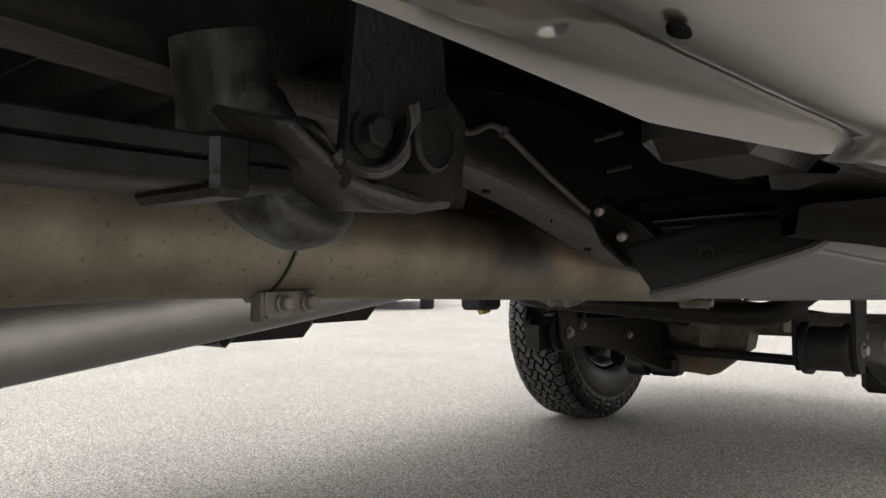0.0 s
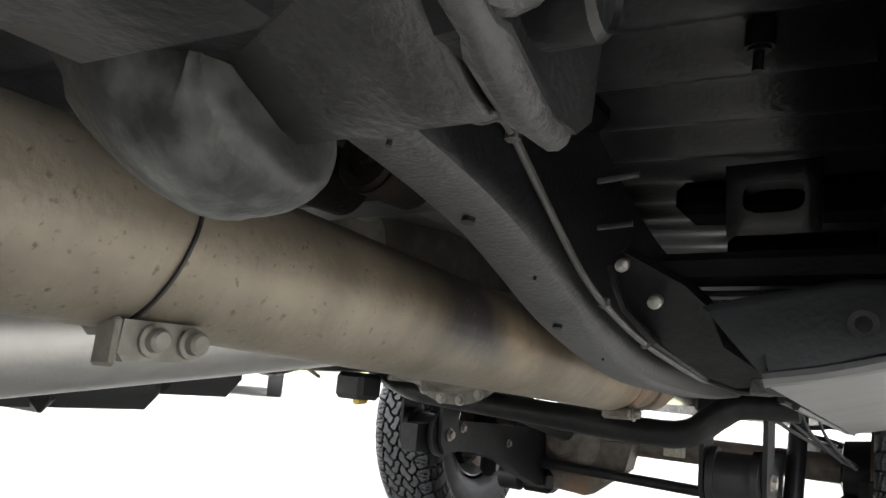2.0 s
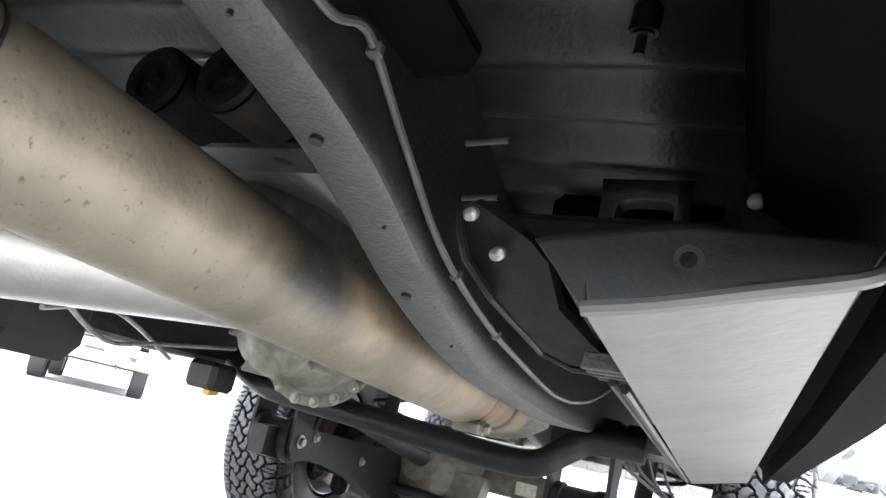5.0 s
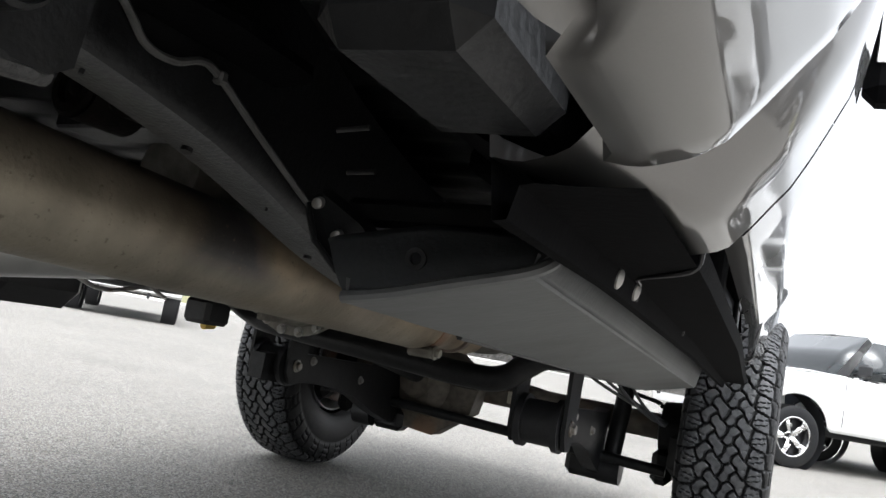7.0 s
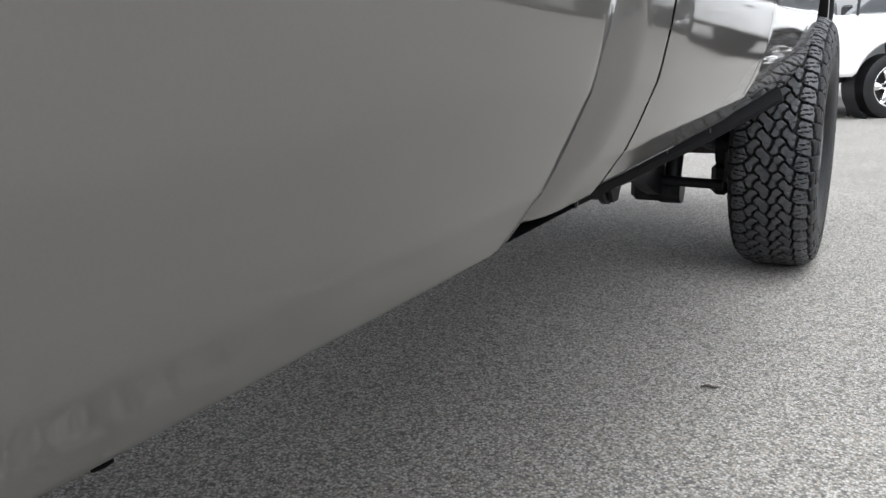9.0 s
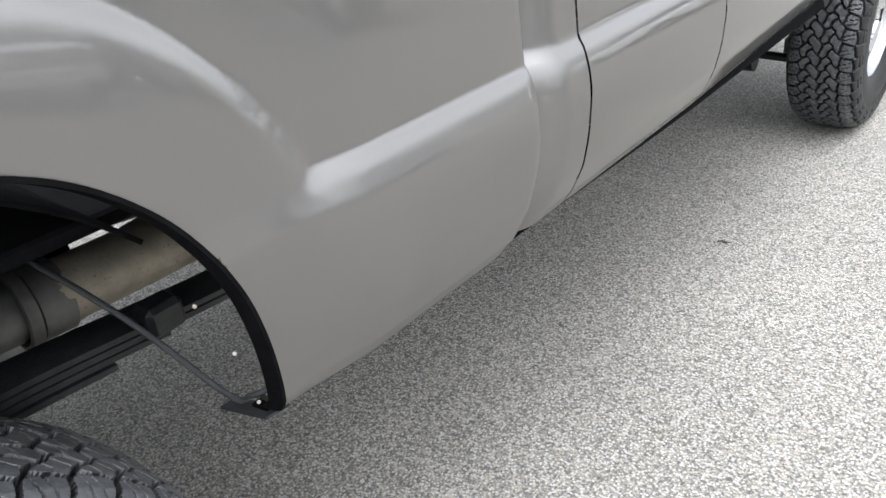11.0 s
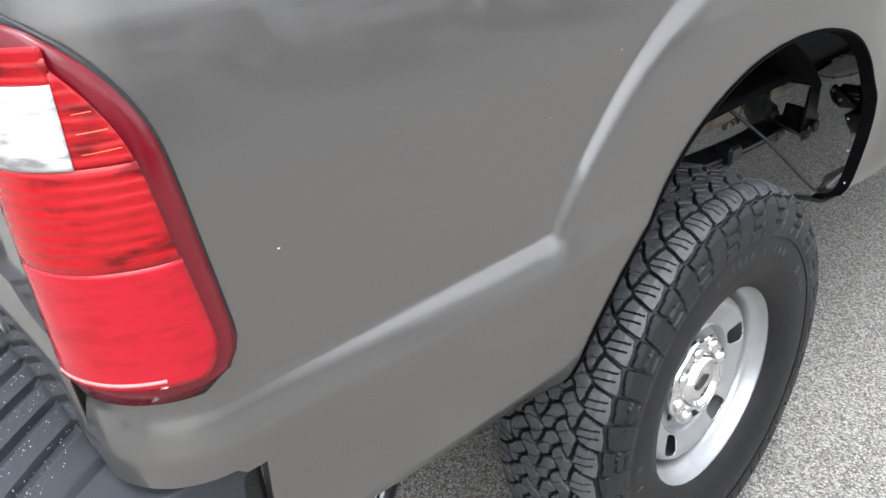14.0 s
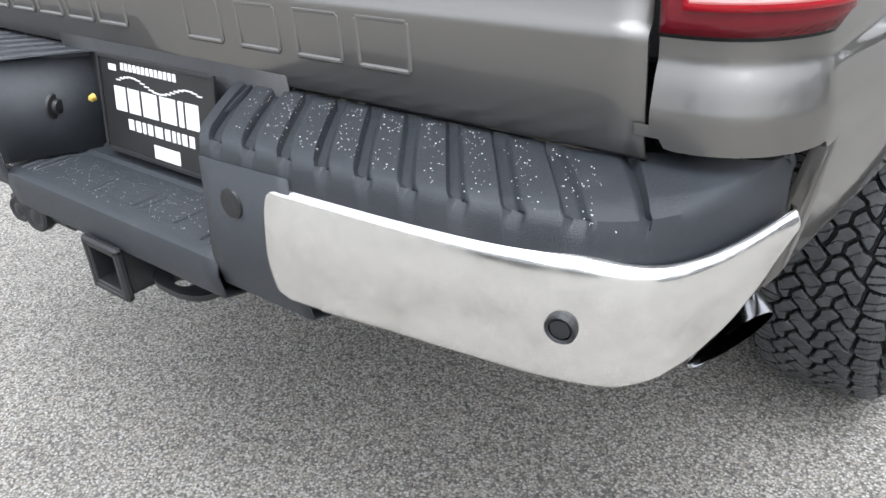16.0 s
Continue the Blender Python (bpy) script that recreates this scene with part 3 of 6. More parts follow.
for sign, word in ((1, "passenger"), (-1, "driver")):
    side_panel("bed_side", -0.985, 0.994, "rear", bed_base, 1.50, sign, truck, "grey painted bed side with flared wheel arch", wrap=True, rows=150 if sign > 0 else 40, front_lean=0.03)
    side_panel("cab_corner", 1.002, 1.182, "front", 0.657, 1.45, sign, truck, rows=80 if sign > 0 else 20, front_lean=0.03)
    side_panel("rear_door", 1.188, 1.765, "front", 0.672, 1.45, sign, truck, "grey painted rear-hinged door", rows=80 if sign > 0 else 20)
    side_panel("front_door", 1.771, 2.70, "front", 0.676, 1.45, sign, truck, "grey painted front door", rows=80 if sign > 0 else 20)
    side_panel("front_fender", 2.706, 4.45, "front", 0.665, 1.40, sign, truck, "grey painted front wing", rows=80 if sign > 0 else 20)
    # closed gaps behind the seams
    b = Shape()
    b.box((sign * 0.90, 1.185, 1.06), (0.03, 0.04, 0.78))
    b.cut().box((sign * 0.885, 1.768, 1.06), (0.03, 0.04, 0.80))
    b.cut().box((sign * 0.845, 2.703, 1.06), (0.03, 0.04, 0.75))
    parts("door_seal", b, BLACKPL, truck)
    # rubber edge of the rear arch, standing a little proud inside
    lip = Shape()
    edge = [(y, z) for y, z in DENSE["rear"]]
    rows_ = []
    for i, (y, z) in enumerate(edge):
        p, q = edge[max(i - 1, 0)], edge[min(i + 1, len(edge) - 1)]
        t = Vector((q[0] - p[0], q[1] - p[1])).normalized()
        n_ = Vector((t.y, -t.x))
        x = side_x(y) - inset(y, z, "rear")
        rows_.append([(sign * (x + 0.003), y, z), (sign * (x + 0.003), y + n_.x * 0.005, z + n_.y * 0.005),
                      (sign * (x - 0.022), y + n_.x * 0.009, z + n_.y * 0.010), (sign * (x - 0.022), y - n_.x * 0.004, z - n_.y * 0.004)])
    lip.grid(rows_)
    lip_ob = part("arch_lip", lip, LINER, truck, "black inner lip of the wheel arch")
    for y, z in ((0.470, 0.80), (0.484, 0.72), (0.44, 0.88)):
        sc = Shape()
        sc.lathe([(0, 0.0027), (0.0012, 0.0023), (0.0016, 0.0001)], (sign * (side_x(y) - 0.04), y, z), (sign * 1.0, -0.6, 0.1), 12)
        part("lip_screw", sc, STEEL, lip_ob)

# --- inner shells that close the cab, bed and engine bay
inner = Shape()
wave = [0.885 - 0.012 * math.cos((y - 1.05) * 2 * math.pi / 0.115) * (1 if y < 1.66 else 0.4) for y in np.linspace(0.945, 2.95, 205)]
inner.grid([[(x, y, z) for x in (-0.87, -0.5, -0.3, 0.3, 0.5, 0.64, 0.87)] for y, z in zip(np.linspace(0.945, 2.95, 205), wave)])
part("cab_floor", inner, FLOOR, truck, "black undercoated ribbed cab floor", thick=0.004)
inner = Shape()
for y in (1.80, 2.15, 2.5):
    inner.cut().box((0.69, y, 0.858), (0.34, 0.09, 0.045), 0.012)
    inner.cut().box((-0.69, y, 0.858), (0.34, 0.09, 0.045), 0.012)
parts("floor_sill", inner, LINER, truck)
inner = Shape()
for sign in (1, -1):
    inner.cut().box((sign * 0.835, 1.99, 0.80), (0.03, 1.9, 0.20), 0.01)
parts("inner_sill", inner, UNDER, truck)
inner = Shape()
inner.cut().box((0, 2.95, 1.1), (1.7, 0.03, 0.6))
inner.cut().box((0, 1.04, 1.18), (1.80, 0.03, 0.56))
parts("cab_bulkhead", inner, UNDER, truck)
# the bed's underside is coloured near-black to hold the shade below it
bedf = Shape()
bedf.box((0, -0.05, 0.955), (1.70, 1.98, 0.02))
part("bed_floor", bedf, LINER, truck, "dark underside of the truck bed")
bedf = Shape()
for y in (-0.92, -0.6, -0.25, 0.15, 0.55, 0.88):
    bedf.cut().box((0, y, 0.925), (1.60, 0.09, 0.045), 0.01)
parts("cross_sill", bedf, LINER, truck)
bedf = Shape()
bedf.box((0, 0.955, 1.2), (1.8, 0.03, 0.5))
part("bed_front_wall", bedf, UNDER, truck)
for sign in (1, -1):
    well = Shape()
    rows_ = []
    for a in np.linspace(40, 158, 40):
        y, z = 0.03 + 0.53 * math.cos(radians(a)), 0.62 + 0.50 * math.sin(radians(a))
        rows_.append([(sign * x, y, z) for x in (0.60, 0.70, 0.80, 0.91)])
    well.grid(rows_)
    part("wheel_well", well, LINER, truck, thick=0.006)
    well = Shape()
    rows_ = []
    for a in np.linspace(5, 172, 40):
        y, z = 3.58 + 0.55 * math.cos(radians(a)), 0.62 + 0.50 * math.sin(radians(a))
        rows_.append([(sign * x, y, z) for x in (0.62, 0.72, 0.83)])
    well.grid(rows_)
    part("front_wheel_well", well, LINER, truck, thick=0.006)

# upper cab, glazing, bonnet and nose
roof = Shape()
sections = [(1.02, 0.80, 1.45, 0.70, 2.0), (1.12, 0.86, 1.45, 0.74, 2.05), (2.2, 0.88, 1.45, 0.74, 2.06), (2.45, 0.88, 1.45, 0.72, 2.0)]
rows_ = [[(-w0, y, z0), (-w1 - 0.02, y, z1 - 0.08), (-w1 + 0.06, y, z1), (0, y, z1 + 0.02), (w1 - 0.06, y, z1), (w1 + 0.02, y, z1 - 0.08), (w0, y, z0)] for y, w0, z0, w1, z1 in sections]
roof.grid(rows_)
roof.grid([[(x, 1.02, z) for x in (-0.78, 0.78)] for z in (1.45, 1.98)])
part("cab_roof", roof, PAINT, truck, thick=0.02)
wind = Shape()
wind.grid([[(-0.84, 3.0, 1.43), (0, 3.06, 1.43), (0.84, 3.0, 1.43)], [(-0.72, 2.45, 1.98), (0, 2.5, 2.0), (0.72, 2.45, 1.98)]])
part("windscreen", wind, GLASS, truck, thick=0.006)
for sign in (1, -1):
    for y0, y1 in ((1.18, 1.72), (1.78, 2.62)):
        w = Shape()
        w.grid([[(sign * 0.905, y0, 1.46), (sign * 0.905, y1, 1.46)], [(sign * 0.80, y0 + 0.03, 1.93), (sign * 0.80, y1 - 0.3 * (y1 > 2), 1.93)]])
        part("side_window", w, GLASS, truck, thick=0.005)
hood = Shape()
hood.grid([[(x * (side_x(y) - 0.03), y, z + 0.02 * math.cos(x * 1.5)) for x in np.linspace(-1, 1, 9)] for y, z in ((2.7, 1.40), (3.0, 1.42), (3.8, 1.38), (4.3, 1.32), (4.5, 1.22))])
hood.grid([[(x, 4.5 - abs(x) * 0.05, z) for x in np.linspace(-0.875, 0.875, 9)] for z in (1.22, 0.9, 0.70)])
part("bonnet", hood, PAINT, truck, thick=0.01)
fb = Shape()
fb.box((0, 4.55, 0.68), (1.80, 0.2, 0.28), 0.04)
part("front_bumper", fb, CHROME, truck)
mir = Shape()
mir.box((1.17, 2.62, 1.42), (0.22, 0.10, 0.30), 0.03)
mir.tube([(0.99, 2.64, 1.36), (1.10, 2.63, 1.36)], 0.022, 10)
mirror = part("door_mirror", mir, LINER, truck, "black tow mirror")
mg = Shape()
mg.box((1.17, 2.566, 1.45), (0.18, 0.006, 0.20), 0.002)
part("mirror_glass", mg, CHROME, mirror)

# --- rocker, pinch flange and clips
for sign in (1, -1):
    rk = Shape()
    prof = [(0.916, 0.684), (0.930, 0.672), (0.936, 0.661), (0.932, 0.651), (0.905, 0.6495), (0.889, 0.6495), (0.883, 0.648), (0.880, 0.634), (0.874, 0.633), (0.868, 0.664), (0.80, 0.70), (0.78, 0.78), (0.90, 0.80)]
    sill = lambda y: [(sign * (x + 0.8 * (side_x(y) - 1.012)), y, z - 0.020 * max(0.0, y - 1.2) * float(smooth(0.70, 0.655, z))) for x, z in prof]
    rk.grid([sill(y) for y in np.linspace(1.19, 2.96, 24)])
    for y in (1.19, 2.96):
        rk.add(sill(y), [tuple(range(len(prof)))])
    # sills take the near-black too, with the shade under the doors in their colour
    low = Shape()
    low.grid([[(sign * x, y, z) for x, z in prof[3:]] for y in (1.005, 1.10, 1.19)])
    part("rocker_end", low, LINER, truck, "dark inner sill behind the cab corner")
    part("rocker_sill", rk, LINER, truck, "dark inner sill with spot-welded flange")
cl = Shape()
for y in (1.217, 1.280):
    cl.cut().lathe([(-0.002, 0.0072), (0.002, 0.0070), (0.0035, 0.0045), (0.0045, 0.0001)], (0.881, y, 0.6425), (1, 0, -0.15), 14)
parts("sill_clip", cl, STEEL, truck, "pale zinc sill clip")
# dark joints that run on under the sill from the door gaps
jt = Shape()
for y0 in (1.187, 1.50, 1.768):
    jx = 0.8 * (side_x(y0) - 1.012)
    jt.cut().tube(curve([(0.934 + jx, y0, 0.6600), (0.928 + jx, y0 + 0.01, 0.6495), (0.890 + jx, y0 + 0.06, 0.6480), (0.8845 + jx, y0 + 0.09, 0.647), (0.8815 + jx, y0 + 0.10, 0.636)], 5), 0.0016, 6)
parts("sill_joint", jt, PLATEB, truck)
br = Shape()
br.box((0.87, 0.955, 0.690), (0.06, 0.10, 0.05), 0.01)
part("bed_bracket", br, UNDER, truck)
# flat dark oval laid on the skin for the shade inside a drain slot
slot = Shape()
dc, dn = Vector((0.9505, 0.713, 0.6588)), Vector((0.12, 0, -1)).normalized()
dt = Vector((0, 1, 0)).cross(dn)
slot.add([dc + dn * 0.0008 + Vector((0, 1, 0)) * 0.0042 * math.cos(a) + dt * 0.0017 * math.sin(a) for a in np.linspace(0, 2 * math.pi, 21)[:-1]], [tuple(range(20))])
part("drain_slot_patch", slot, LINER, truck, "dark oval patch standing for the shaded inside of a drain slot", thick=0.001)
for y, z, r_ in ((-0.898, 1.1145, 0.0016), (-0.3585, 1.1962, 0.0014), (-0.4995, 1.1406, 0.0010), (-0.12, 1.285, 0.0012)):
    chip = Shape()
    x = side_x(y) - inset(y, z, "rear") + 0.0006
    chip.add([(x, y + r_ * (1 + 0.3 * math.sin(3 * a)) * math.cos(a), z + 0.6 * r_ * math.sin(a)) for a in np.linspace(0, 2 * math.pi, 11)[:-1]], [tuple(range(10))])
    part("paint_chip", chip, TAG, truck, "tiny pale paint chip", thick=0.0004)

# --- frame rails
seat_at(GEAR)
RAIL_PATH = [(-1.05, 0.46, 0.74), (-0.5, 0.46, 0.76), (0.1, 0.46, 0.80), (0.6, 0.475, 0.79), (0.97, 0.520, 0.738), (1.236, 0.526, 0.696), (1.475, 0.507, 0.637),
             (1.687, 0.493, 0.600), (1.875, 0.488, 0.584), (2.3, 0.472, 0.574), (2.9, 0.455, 0.60), (3.6, 0.45, 0.68), (4.3, 0.45, 0.68)]


def rail_shape(sign, sec):
    s = Shape()
    rows_ = []
    for x, y, z in curve([(x, y, z) for y, x, z in RAIL_PATH], 6):
        rows_.append([(sign * (x + a), y, z + b) for a, b in sec])
    return s.grid(rows_)


RW, RH = 0.029, 0.17
FLANGE = [(-RW, 0.012), (-RW + 0.003, 0.004), (-RW + 0.010, 0), (RW - 0.014, 0), (RW - 0.010, 0.0015), (RW - 0.006, 0.004)]
WEB = [(RW - 0.006, 0.004), (RW - 0.001, 0.012), (RW, 0.030), (RW, RH - 0.01), (RW - 0.01, RH), (-RW + 0.01, RH), (-RW, RH - 0.01), (-RW, 0.012)]
rails = [part("frame_rail", rail_shape(sg, FLANGE), RAIL, truck, "grey wax-coated steel frame rail") for sg in (1, -1)]
for sg, ob in zip((1, -1), rails):
    part("rail_web", rail_shape(sg, WEB), UNDER, ob, "black undercoated rail side")
# black discs on the uncut rail stand for the shade inside its holes
holes = Shape()
for (y, x, z), r in (((1.240, 0.522, 0.6945), 0.0052), ((1.469, 0.503, 0.6378), 0.0048), ((1.35, 0.528, 0.668), 0.0014), ((1.60, 0.505, 0.6135), 0.0014), ((1.12, 0.532, 0.7155), 0.002)):
    holes.cut().lathe([(0, 0.0001), (0, r), (0.004, r)], (x, y, z - 0.003), (0, 0.22, 1), 14)
parts("rail_hole_disc", holes, PLATEB, rails[0])
line = Shape()
line.tube(curve([(0.560, 1.06, 0.80), (0.560, 1.119, 0.758), (0.560, 1.142, 0.741), (0.561, 1.169, 0.739), (0.562, 1.193, 0.748), (0.561, 1.217, 0.744), (0.558, 1.294, 0.711), (0.552, 1.412, 0.668), (0.549, 1.556, 0.637), (0.549, 1.70, 0.617),
                 (0.553, 1.885, 0.598), (0.58, 1.95, 0.604), (0.61, 1.98, 0.64)], 6), 0.0031, 8)
line_ob = part("brake_line", line, LINEGREY, truck, "grey steel brake line clipped along the rail")
line = Shape()
for x, y, z in ((0.561, 1.217, 0.744), (0.551, 1.456, 0.658), (0.549, 1.601, 0.630)):
    line.cut().box((x, y, z), (0.010, 0.009, 0.010), 0.002)
parts("line_clip", line, LINEGREY, line_ob)

# --- exhaust
PIPE_R = 0.0555
pipe = Shape()
PIPE = [(0.386, 0.775, 0.658), (0.389, 0.83, 0.6575), (0.398, 1.0, 0.655), (0.372, 1.65, 0.622), (0.356, 2.05, 0.600), (0.352, 2.34, 0.586)]
pp = curve(PIPE, 14)
rad = [PIPE_R + 0.0015 if p.y < 0.9 else (PIPE_R if p.y < 2.12 else PIPE_R - 0.012 * float(smooth(2.12, 2.2, p.y))) for p in pp]
pipe.tube(pp, rad, 48, caps=False)
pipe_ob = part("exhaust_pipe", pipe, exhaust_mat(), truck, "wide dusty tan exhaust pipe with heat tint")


def pipe_at(y):
    """The pipe's axis at a distance along the truck."""
    return Vector((float(np.interp(y, [q.y for q in pp], [q.x for q in pp])), y, float(np.interp(y, [q.y for q in pp], [q.z for q in pp]))))


band = Shape()
ring = []
for a in np.linspace(0, 2 * math.pi, 61):
    dx, dz = math.cos(a), math.sin(a)
    y = 1.067 + 0.24 * (dz * PIPE_R - 0.04)
    ring.append([pipe_at(y + o) + Vector((dx, 0, dz)) * (PIPE_R + lift) for o, lift in ((-0.0012, 0.0), (-0.0010, 0.0022), (0.0010, 0.0022), (0.0012, 0.0))])
band.grid(ring)
part("pipe_seam", band, PLATEB, pipe_ob)
band = Shape()
band.lathe([(-0.014, PIPE_R), (-0.012, PIPE_R + 0.0025), (0.012, PIPE_R + 0.0025), (0.014, PIPE_R)], pipe_at(2.10), (0, 1, -0.05), 36)
band.cut().lathe([(-0.010, 0.042), (-0.008, 0.049), (0.008, 0.049), (0.010, 0.042)], pipe_at(2.25), (0, 1, -0.05), 36)
parts("pipe_band", band, DISC, pipe_ob)
# two-bolt clamp under the seam, seen from its side
clamp = Shape()
clamp.plate([(-0.030, 0.009), (-0.031, -0.010), (-0.026, -0.015), (0.026, -0.013), (0.030, -0.004), (0.027, 0.009)], 0.008, Matrix.Translation((0.424, 1.068, 0.594)) @ Matrix(((0, 0, 1, 0), (1, 0, 0, 0), (0, 1, 0, 0), (0, 0, 0, 1))))
clamp.box((0.404, 1.066, 0.5985), (0.042, 0.054, 0.010), 0.004)
clamp.box((0.418, 1.036, 0.590), (0.020, 0.005, 0.028), 0.002)
part("pipe_clamp", clamp, CASE, pipe_ob, "dusty band clamp")
for y, r in ((1.058, 0.0085), (1.087, 0.0085)):
    clamp = Shape()
    clamp.lathe([(0, 0.0098), (0.003, 0.0098), (0.004, 0.0072), (0.010, 0.007), (0.012, 0.005), (0.012, 0.0001)], (0.4295, y, 0.592), (1, -0.1, 0), 14)
    part("clamp_bolt", clamp, CASE, pipe_ob)
clamp = Shape()
clamp.box((0.372, 2.09, 0.540), (0.05, 0.03, 0.020), 0.005)
part("pipe_clamp", clamp, CASE, pipe_ob, "dusty band clamp")
clamp = Shape()
clamp.bolt((0.397, 2.09, 0.541), (1, 0, 0), 0.009, 0.012)
part("clamp_bolt", clamp, CASE, pipe_ob)

tail = Shape()
tail.tube([(0.374, 0.50, 0.661), (0.384, 0.75, 0.6585), (0.386, 0.78, 0.658)], [0.0585, 0.0585, 0.0565], 36)
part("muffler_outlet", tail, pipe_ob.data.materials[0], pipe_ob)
seat_at()
# tailpipe over the axle to the corner
tail = Shape()
tail.tube(curve([(0.351, 0.499, 0.647), (0.358, 0.42, 0.652), (0.366, 0.33, 0.663), (0.37, 0.22, 0.70), (0.36, 0.05, 0.77), (0.40, -0.15, 0.79), (0.53, -0.42, 0.68), (0.64, -0.60, 0.640), (0.76, -0.76, 0.640)], 8), 0.052, 24)
tail.lathe([(-0.03, 0.062), (-0.028, 0.066), (0.028, 0.066), (0.03, 0.062)], (0.351, 0.499, 0.647), (0, 1, -0.06), 30)
tail.lathe([(-0.012, 0.062), (-0.01, 0.070), (0.01, 0.070), (0.012, 0.062)], (0.354, 0.455, 0.650), (0, 1, -0.06), 30)
part("tailpipe", tail, mat("dull_tailpipe_steel", (0.115, 0.113, 0.106), 0.5, 0.5, vary=0.2, scale=30, second=(0.065, 0.062, 0.056), second_scale=9), truck, "dull steel tailpipe")
tip = Shape()
ax = Vector((0.55, -0.83, -0.06)).normalized()
mouth, wide_, narrow = Vector((0.845, -0.849, 0.543)), Vector((0.0386, 0.0522, 0.0276)), Vector((-0.0083, 0.0259, -0.0377))
back = mouth - ax * 0.20 + Vector((0, 0, 0.015))
rows_ = []
for along, grow in ((0.0, 0.90), (0.6, 0.96), (1.0, 0.985), (1.015, 0.965), (1.0, 0.945), (0.6, 0.90), (0.05, 0.80), (0.05, 0.01)):
    row = []
    for g in np.linspace(0, 2 * math.pi, 49):
        rim_p = mouth + wide_ * math.cos(g) + narrow * math.sin(g)
        off_ = (rim_p - back) - ax * (rim_p - back).dot(ax)
        start = back + off_.normalized() * 0.056
        p = start.lerp(rim_p, along)
        mid = back + ax * (p - back).dot(ax)
        row.append(mid + (p - mid) * grow)
    rows_.append(row)
tip.grid(rows_)
part("exhaust_tip", tip, mat("smoked_chrome", (0.38, 0.38, 0.39), 0.12, 1.0, vary=0.15, scale=12), truck, "dark polished exhaust tip")

# added dark sheet, no known part: keeps daylight from showing above the tailpipe
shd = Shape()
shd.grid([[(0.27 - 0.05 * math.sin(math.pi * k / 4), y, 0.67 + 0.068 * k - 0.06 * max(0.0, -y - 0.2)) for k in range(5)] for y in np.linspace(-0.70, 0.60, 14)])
part("arch_gap_screen", shd, LINER, truck, "dark sheet added behind the tailpipe to block bright gaps", thick=0.003)

# --- drive shaft
ds = Shape()
ds.tube([(0.14, 0.36, 0.500), (0.145, 0.42, 0.508), (0.148, 0.46, 0.513), (0.160, 1.0, 0.583), (0.166, 1.95, 0.706), (0.167, 2.0, 0.712), (0.168, 2.06, 0.720)], [0.035, 0.045, 0.059, 0.060, 0.060, 0.045, 0.04], 40)
part("drive_shaft", ds, ALU, truck, "bright aluminium drive shaft")

# --- leaf spring, hanger and bump stop
SPX = 0.628


def leaf_shape(dz, y0, y1):
    s = Shape()
    rows_ = []
    for y in np.linspace(y0, y1, 34):
        z = 0.676 + 0.030 * float(smooth(0.75, 0.25, abs(y))) + dz - (0.02 * max(0, -y - 0.4))
        rows_.append([(-0.038, y, z), (-0.034, y, z - 0.002), (0.034, y, z - 0.002), (0.038, y, z), (0.038, y, z + 0.009), (0.034, y, z + 0.011), (-0.034, y, z + 0.011), (-0.038, y, z + 0.009), (-0.038, y, z)])
    return s.grid(rows_)


for sign in (1, -1):
    spring = new("leaf_spring")
    spring.parent = truck
    spring["label"] = "black leaf spring pack"
    spring.location = (sign * SPX, 0, 0)
    for dz, y0, y1 in ((0.0, -1.0, 0.93), (-0.0125, -0.8, 0.845), (-0.025, -0.55, 0.55), (-0.040, -0.4, 0.46)):
        part("leaf", leaf_shape(dz, y0, y1), UNDER, spring)
    c2 = Shape()
    c2.box((0, 0.805, 0.672), (0.084, 0.024, 0.034), 0.004)
    part("spring_clip", c2, UNDER, spring)
    for y in (-0.07, 0.07):
        c2 = Shape()
        c2.tube([(-0.055, y, 0.42), (-0.055, y, 0.73), (0.055, y, 0.73), (0.055, y, 0.42)], 0.009, 8)
        part("u_bolt", c2, STEEL, spring)
    c2 = Shape()
    c2.box((0, 0, 0.57), (0.11, 0.2, 0.17), 0.02)
    part("axle_block", c2, UNDER, spring)
YZ = Matrix(((0, 0, 1, 0), (1, 0, 0, 0), (0, 1, 0, 0), (0, 0, 0, 1)))
seat_at(GEAR)
hang = Shape()
# sloping underside, curled lower lip, outer cheek
rows_ = []
for x, y_in in ((0.615, 0.0), (0.64, -0.005), (0.67, -0.012), (0.698, -0.018)):
    rows_.append([(x, 0.872 + y_in * 0.3, 0.712 - 0.3 * (x - 0.615)), (x, 0.90 + y_in * 0.6, 0.690 - 0.2 * (x - 0.615)), (x, 0.950 + y_in, 0.661 - 0.12 * (x - 0.615)), (x, 0.958 + y_in, 0.659 - 0.12 * (x - 0.615)),
                  (x, 0.966 + y_in, 0.664 - 0.12 * (x - 0.615)), (x, 0.985 + y_in, 0.72)])
hang.grid(rows_)
hang_ob = part("spring_hanger", hang, HANGER, truck, "grey forged spring hanger bolted to the rail", thick=0.005)
ck = Shape()
ck.plate([(0.895, 0.668), (0.91, 0.6565), (0.978, 0.6535), (0.988, 0.660), (0.990, 0.70), (0.972, 0.715), (0.960, 0.80), (0.905, 0.80)], 0.007, Matrix.Translation((0.702, 0, 0)) @ YZ)
part("hanger_cheek", ck, UNDER, hang_ob)
ck = Shape()
ck.tube(curve([(0.711, 0.892, 0.660), (0.709, 0.915, 0.655), (0.703, 0.95, 0.652), (0.697, 0.982, 0.6555)], 5), [0.004] * 5 + [0.006] * 6 + [0.005] * 5, 10)
part("hanger_lip", ck, HANGER, hang_ob)
eye_ = Shape()
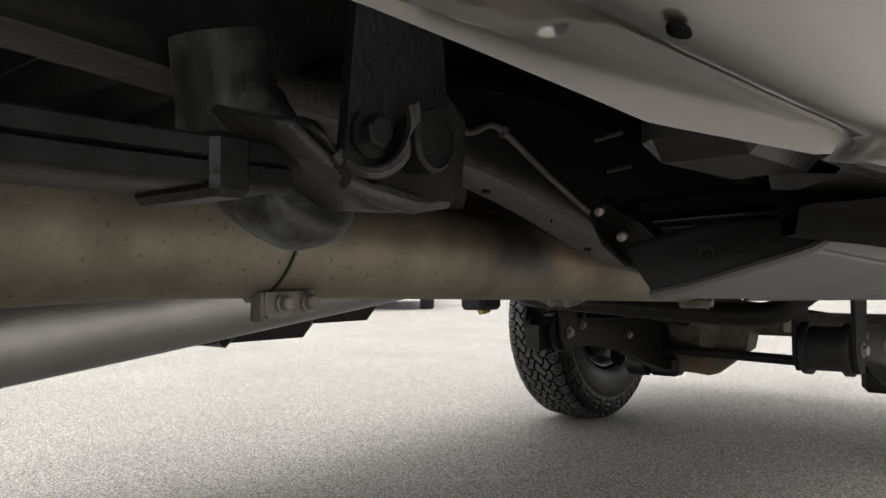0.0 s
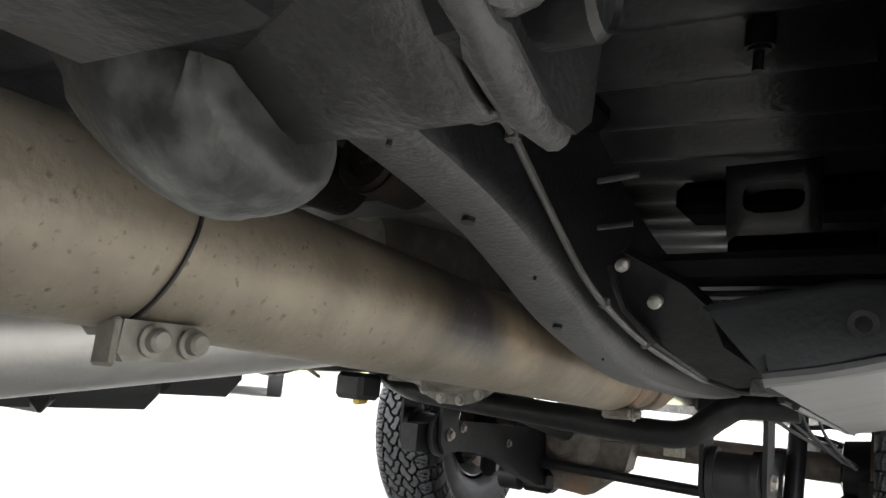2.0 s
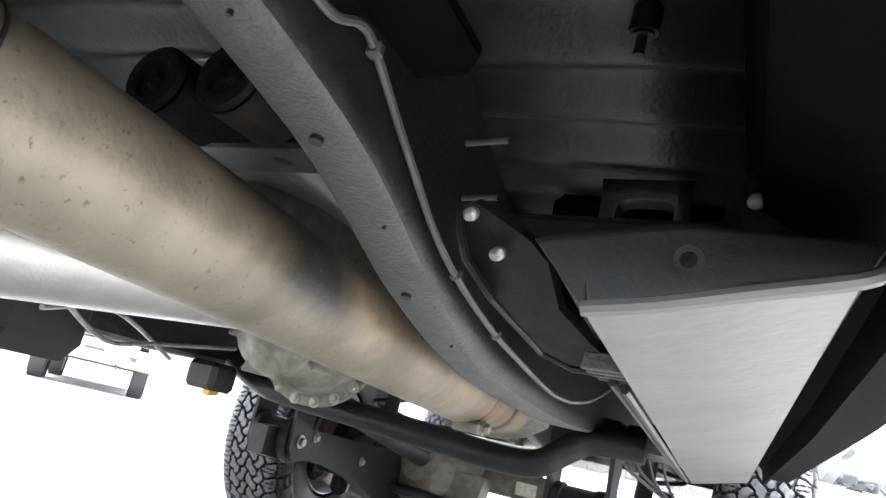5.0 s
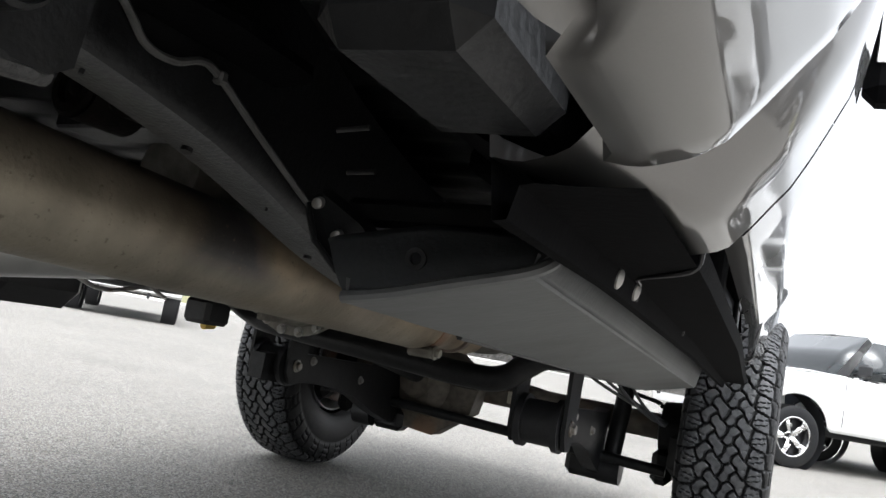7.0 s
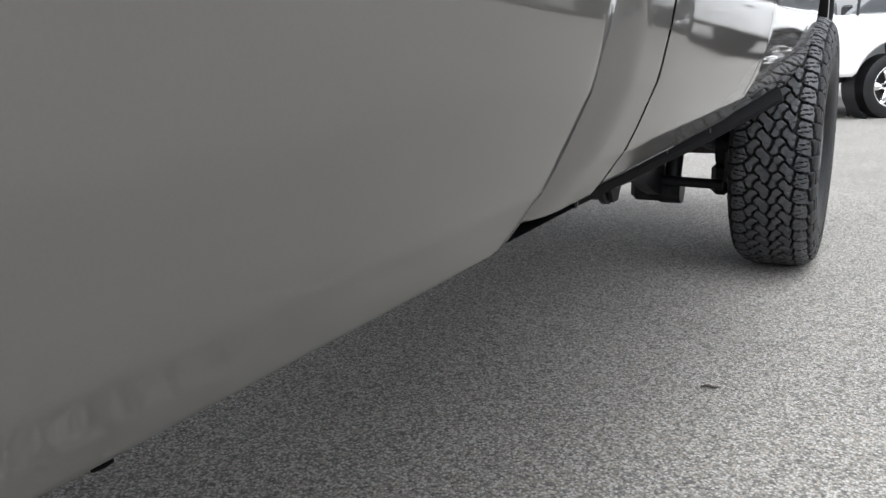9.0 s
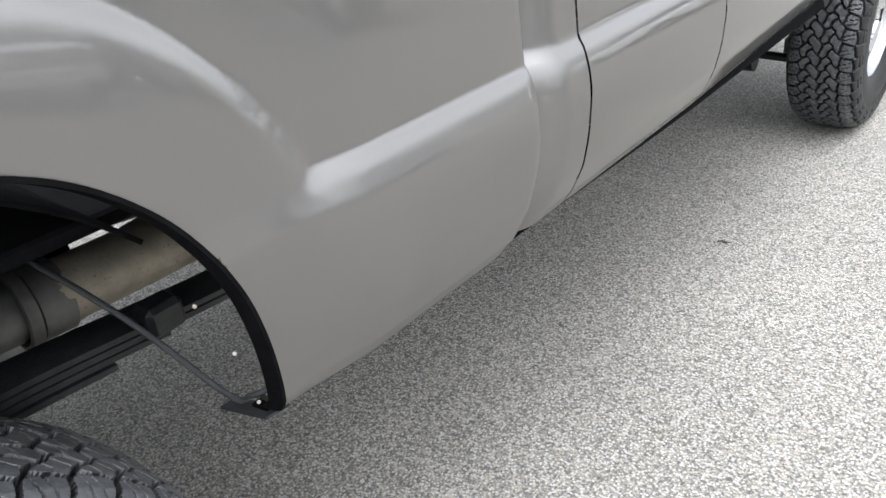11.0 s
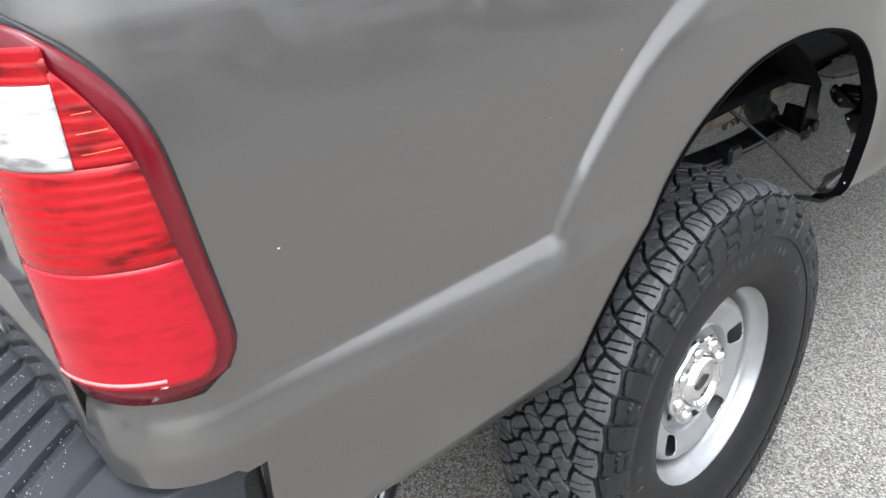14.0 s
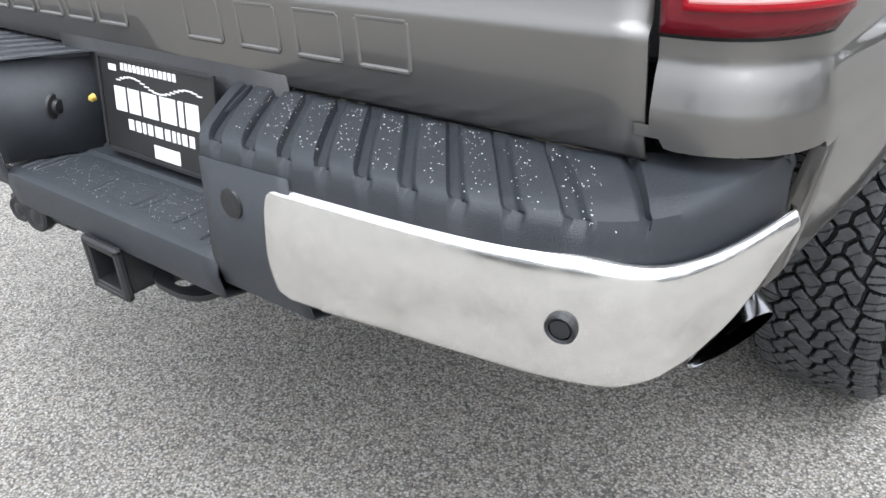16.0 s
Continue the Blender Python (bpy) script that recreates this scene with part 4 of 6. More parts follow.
eye_.lathe([(-0.02, 0.015), (0.0, 0.0175), (0.014, 0.0175), (0.016, 0.0155), (0.014, 0.015), (0.014, 0.0001)], (0.706, 0.946, 0.684), (1, 0.1, 0), 24)
part("spring_eye", eye_, UNDER, hang_ob)
eye_ = Shape()
eye_.tube([(0.700 + 0.002 * k, 0.912 + 0.021 * math.cos(a), 0.686 + 0.021 * math.sin(a)) for k, a in enumerate(np.linspace(-2.6, 0.8, 12))], 0.004, 8)
part("eye_loop", eye_, HANGER, hang_ob)
eye_ = Shape()
eye_.bolt((0.706, 0.912, 0.686), (1, 0, 0), 0.009, 0.010)
part("hanger_bolt", eye_, UNDER, hang_ob)
cup = Shape()
cup_line = curve([(0.566, 0.905, 0.772), (0.562, 0.915, 0.727), (0.568, 0.935, 0.695), (0.585, 0.950, 0.678), (0.598, 0.956, 0.675), (0.608, 0.958, 0.678)], 6)
cup.tube(cup_line, [0.034] * 6 + [0.0375] * 6 + [0.0405, 0.041, 0.0412, 0.0415, 0.042, 0.0422] + [0.0425, 0.0425, 0.0435, 0.0438, 0.0432, 0.0420] + [0.0418, 0.0414, 0.040, 0.038, 0.035, 0.030, 0.022], 40)
part("bump_stop", cup, mat("scuffed_black_rubber", (0.035, 0.037, 0.037), 0.42, 0, vary=0.4, scale=40, bump=0.9, bump_scale=55, second=(0.16, 0.17, 0.16), second_scale=22, second_low=0.50, second_high=0.66), truck, "scuffed black curved bump stop")

# --- things hung between the rails and the sill
seat_at()
# --- reductant tank between rail and sill: rear face, flanks, and the flat shield that narrows forwards
REAR_FACE = [(0.696, 1.166, 0.640), (0.698, 1.162, 0.626), (0.716, 1.150, 0.610), (0.736, 1.141, 0.598), (0.765, 1.142, 0.606), (0.805, 1.146, 0.618), (0.846, 1.152, 0.631), (0.855, 1.162, 0.640), (0.857, 1.170, 0.654)]
FRONT_END = [(0.655, 2.61, 0.620), (0.658, 2.61, 0.600), (0.670, 2.61, 0.578), (0.687, 2.61, 0.559), (0.723, 2.61, 0.568), (0.759, 2.61, 0.577), (0.795, 2.61, 0.586), (0.805, 2.61, 0.598), (0.808, 2.61, 0.640)]
tank = Shape()
rows_ = []
for k in range(9):
    # ribbed rear face, rising from the lower edge to the top
    u = k / 8
    row = []
    for x in np.linspace(0, 1, 21):
        lo = Vector((0.736 + 0.110 * x, 1.141 + 0.011 * x, 0.598 + 0.033 * x))
        hi = Vector((0.697 + 0.159 * x, 1.166 + 0.004 * x, 0.638 + 0.016 * min(1, x * 2.2)))
        p = lo.lerp(hi, u)
        p.y += 0.0010 * math.sin(u * 44) - 0.004 * math.sin(math.pi * u)
        row.append(p)
    rows_.append(row)
tank.grid(rows_)
tank.grid([[rows_[k][0] for k in range(9)], [Vector(FRONT_END[3]).lerp(Vector(FRONT_END[0]), k / 8) for k in range(9)]])
tank.grid([[rows_[k][-1] for k in range(9)], [Vector(FRONT_END[6]).lerp(Vector(FRONT_END[8]), k / 8) for k in range(9)]])
tank_ob = part("fluid_tank", tank, mat("grey_black_tank_plastic", (0.055, 0.058, 0.060), 0.45, 0, vary=0.15, scale=30, bump=0.2, bump_scale=200, second=(0.085, 0.088, 0.09), second_scale=8), truck,
               "black plastic fluid tank slung beside the rail", thick=0.003)
sh = Shape()
rows_ = []
for k in range(15):
    u = k / 14
    row = []
    for i in (3, 4, 5, 6):
        row.append(Vector(REAR_FACE[i]).lerp(Vector(FRONT_END[i]), u) + Vector((0, -0.004 * (1 - u), -0.0025)))
    first, last = row[0] + Vector((-0.003, 0, 0.016)), row[-1] + Vector((0.003, 0, 0.014))
    rows_.append([first] + row + [last])
sh.grid(rows_)
part("tank_shield", sh, SHIELD, tank_ob, "flat grey tank shield")
lipb = Shape()
lipb.tube(curve([(0.733, 1.137, 0.599), (0.765, 1.137, 0.6055), (0.805, 1.141, 0.6175), (0.846, 1.148, 0.6305), (0.856, 1.160, 0.640)], 4), 0.0040, 8)
part("shield_edge", lipb, SHIELD, tank_ob)
bt = Shape()
bt.lathe([(0, 0.004), (0.001, 0.0068), (0.003, 0.0068), (0.003, 0.004)], (0.776, 1.1435, 0.6295), (0, -0.95, -0.2), 18, close=True)
part("shield_bolt", bt, UNDER, tank_ob)
edge_ = Shape()
for o in (0.0, 0.010):
    edge_.tube([(0.722 - o, 1.36, 0.590 + o * 0.4), (0.680 - o, 2.58, 0.558 + o * 0.4)], 0.0032, 6)
part("shield_wire", edge_, BLACKPL, tank_ob)
seat_at(GEAR)
outline = [(0.605, 0.668), (0.606, 0.675), (0.612, 0.678), (0.628, 0.669), (0.656, 0.653), (0.671, 0.639), (0.679, 0.614), (0.692, 0.602), (0.706, 0.592), (0.700, 0.586), (0.679, 0.586), (0.656, 0.594), (0.636, 0.616), (0.618, 0.637), (0.608, 0.658)]
arm = Shape()
k = len(outline)
at_y = [1.308 + 0.095 * float(smooth(0.625, 0.588, z)) for x, z in outline]
arm.add([(x, y, z) for (x, z), y in zip(outline, at_y)] + [(x, y + 0.012, z + 0.006) for (x, z), y in zip(outline, at_y)],
        [tuple(range(k)), tuple(range(k, 2 * k))[::-1]] + [(i, (i + 1) % k, k + (i + 1) % k, k + i) for i in range(k)])
arm_ob = part("tank_bracket", arm, UNDER, truck, "black stamped bracket with two bright rivets")
rim_ = Shape()
rim_.tube([(x, y - 0.002, z) for (x, z), y in list(zip(outline, at_y))[9:] + [(outline[0], at_y[0])]], 0.0028, 8)
part("bracket_flange", rim_, UNDER, arm_ob)
for c in ((0.613, 1.306, 0.668), (0.638, 1.306, 0.642), (0.777, 1.322, 0.690)):
    rv = Shape()
    rv.lathe([(-0.004, 0.0050), (0.002, 0.0048), (0.0035, 0.0032), (0.004, 0.0001)], c, (0.1, -0.9, -0.35), 16)
    part("bright_rivet", rv, STEEL, arm_ob, "bright plated rivet")
tb = Shape()
tb.box((0.705, 1.345, 0.668), (0.17, 0.03, 0.024), 0.006)
tb.box((0.70, 1.337, 0.650), (0.14, 0.02, 0.004), 0.001)
tb.box((0.785, 1.345, 0.690), (0.05, 0.03, 0.05), 0.010)
part("tank_crossbar", tb, UNDER, truck)
for y in (1.372, 1.392, 1.412, 1.432):
    fin = Shape()
    fin.box((0.709, y, 0.590), (0.038, 0.005, 0.012), 0.001)
    part("strap_fin", fin, RAIL, arm_ob)
seat_at(SLUNG)

# --- floor details above the tank
fl = Shape()
fl.cut().tube([(0.676, 1.35, 0.886), (0.676, 1.35, 0.858)], 0.0125, 16)
fl.tube([(0.676, 1.35, 0.858), (0.676, 1.35, 0.838)], 0.0045, 10)
fl.tube([(0.676, 1.35, 0.858), (0.676, 1.35, 0.855)], 0.0095, 14)
parts("body_mount", fl, UNDER, truck, "black rubber body mount and stud")
fl = Shape()
fl.plate([(0.44, 0.9), (0.585, 0.9), (0.615, 1.10), (0.61, 1.20), (0.595, 1.222), (0.565, 1.226), (0.48, 1.226), (0.44, 1.226)], 0.008, Matrix.Translation((0, 0, 0.762)))
part("floor_plate", fl, LINER, truck, "black pressed plate above the rail")
fl = Shape()
for (x0, z0), (x1, z1), y in (((0.555, 0.751), (0.592, 0.754), 1.335), ((0.536, 0.722), (0.570, 0.724), 1.40)):
    fl.cut().tube([(x0, y, z0), (x1, y, z1)], 0.0028, 10)
parts("floor_stud", fl, LINEGREY, truck)
# plate with an oval opening under the seat
op = Shape()
ro = []
for a in np.linspace(0, 2 * math.pi, 33):
    ca, sa = math.cos(a), math.sin(a)
    sq = max(abs(ca), abs(sa))
    ro.append([(0.637 + 0.054 * ca / sq, 1.72 - 0.02 * sa / sq, 0.815 + 0.042 * sa / sq), (0.637 + 0.036 * math.copysign(abs(ca) ** 0.6, ca), 1.72 - 0.01 * sa, 0.817 + 0.019 * math.copysign(abs(sa) ** 0.6, sa)),
               (0.637 + 0.034 * math.copysign(abs(ca) ** 0.6, ca), 1.745, 0.817 + 0.017 * math.copysign(abs(sa) ** 0.6, sa))])
op.grid(ro)
part("seat_anchor_plate", op, FLOOR, truck, "black plate with an oval opening", thick=0.003)

# --- transmission, transfer case and crossmembers
seat_at(Matrix.Translation((0.042, -0.033, 0.006)))
tr = Shape()
tr.tube([(0.05, 1.65, 0.76), (0.05, 1.75, 0.76), (0.03, 2.1, 0.76), (0.0, 2.4, 0.78), (0, 2.9, 0.8), (0, 3.2, 0.82)], [0.06, 0.11, 0.15, 0.18, 0.22, 0.26], 28)
part("transmission", tr, CASE, truck, "weathered aluminium transmission")
tr = Shape()
tr.tube([(-0.21, 2.20, 0.705), (-0.21, 2.26, 0.695), (-0.19, 2.42, 0.690)], [0.06, 0.125, 0.145], 28)
tcase = part("transfer_case", tr, CASE, truck, "weathered aluminium transfer case with ribs and flange bolts")
tr = Shape()
tr.lathe([(0, 0.135), (0, 0.160), (0.018, 0.160), (0.018, 0.135)], (-0.19, 2.40, 0.685), (0, 1, 0), 36)
part("case_flange", tr, CASE, tcase)
for a in range(180, 361, 20):
    tr = Shape()
    tr.bolt((-0.19 + 0.150 * math.cos(radians(a)), 2.40, 0.685 + 0.150 * math.sin(radians(a))), (0, -1, 0), 0.009, 0.012)
    part("flange_bolt", tr, STEEL, tcase)
for a in (200, 240, 280, 320):
    tr = Shape()
    tr.box((-0.205 + 0.085 * math.cos(radians(a)), 2.32, 0.690 + 0.085 * math.sin(radians(a))), (0.012, 0.14, 0.11), 0.004, Matrix.Rotation(-radians(a - 90), 4, "Y"))
    part("case_rib", tr, CASE, tcase)
fd = Shape()
fd.tube([(-0.28, 2.42, 0.60), (-0.27, 3.35, 0.45)], 0.032, 20)
part("front_drive_shaft", fd, UNDER, truck)
xm = Shape()
xm.tube(curve([(-0.52, 2.55, 0.600), (-0.40, 2.53, 0.556), (-0.30, 2.52, 0.543), (-0.02, 2.5, 0.528), (0.25, 2.5, 0.512), (0.345, 2.5, 0.520), (0.40, 2.5, 0.560), (0.45, 2.5, 0.588), (0.56, 2.5, 0.592)], 6), 0.030, 18)
part("crossmember", xm, UNDER, truck, "black tubular crossmember")
seat_at(SLUNG)
xm = Shape()
xm.box((0.25, 1.455, 0.782), (0.46, 0.085, 0.010), 0.004)
xm_ob = part("rear_crossmember", xm, RAIL, truck, "grey pressed crossmember behind the transmission")
# black discs again, coloured for the dark inside of two uncut holes
for x in (0.275, 0.40):
    xm = Shape()
    xm.lathe([(0, 0.0001), (0, 0.012)], (x, 1.455, 0.7762), (0, 0, 1), 14)
    part("crossmember_hole_disc", xm, PLATEB, xm_ob)
xm = Shape()
xm.box((0.25, 1.41, 0.81), (0.46, 0.012, 0.07), 0.004)
part("crossmember_web", xm, UNDER, xm_ob)
for x in (0.29, 0.375):
    xm = Shape()
    xm.tube([(x, 1.226, 0.765), (x, 1.30, 0.765)], 0.034, 28)
    xm.lathe([(-0.004, 0.0001), (-0.004, 0.006), (-0.001, 0.007), (0.004, 0.010), (0.004, 0.018), (-0.003, 0.021), (-0.003, 0.030), (0.002, 0.034)], (x, 1.22, 0.765), (0, 1, 0), 20)
    part("mount_bushing", xm, DARKCAST, xm_ob, "dark brown rubber-centred mount bushing")
hs = Shape()
rows_ = []
for x in np.linspace(0.06, 0.43, 60):
    rows_.append([(x, y, 0.80 + 0.010 * float(smooth(0.2, 0.8, abs(math.sin(x * 28)))) - 0.02 * (y - 1.4) - 0.015 * math.sin(3.1 * (y - 1.5))) for y in np.linspace(1.5, 2.2, 12)])
hs.grid(rows_)
part("heat_shield", hs, ALU, truck, "embossed aluminium heat shield", thick=0.002)

seat_at(Matrix.Translation((0.016, -0.02, -0.035)))
# fuel tank and left side under the floor
ft = Shape()
ft.box((-0.62, 1.285, 0.650), (0.34, 1.03, 0.28), 0.03)
tank2 = part("fuel_tank", ft, BLACKPL, truck, "black plastic fuel tank with straps")
for y in (1.02, 1.55):
    ft = Shape()
    ft.box((-0.62, y, 0.648), (0.352, 0.05, 0.292), 0.03)
    part("tank_strap", ft, UNDER, tank2)
ft = Shape()
ft.box((-0.59, 1.90, 0.630), (0.28, 0.25, 0.18), 0.04)
part("tank_nose", ft, BLACKPL, tank2)
cab = Shape()
cab.tube(curve([(-0.30, 1.75, 0.66), (-0.36, 1.95, 0.60), (-0.42, 2.15, 0.62), (-0.40, 2.4, 0.66)], 8), 0.005, 6)
cab.cut().tube(curve([(-0.25, 1.7, 0.62), (-0.40, 2.0, 0.66), (-0.50, 2.3, 0.60)], 8), 0.005, 6)
parts("cable", cab, STEEL, truck)
sen = Shape()
sen.box((-0.485, 2.45, 0.585), (0.09, 0.10, 0.07), 0.012)
part("module_box", sen, BLACKPL, truck)
pl = Shape()
pl.tube([(-0.481, 2.44, 0.546), (-0.481, 2.48, 0.55)], 0.011, 10)
part("yellow_plug", pl, BRASS, truck)

# --- front axle
seat_at()
fx = Shape()
fx.tube([(-0.72, 3.6, 0.43), (0.72, 3.6, 0.43)], 0.045, 24)
fx.lathe([(-0.20, 0.06), (-0.15, 0.10), (-0.05, 0.165), (0.06, 0.175), (0.14, 0.12), (0.20, 0.06)], (-0.28, 3.6, 0.41), (1, 0, 0), 28)
fx.lathe([(-0.20, 0.0001), (-0.19, 0.06), (-0.12, 0.09), (0.0, 0.14)], (-0.28, 3.60, 0.43), (0, 1, 0), 24)
fx.plate([(-0.14, 0.02), (-0.06, -0.165), (0.06, -0.175), (0.20, -0.07), (0.22, 0.02)], 0.10, Matrix.Translation((-0.26, 3.52, 0.41)) @ Euler((radians(90), 0, 0)).to_matrix().to_4x4())
axle = part("front_axle", fx, CAST, truck, "rusty cast front axle with offset differential")
tg = Shape()
tg.box((0.085, 3.552, 0.425), (0.075, 0.004, 0.045), 0.001)
part("axle_label", tg, TAG, axle, "pale worn axle label")
ARM_X = {1: 0.46, -1: 0.415}
ARM_Y = {1: 2.60, -1: 2.72}
for sign in (1, -1):
    ra = Shape()
    side_a, side_b = [], []
    for y, zl, zh in ((2.62, 0.385, 0.46), (2.72, 0.375, 0.465), (2.85, 0.380, 0.47), (3.0, 0.370, 0.465), (3.15, 0.34, 0.46), (3.28, 0.29, 0.455), (3.40, 0.255, 0.45), (3.50, 0.245, 0.46)):
        x = ARM_X[sign] - 0.04 * (y - 2.6) / 0.9
        side_a.append([(sign * (x - 0.024), y, zl), (sign * (x + 0.024), y, zl), (sign * (x + 0.024), y, zh), (sign * (x - 0.024), y, zh), (sign * (x - 0.024), y, zl)])
    ra.grid(side_a)
    ra.add(side_a[0][:4], [(0, 1, 2, 3)])
    arm_r = part("radius_arm", ra, UNDER, truck, "black forged radius arm")
    for y, z in ((2.86, 0.45), (3.16, 0.40)):
        ra = Shape()
        ra.bolt((sign * (ARM_X[sign] - 0.04 * (y - 2.6) / 0.9) + 0.024, y, z), (1, 0, 0), 0.010, 0.012)
        part("arm_bolt", ra, STEEL, arm_r)
    ra = Shape()
    ra.box((sign * 0.385, 3.50, 0.262), (0.13, 0.10, 0.085), 0.02)
    part("arm_yoke", ra, UNDER, arm_r)
    bs = Shape()
    bs.tube([(sign * ARM_X[sign] - 0.045, ARM_Y[sign], 0.435), (sign * ARM_X[sign] + 0.045, ARM_Y[sign], 0.435)], 0.054, 28)
    bush = part("arm_bushing", bs, BLACKPL, truck, "black rubber bushing in its frame bracket")
    for o in (-0.046, 0.046):
        bs = Shape()
        bs.lathe([(-0.008, 0.02), (-0.008, 0.064), (0.008, 0.064), (0.008, 0.02)], (sign * ARM_X[sign] + o, ARM_Y[sign], 0.435), (1, 0, 0), 32)
        part("bushing_washer", bs, BLACKPL, bush)
    for o in (-0.066, 0.066):
        bs = Shape()
        bs.plate([(-0.05, 0.15), (-0.045, -0.02), (-0.02, -0.055), (0.02, -0.055), (0.045, -0.02), (0.06, 0.15)], 0.010, Matrix.Translation((sign * ARM_X[sign] + o, ARM_Y[sign], 0.435)) @ YZ)
        part("bushing_bracket", bs, UNDER, bush)
    bs = Shape()
    bs.bolt((sign * ARM_X[sign] + 0.072, ARM_Y[sign], 0.435), (1, 0, 0), 0.013, 0.014)
    part("bushing_bolt", bs, STEEL, bush)
    co = Shape()
    co.tube([(sign * 0.53 + 0.065 * math.cos(a), 3.62 + 0.065 * math.sin(a), 0.50 + 0.035 * a / math.pi) for a in np.linspace(0, 12 * math.pi, 150)], 0.008, 8)
    part("coil_spring", co, UNDER, truck)
    kn = Shape()
    kn.lathe([(-0.06, 0.05), (-0.05, 0.09), (0.03, 0.10), (0.05, 0.06)], (sign * 0.66, 3.6, 0.43), (1, 0, 0), 20)
    kn.box((sign * 0.63, 3.58, 0.30), (0.07, 0.10, 0.12), 0.02)
    knuckle = part("steering_knuckle", kn, UNDER, truck, "dark steering knuckle")
    kn = Shape()
    kn.lathe([(-0.012, 0.08), (-0.012, 0.165), (0.012, 0.165), (0.012, 0.08)], (sign * 0.70, 3.6, 0.43), (1, 0, 0), 36)
    part("brake_disc", kn, DISC, knuckle, "rusty brake disc")
    kn = Shape()
    kn.box((sign * 0.70, 3.48, 0.36), (0.09, 0.10, 0.16), 0.03)
    part("brake_caliper", kn, UNDER, knuckle)
    ft_ = Shape()
    ft_.tube([(sign * 0.475, 3.46, 0.29), (sign * 0.48, 3.52, 0.50), (sign * 0.49, 3.58, 0.85)], [0.030, 0.030, 0.022], 16)
    shk = part("front_shock", ft_, UNDER, truck, "dirty black front shock absorber")
    ft_ = Shape()
    ft_.tube([(sign * 0.44, 3.45, 0.265), (sign * 0.515, 3.45, 0.265)], 0.046, 14)
    part("shock_eye", ft_, UNDER, shk)
lk = Shape()
lk.tube([(-0.66, 3.42, 0.34), (0.66, 3.42, 0.30)], 0.018, 12)
lk.cut().tube([(-0.40, 3.74, 0.52), (0.50, 3.76, 0.40)], 0.022, 12)
parts("steering_link", lk, UNDER, truck)
hoses = Shape()
for i in range(4):
    a = random.uniform(0, 1)
    hoses.cut().tube(curve([(0.50 + 0.03 * i, 2.75 + 0.05 * i, 0.60), (0.52 + 0.03 * i, 2.8 + 0.06 * i, 0.52 + 0.05 * a), (0.60 + 0.02 * i, 3.0 + 0.05 * i, 0.44 + 0.08 * a), (0.66, 3.3, 0.46)], 6), 0.0045, 6)
parts("brake_hose", hoses, BLACKPL, truck)
tx = Shape()
tx.box((0.60, 2.72, 0.62), (0.12, 0.5, 0.05), 0.02)
tx.cut().box((0.46, 2.60, 0.61), (0.16, 0.16, 0.08), 0.01)
parts("body_bracket", tx, UNDER, truck)

# --- rear axle, shocks
rx = Shape()
rx.tube([(-0.72, 0, 0.43), (0.72, 0, 0.43)], 0.052, 24)
rx.lathe([(-0.22, 0.06), (-0.12, 0.13), (0, 0.185), (0.12, 0.13), (0.22, 0.06)], (0.10, 0, 0.43), (1, 0, 0), 28)
rx.tube([(0.10, 0.0, 0.45), (0.135, 0.30, 0.490), (0.14, 0.36, 0.500)], [0.12, 0.07, 0.045], 20)
part("rear_axle", rx, CAST, truck, "cast rear axle")
for sign in (1, -1):
    so = Shape()
    so.tube([(sign * 0.60, -0.06, 0.42), (sign * 0.61, 0.02, 0.66)], 0.022, 16)
    so.tube([(sign * 0.61, 0.02, 0.66), (sign * 0.62, 0.09, 0.87)], 0.030, 18)
    part("shock_absorber", so, STEEL, truck, "grey steel shock absorber")
    hd = Shape()
    hd.lathe([(-0.02, 0.06), (-0.012, 0.17), (0.012, 0.17), (0.03, 0.06)], (sign * 0.74, 0, 0.43), (1, 0, 0), 36)
    part("brake_disc", hd, DISC, truck)
rb = Shape()
rb.tube(curve([(0.70, 0.385, 0.89), (0.80, 0.44, 0.80), (0.895, 0.490, 0.692), (0.902, 0.515, 0.676), (0.912, 0.54, 0.674)], 5), 0.0042, 8)
rod = part("liner_brace", rb, BLACKPL, truck, "thin black brace rod")
rb = Shape()
rb.plate([(0, 0), (0.07, 0.02), (0.075, 0.055), (0.0, 0.02)], 0.004, Matrix.Translation((0.855, 0.495, 0.648)))
part("brace_foot", rb, BLACKPL, rod)
fr = Shape()
fr.cut().box((0.66, 0.545, 0.70), (0.05, 0.06, 0.05), 0.008)
parts("spring_bracket", fr, UNDER, truck)

# ---------------------------------------------------------------- wheels
def tyre_shape(radius=TYRE_R, width=0.262, rim_r=0.218):
    s = Shape()
    w, r = width / 2, radius - 0.022
    prof = [(-w + 0.028, rim_r), (-w + 0.012, rim_r + 0.015), (-w, rim_r + 0.055), (-w - 0.0015, r - 0.085), (-w + 0.006, r - 0.055), (-w + 0.022, r - 0.02), (-w + 0.040, r - 0.004),
            (-0.06, r), (0, r + 0.001), (0.06, r), (w - 0.040, r - 0.004), (w - 0.022, r - 0.02), (w - 0.006, r - 0.055), (w + 0.0015, r - 0.085), (w, rim_r + 0.055),
            (w - 0.012, rim_r + 0.015), (w - 0.028, rim_r)]
    return s.lathe(prof, (0, 0, 0), (1, 0, 0), 96)


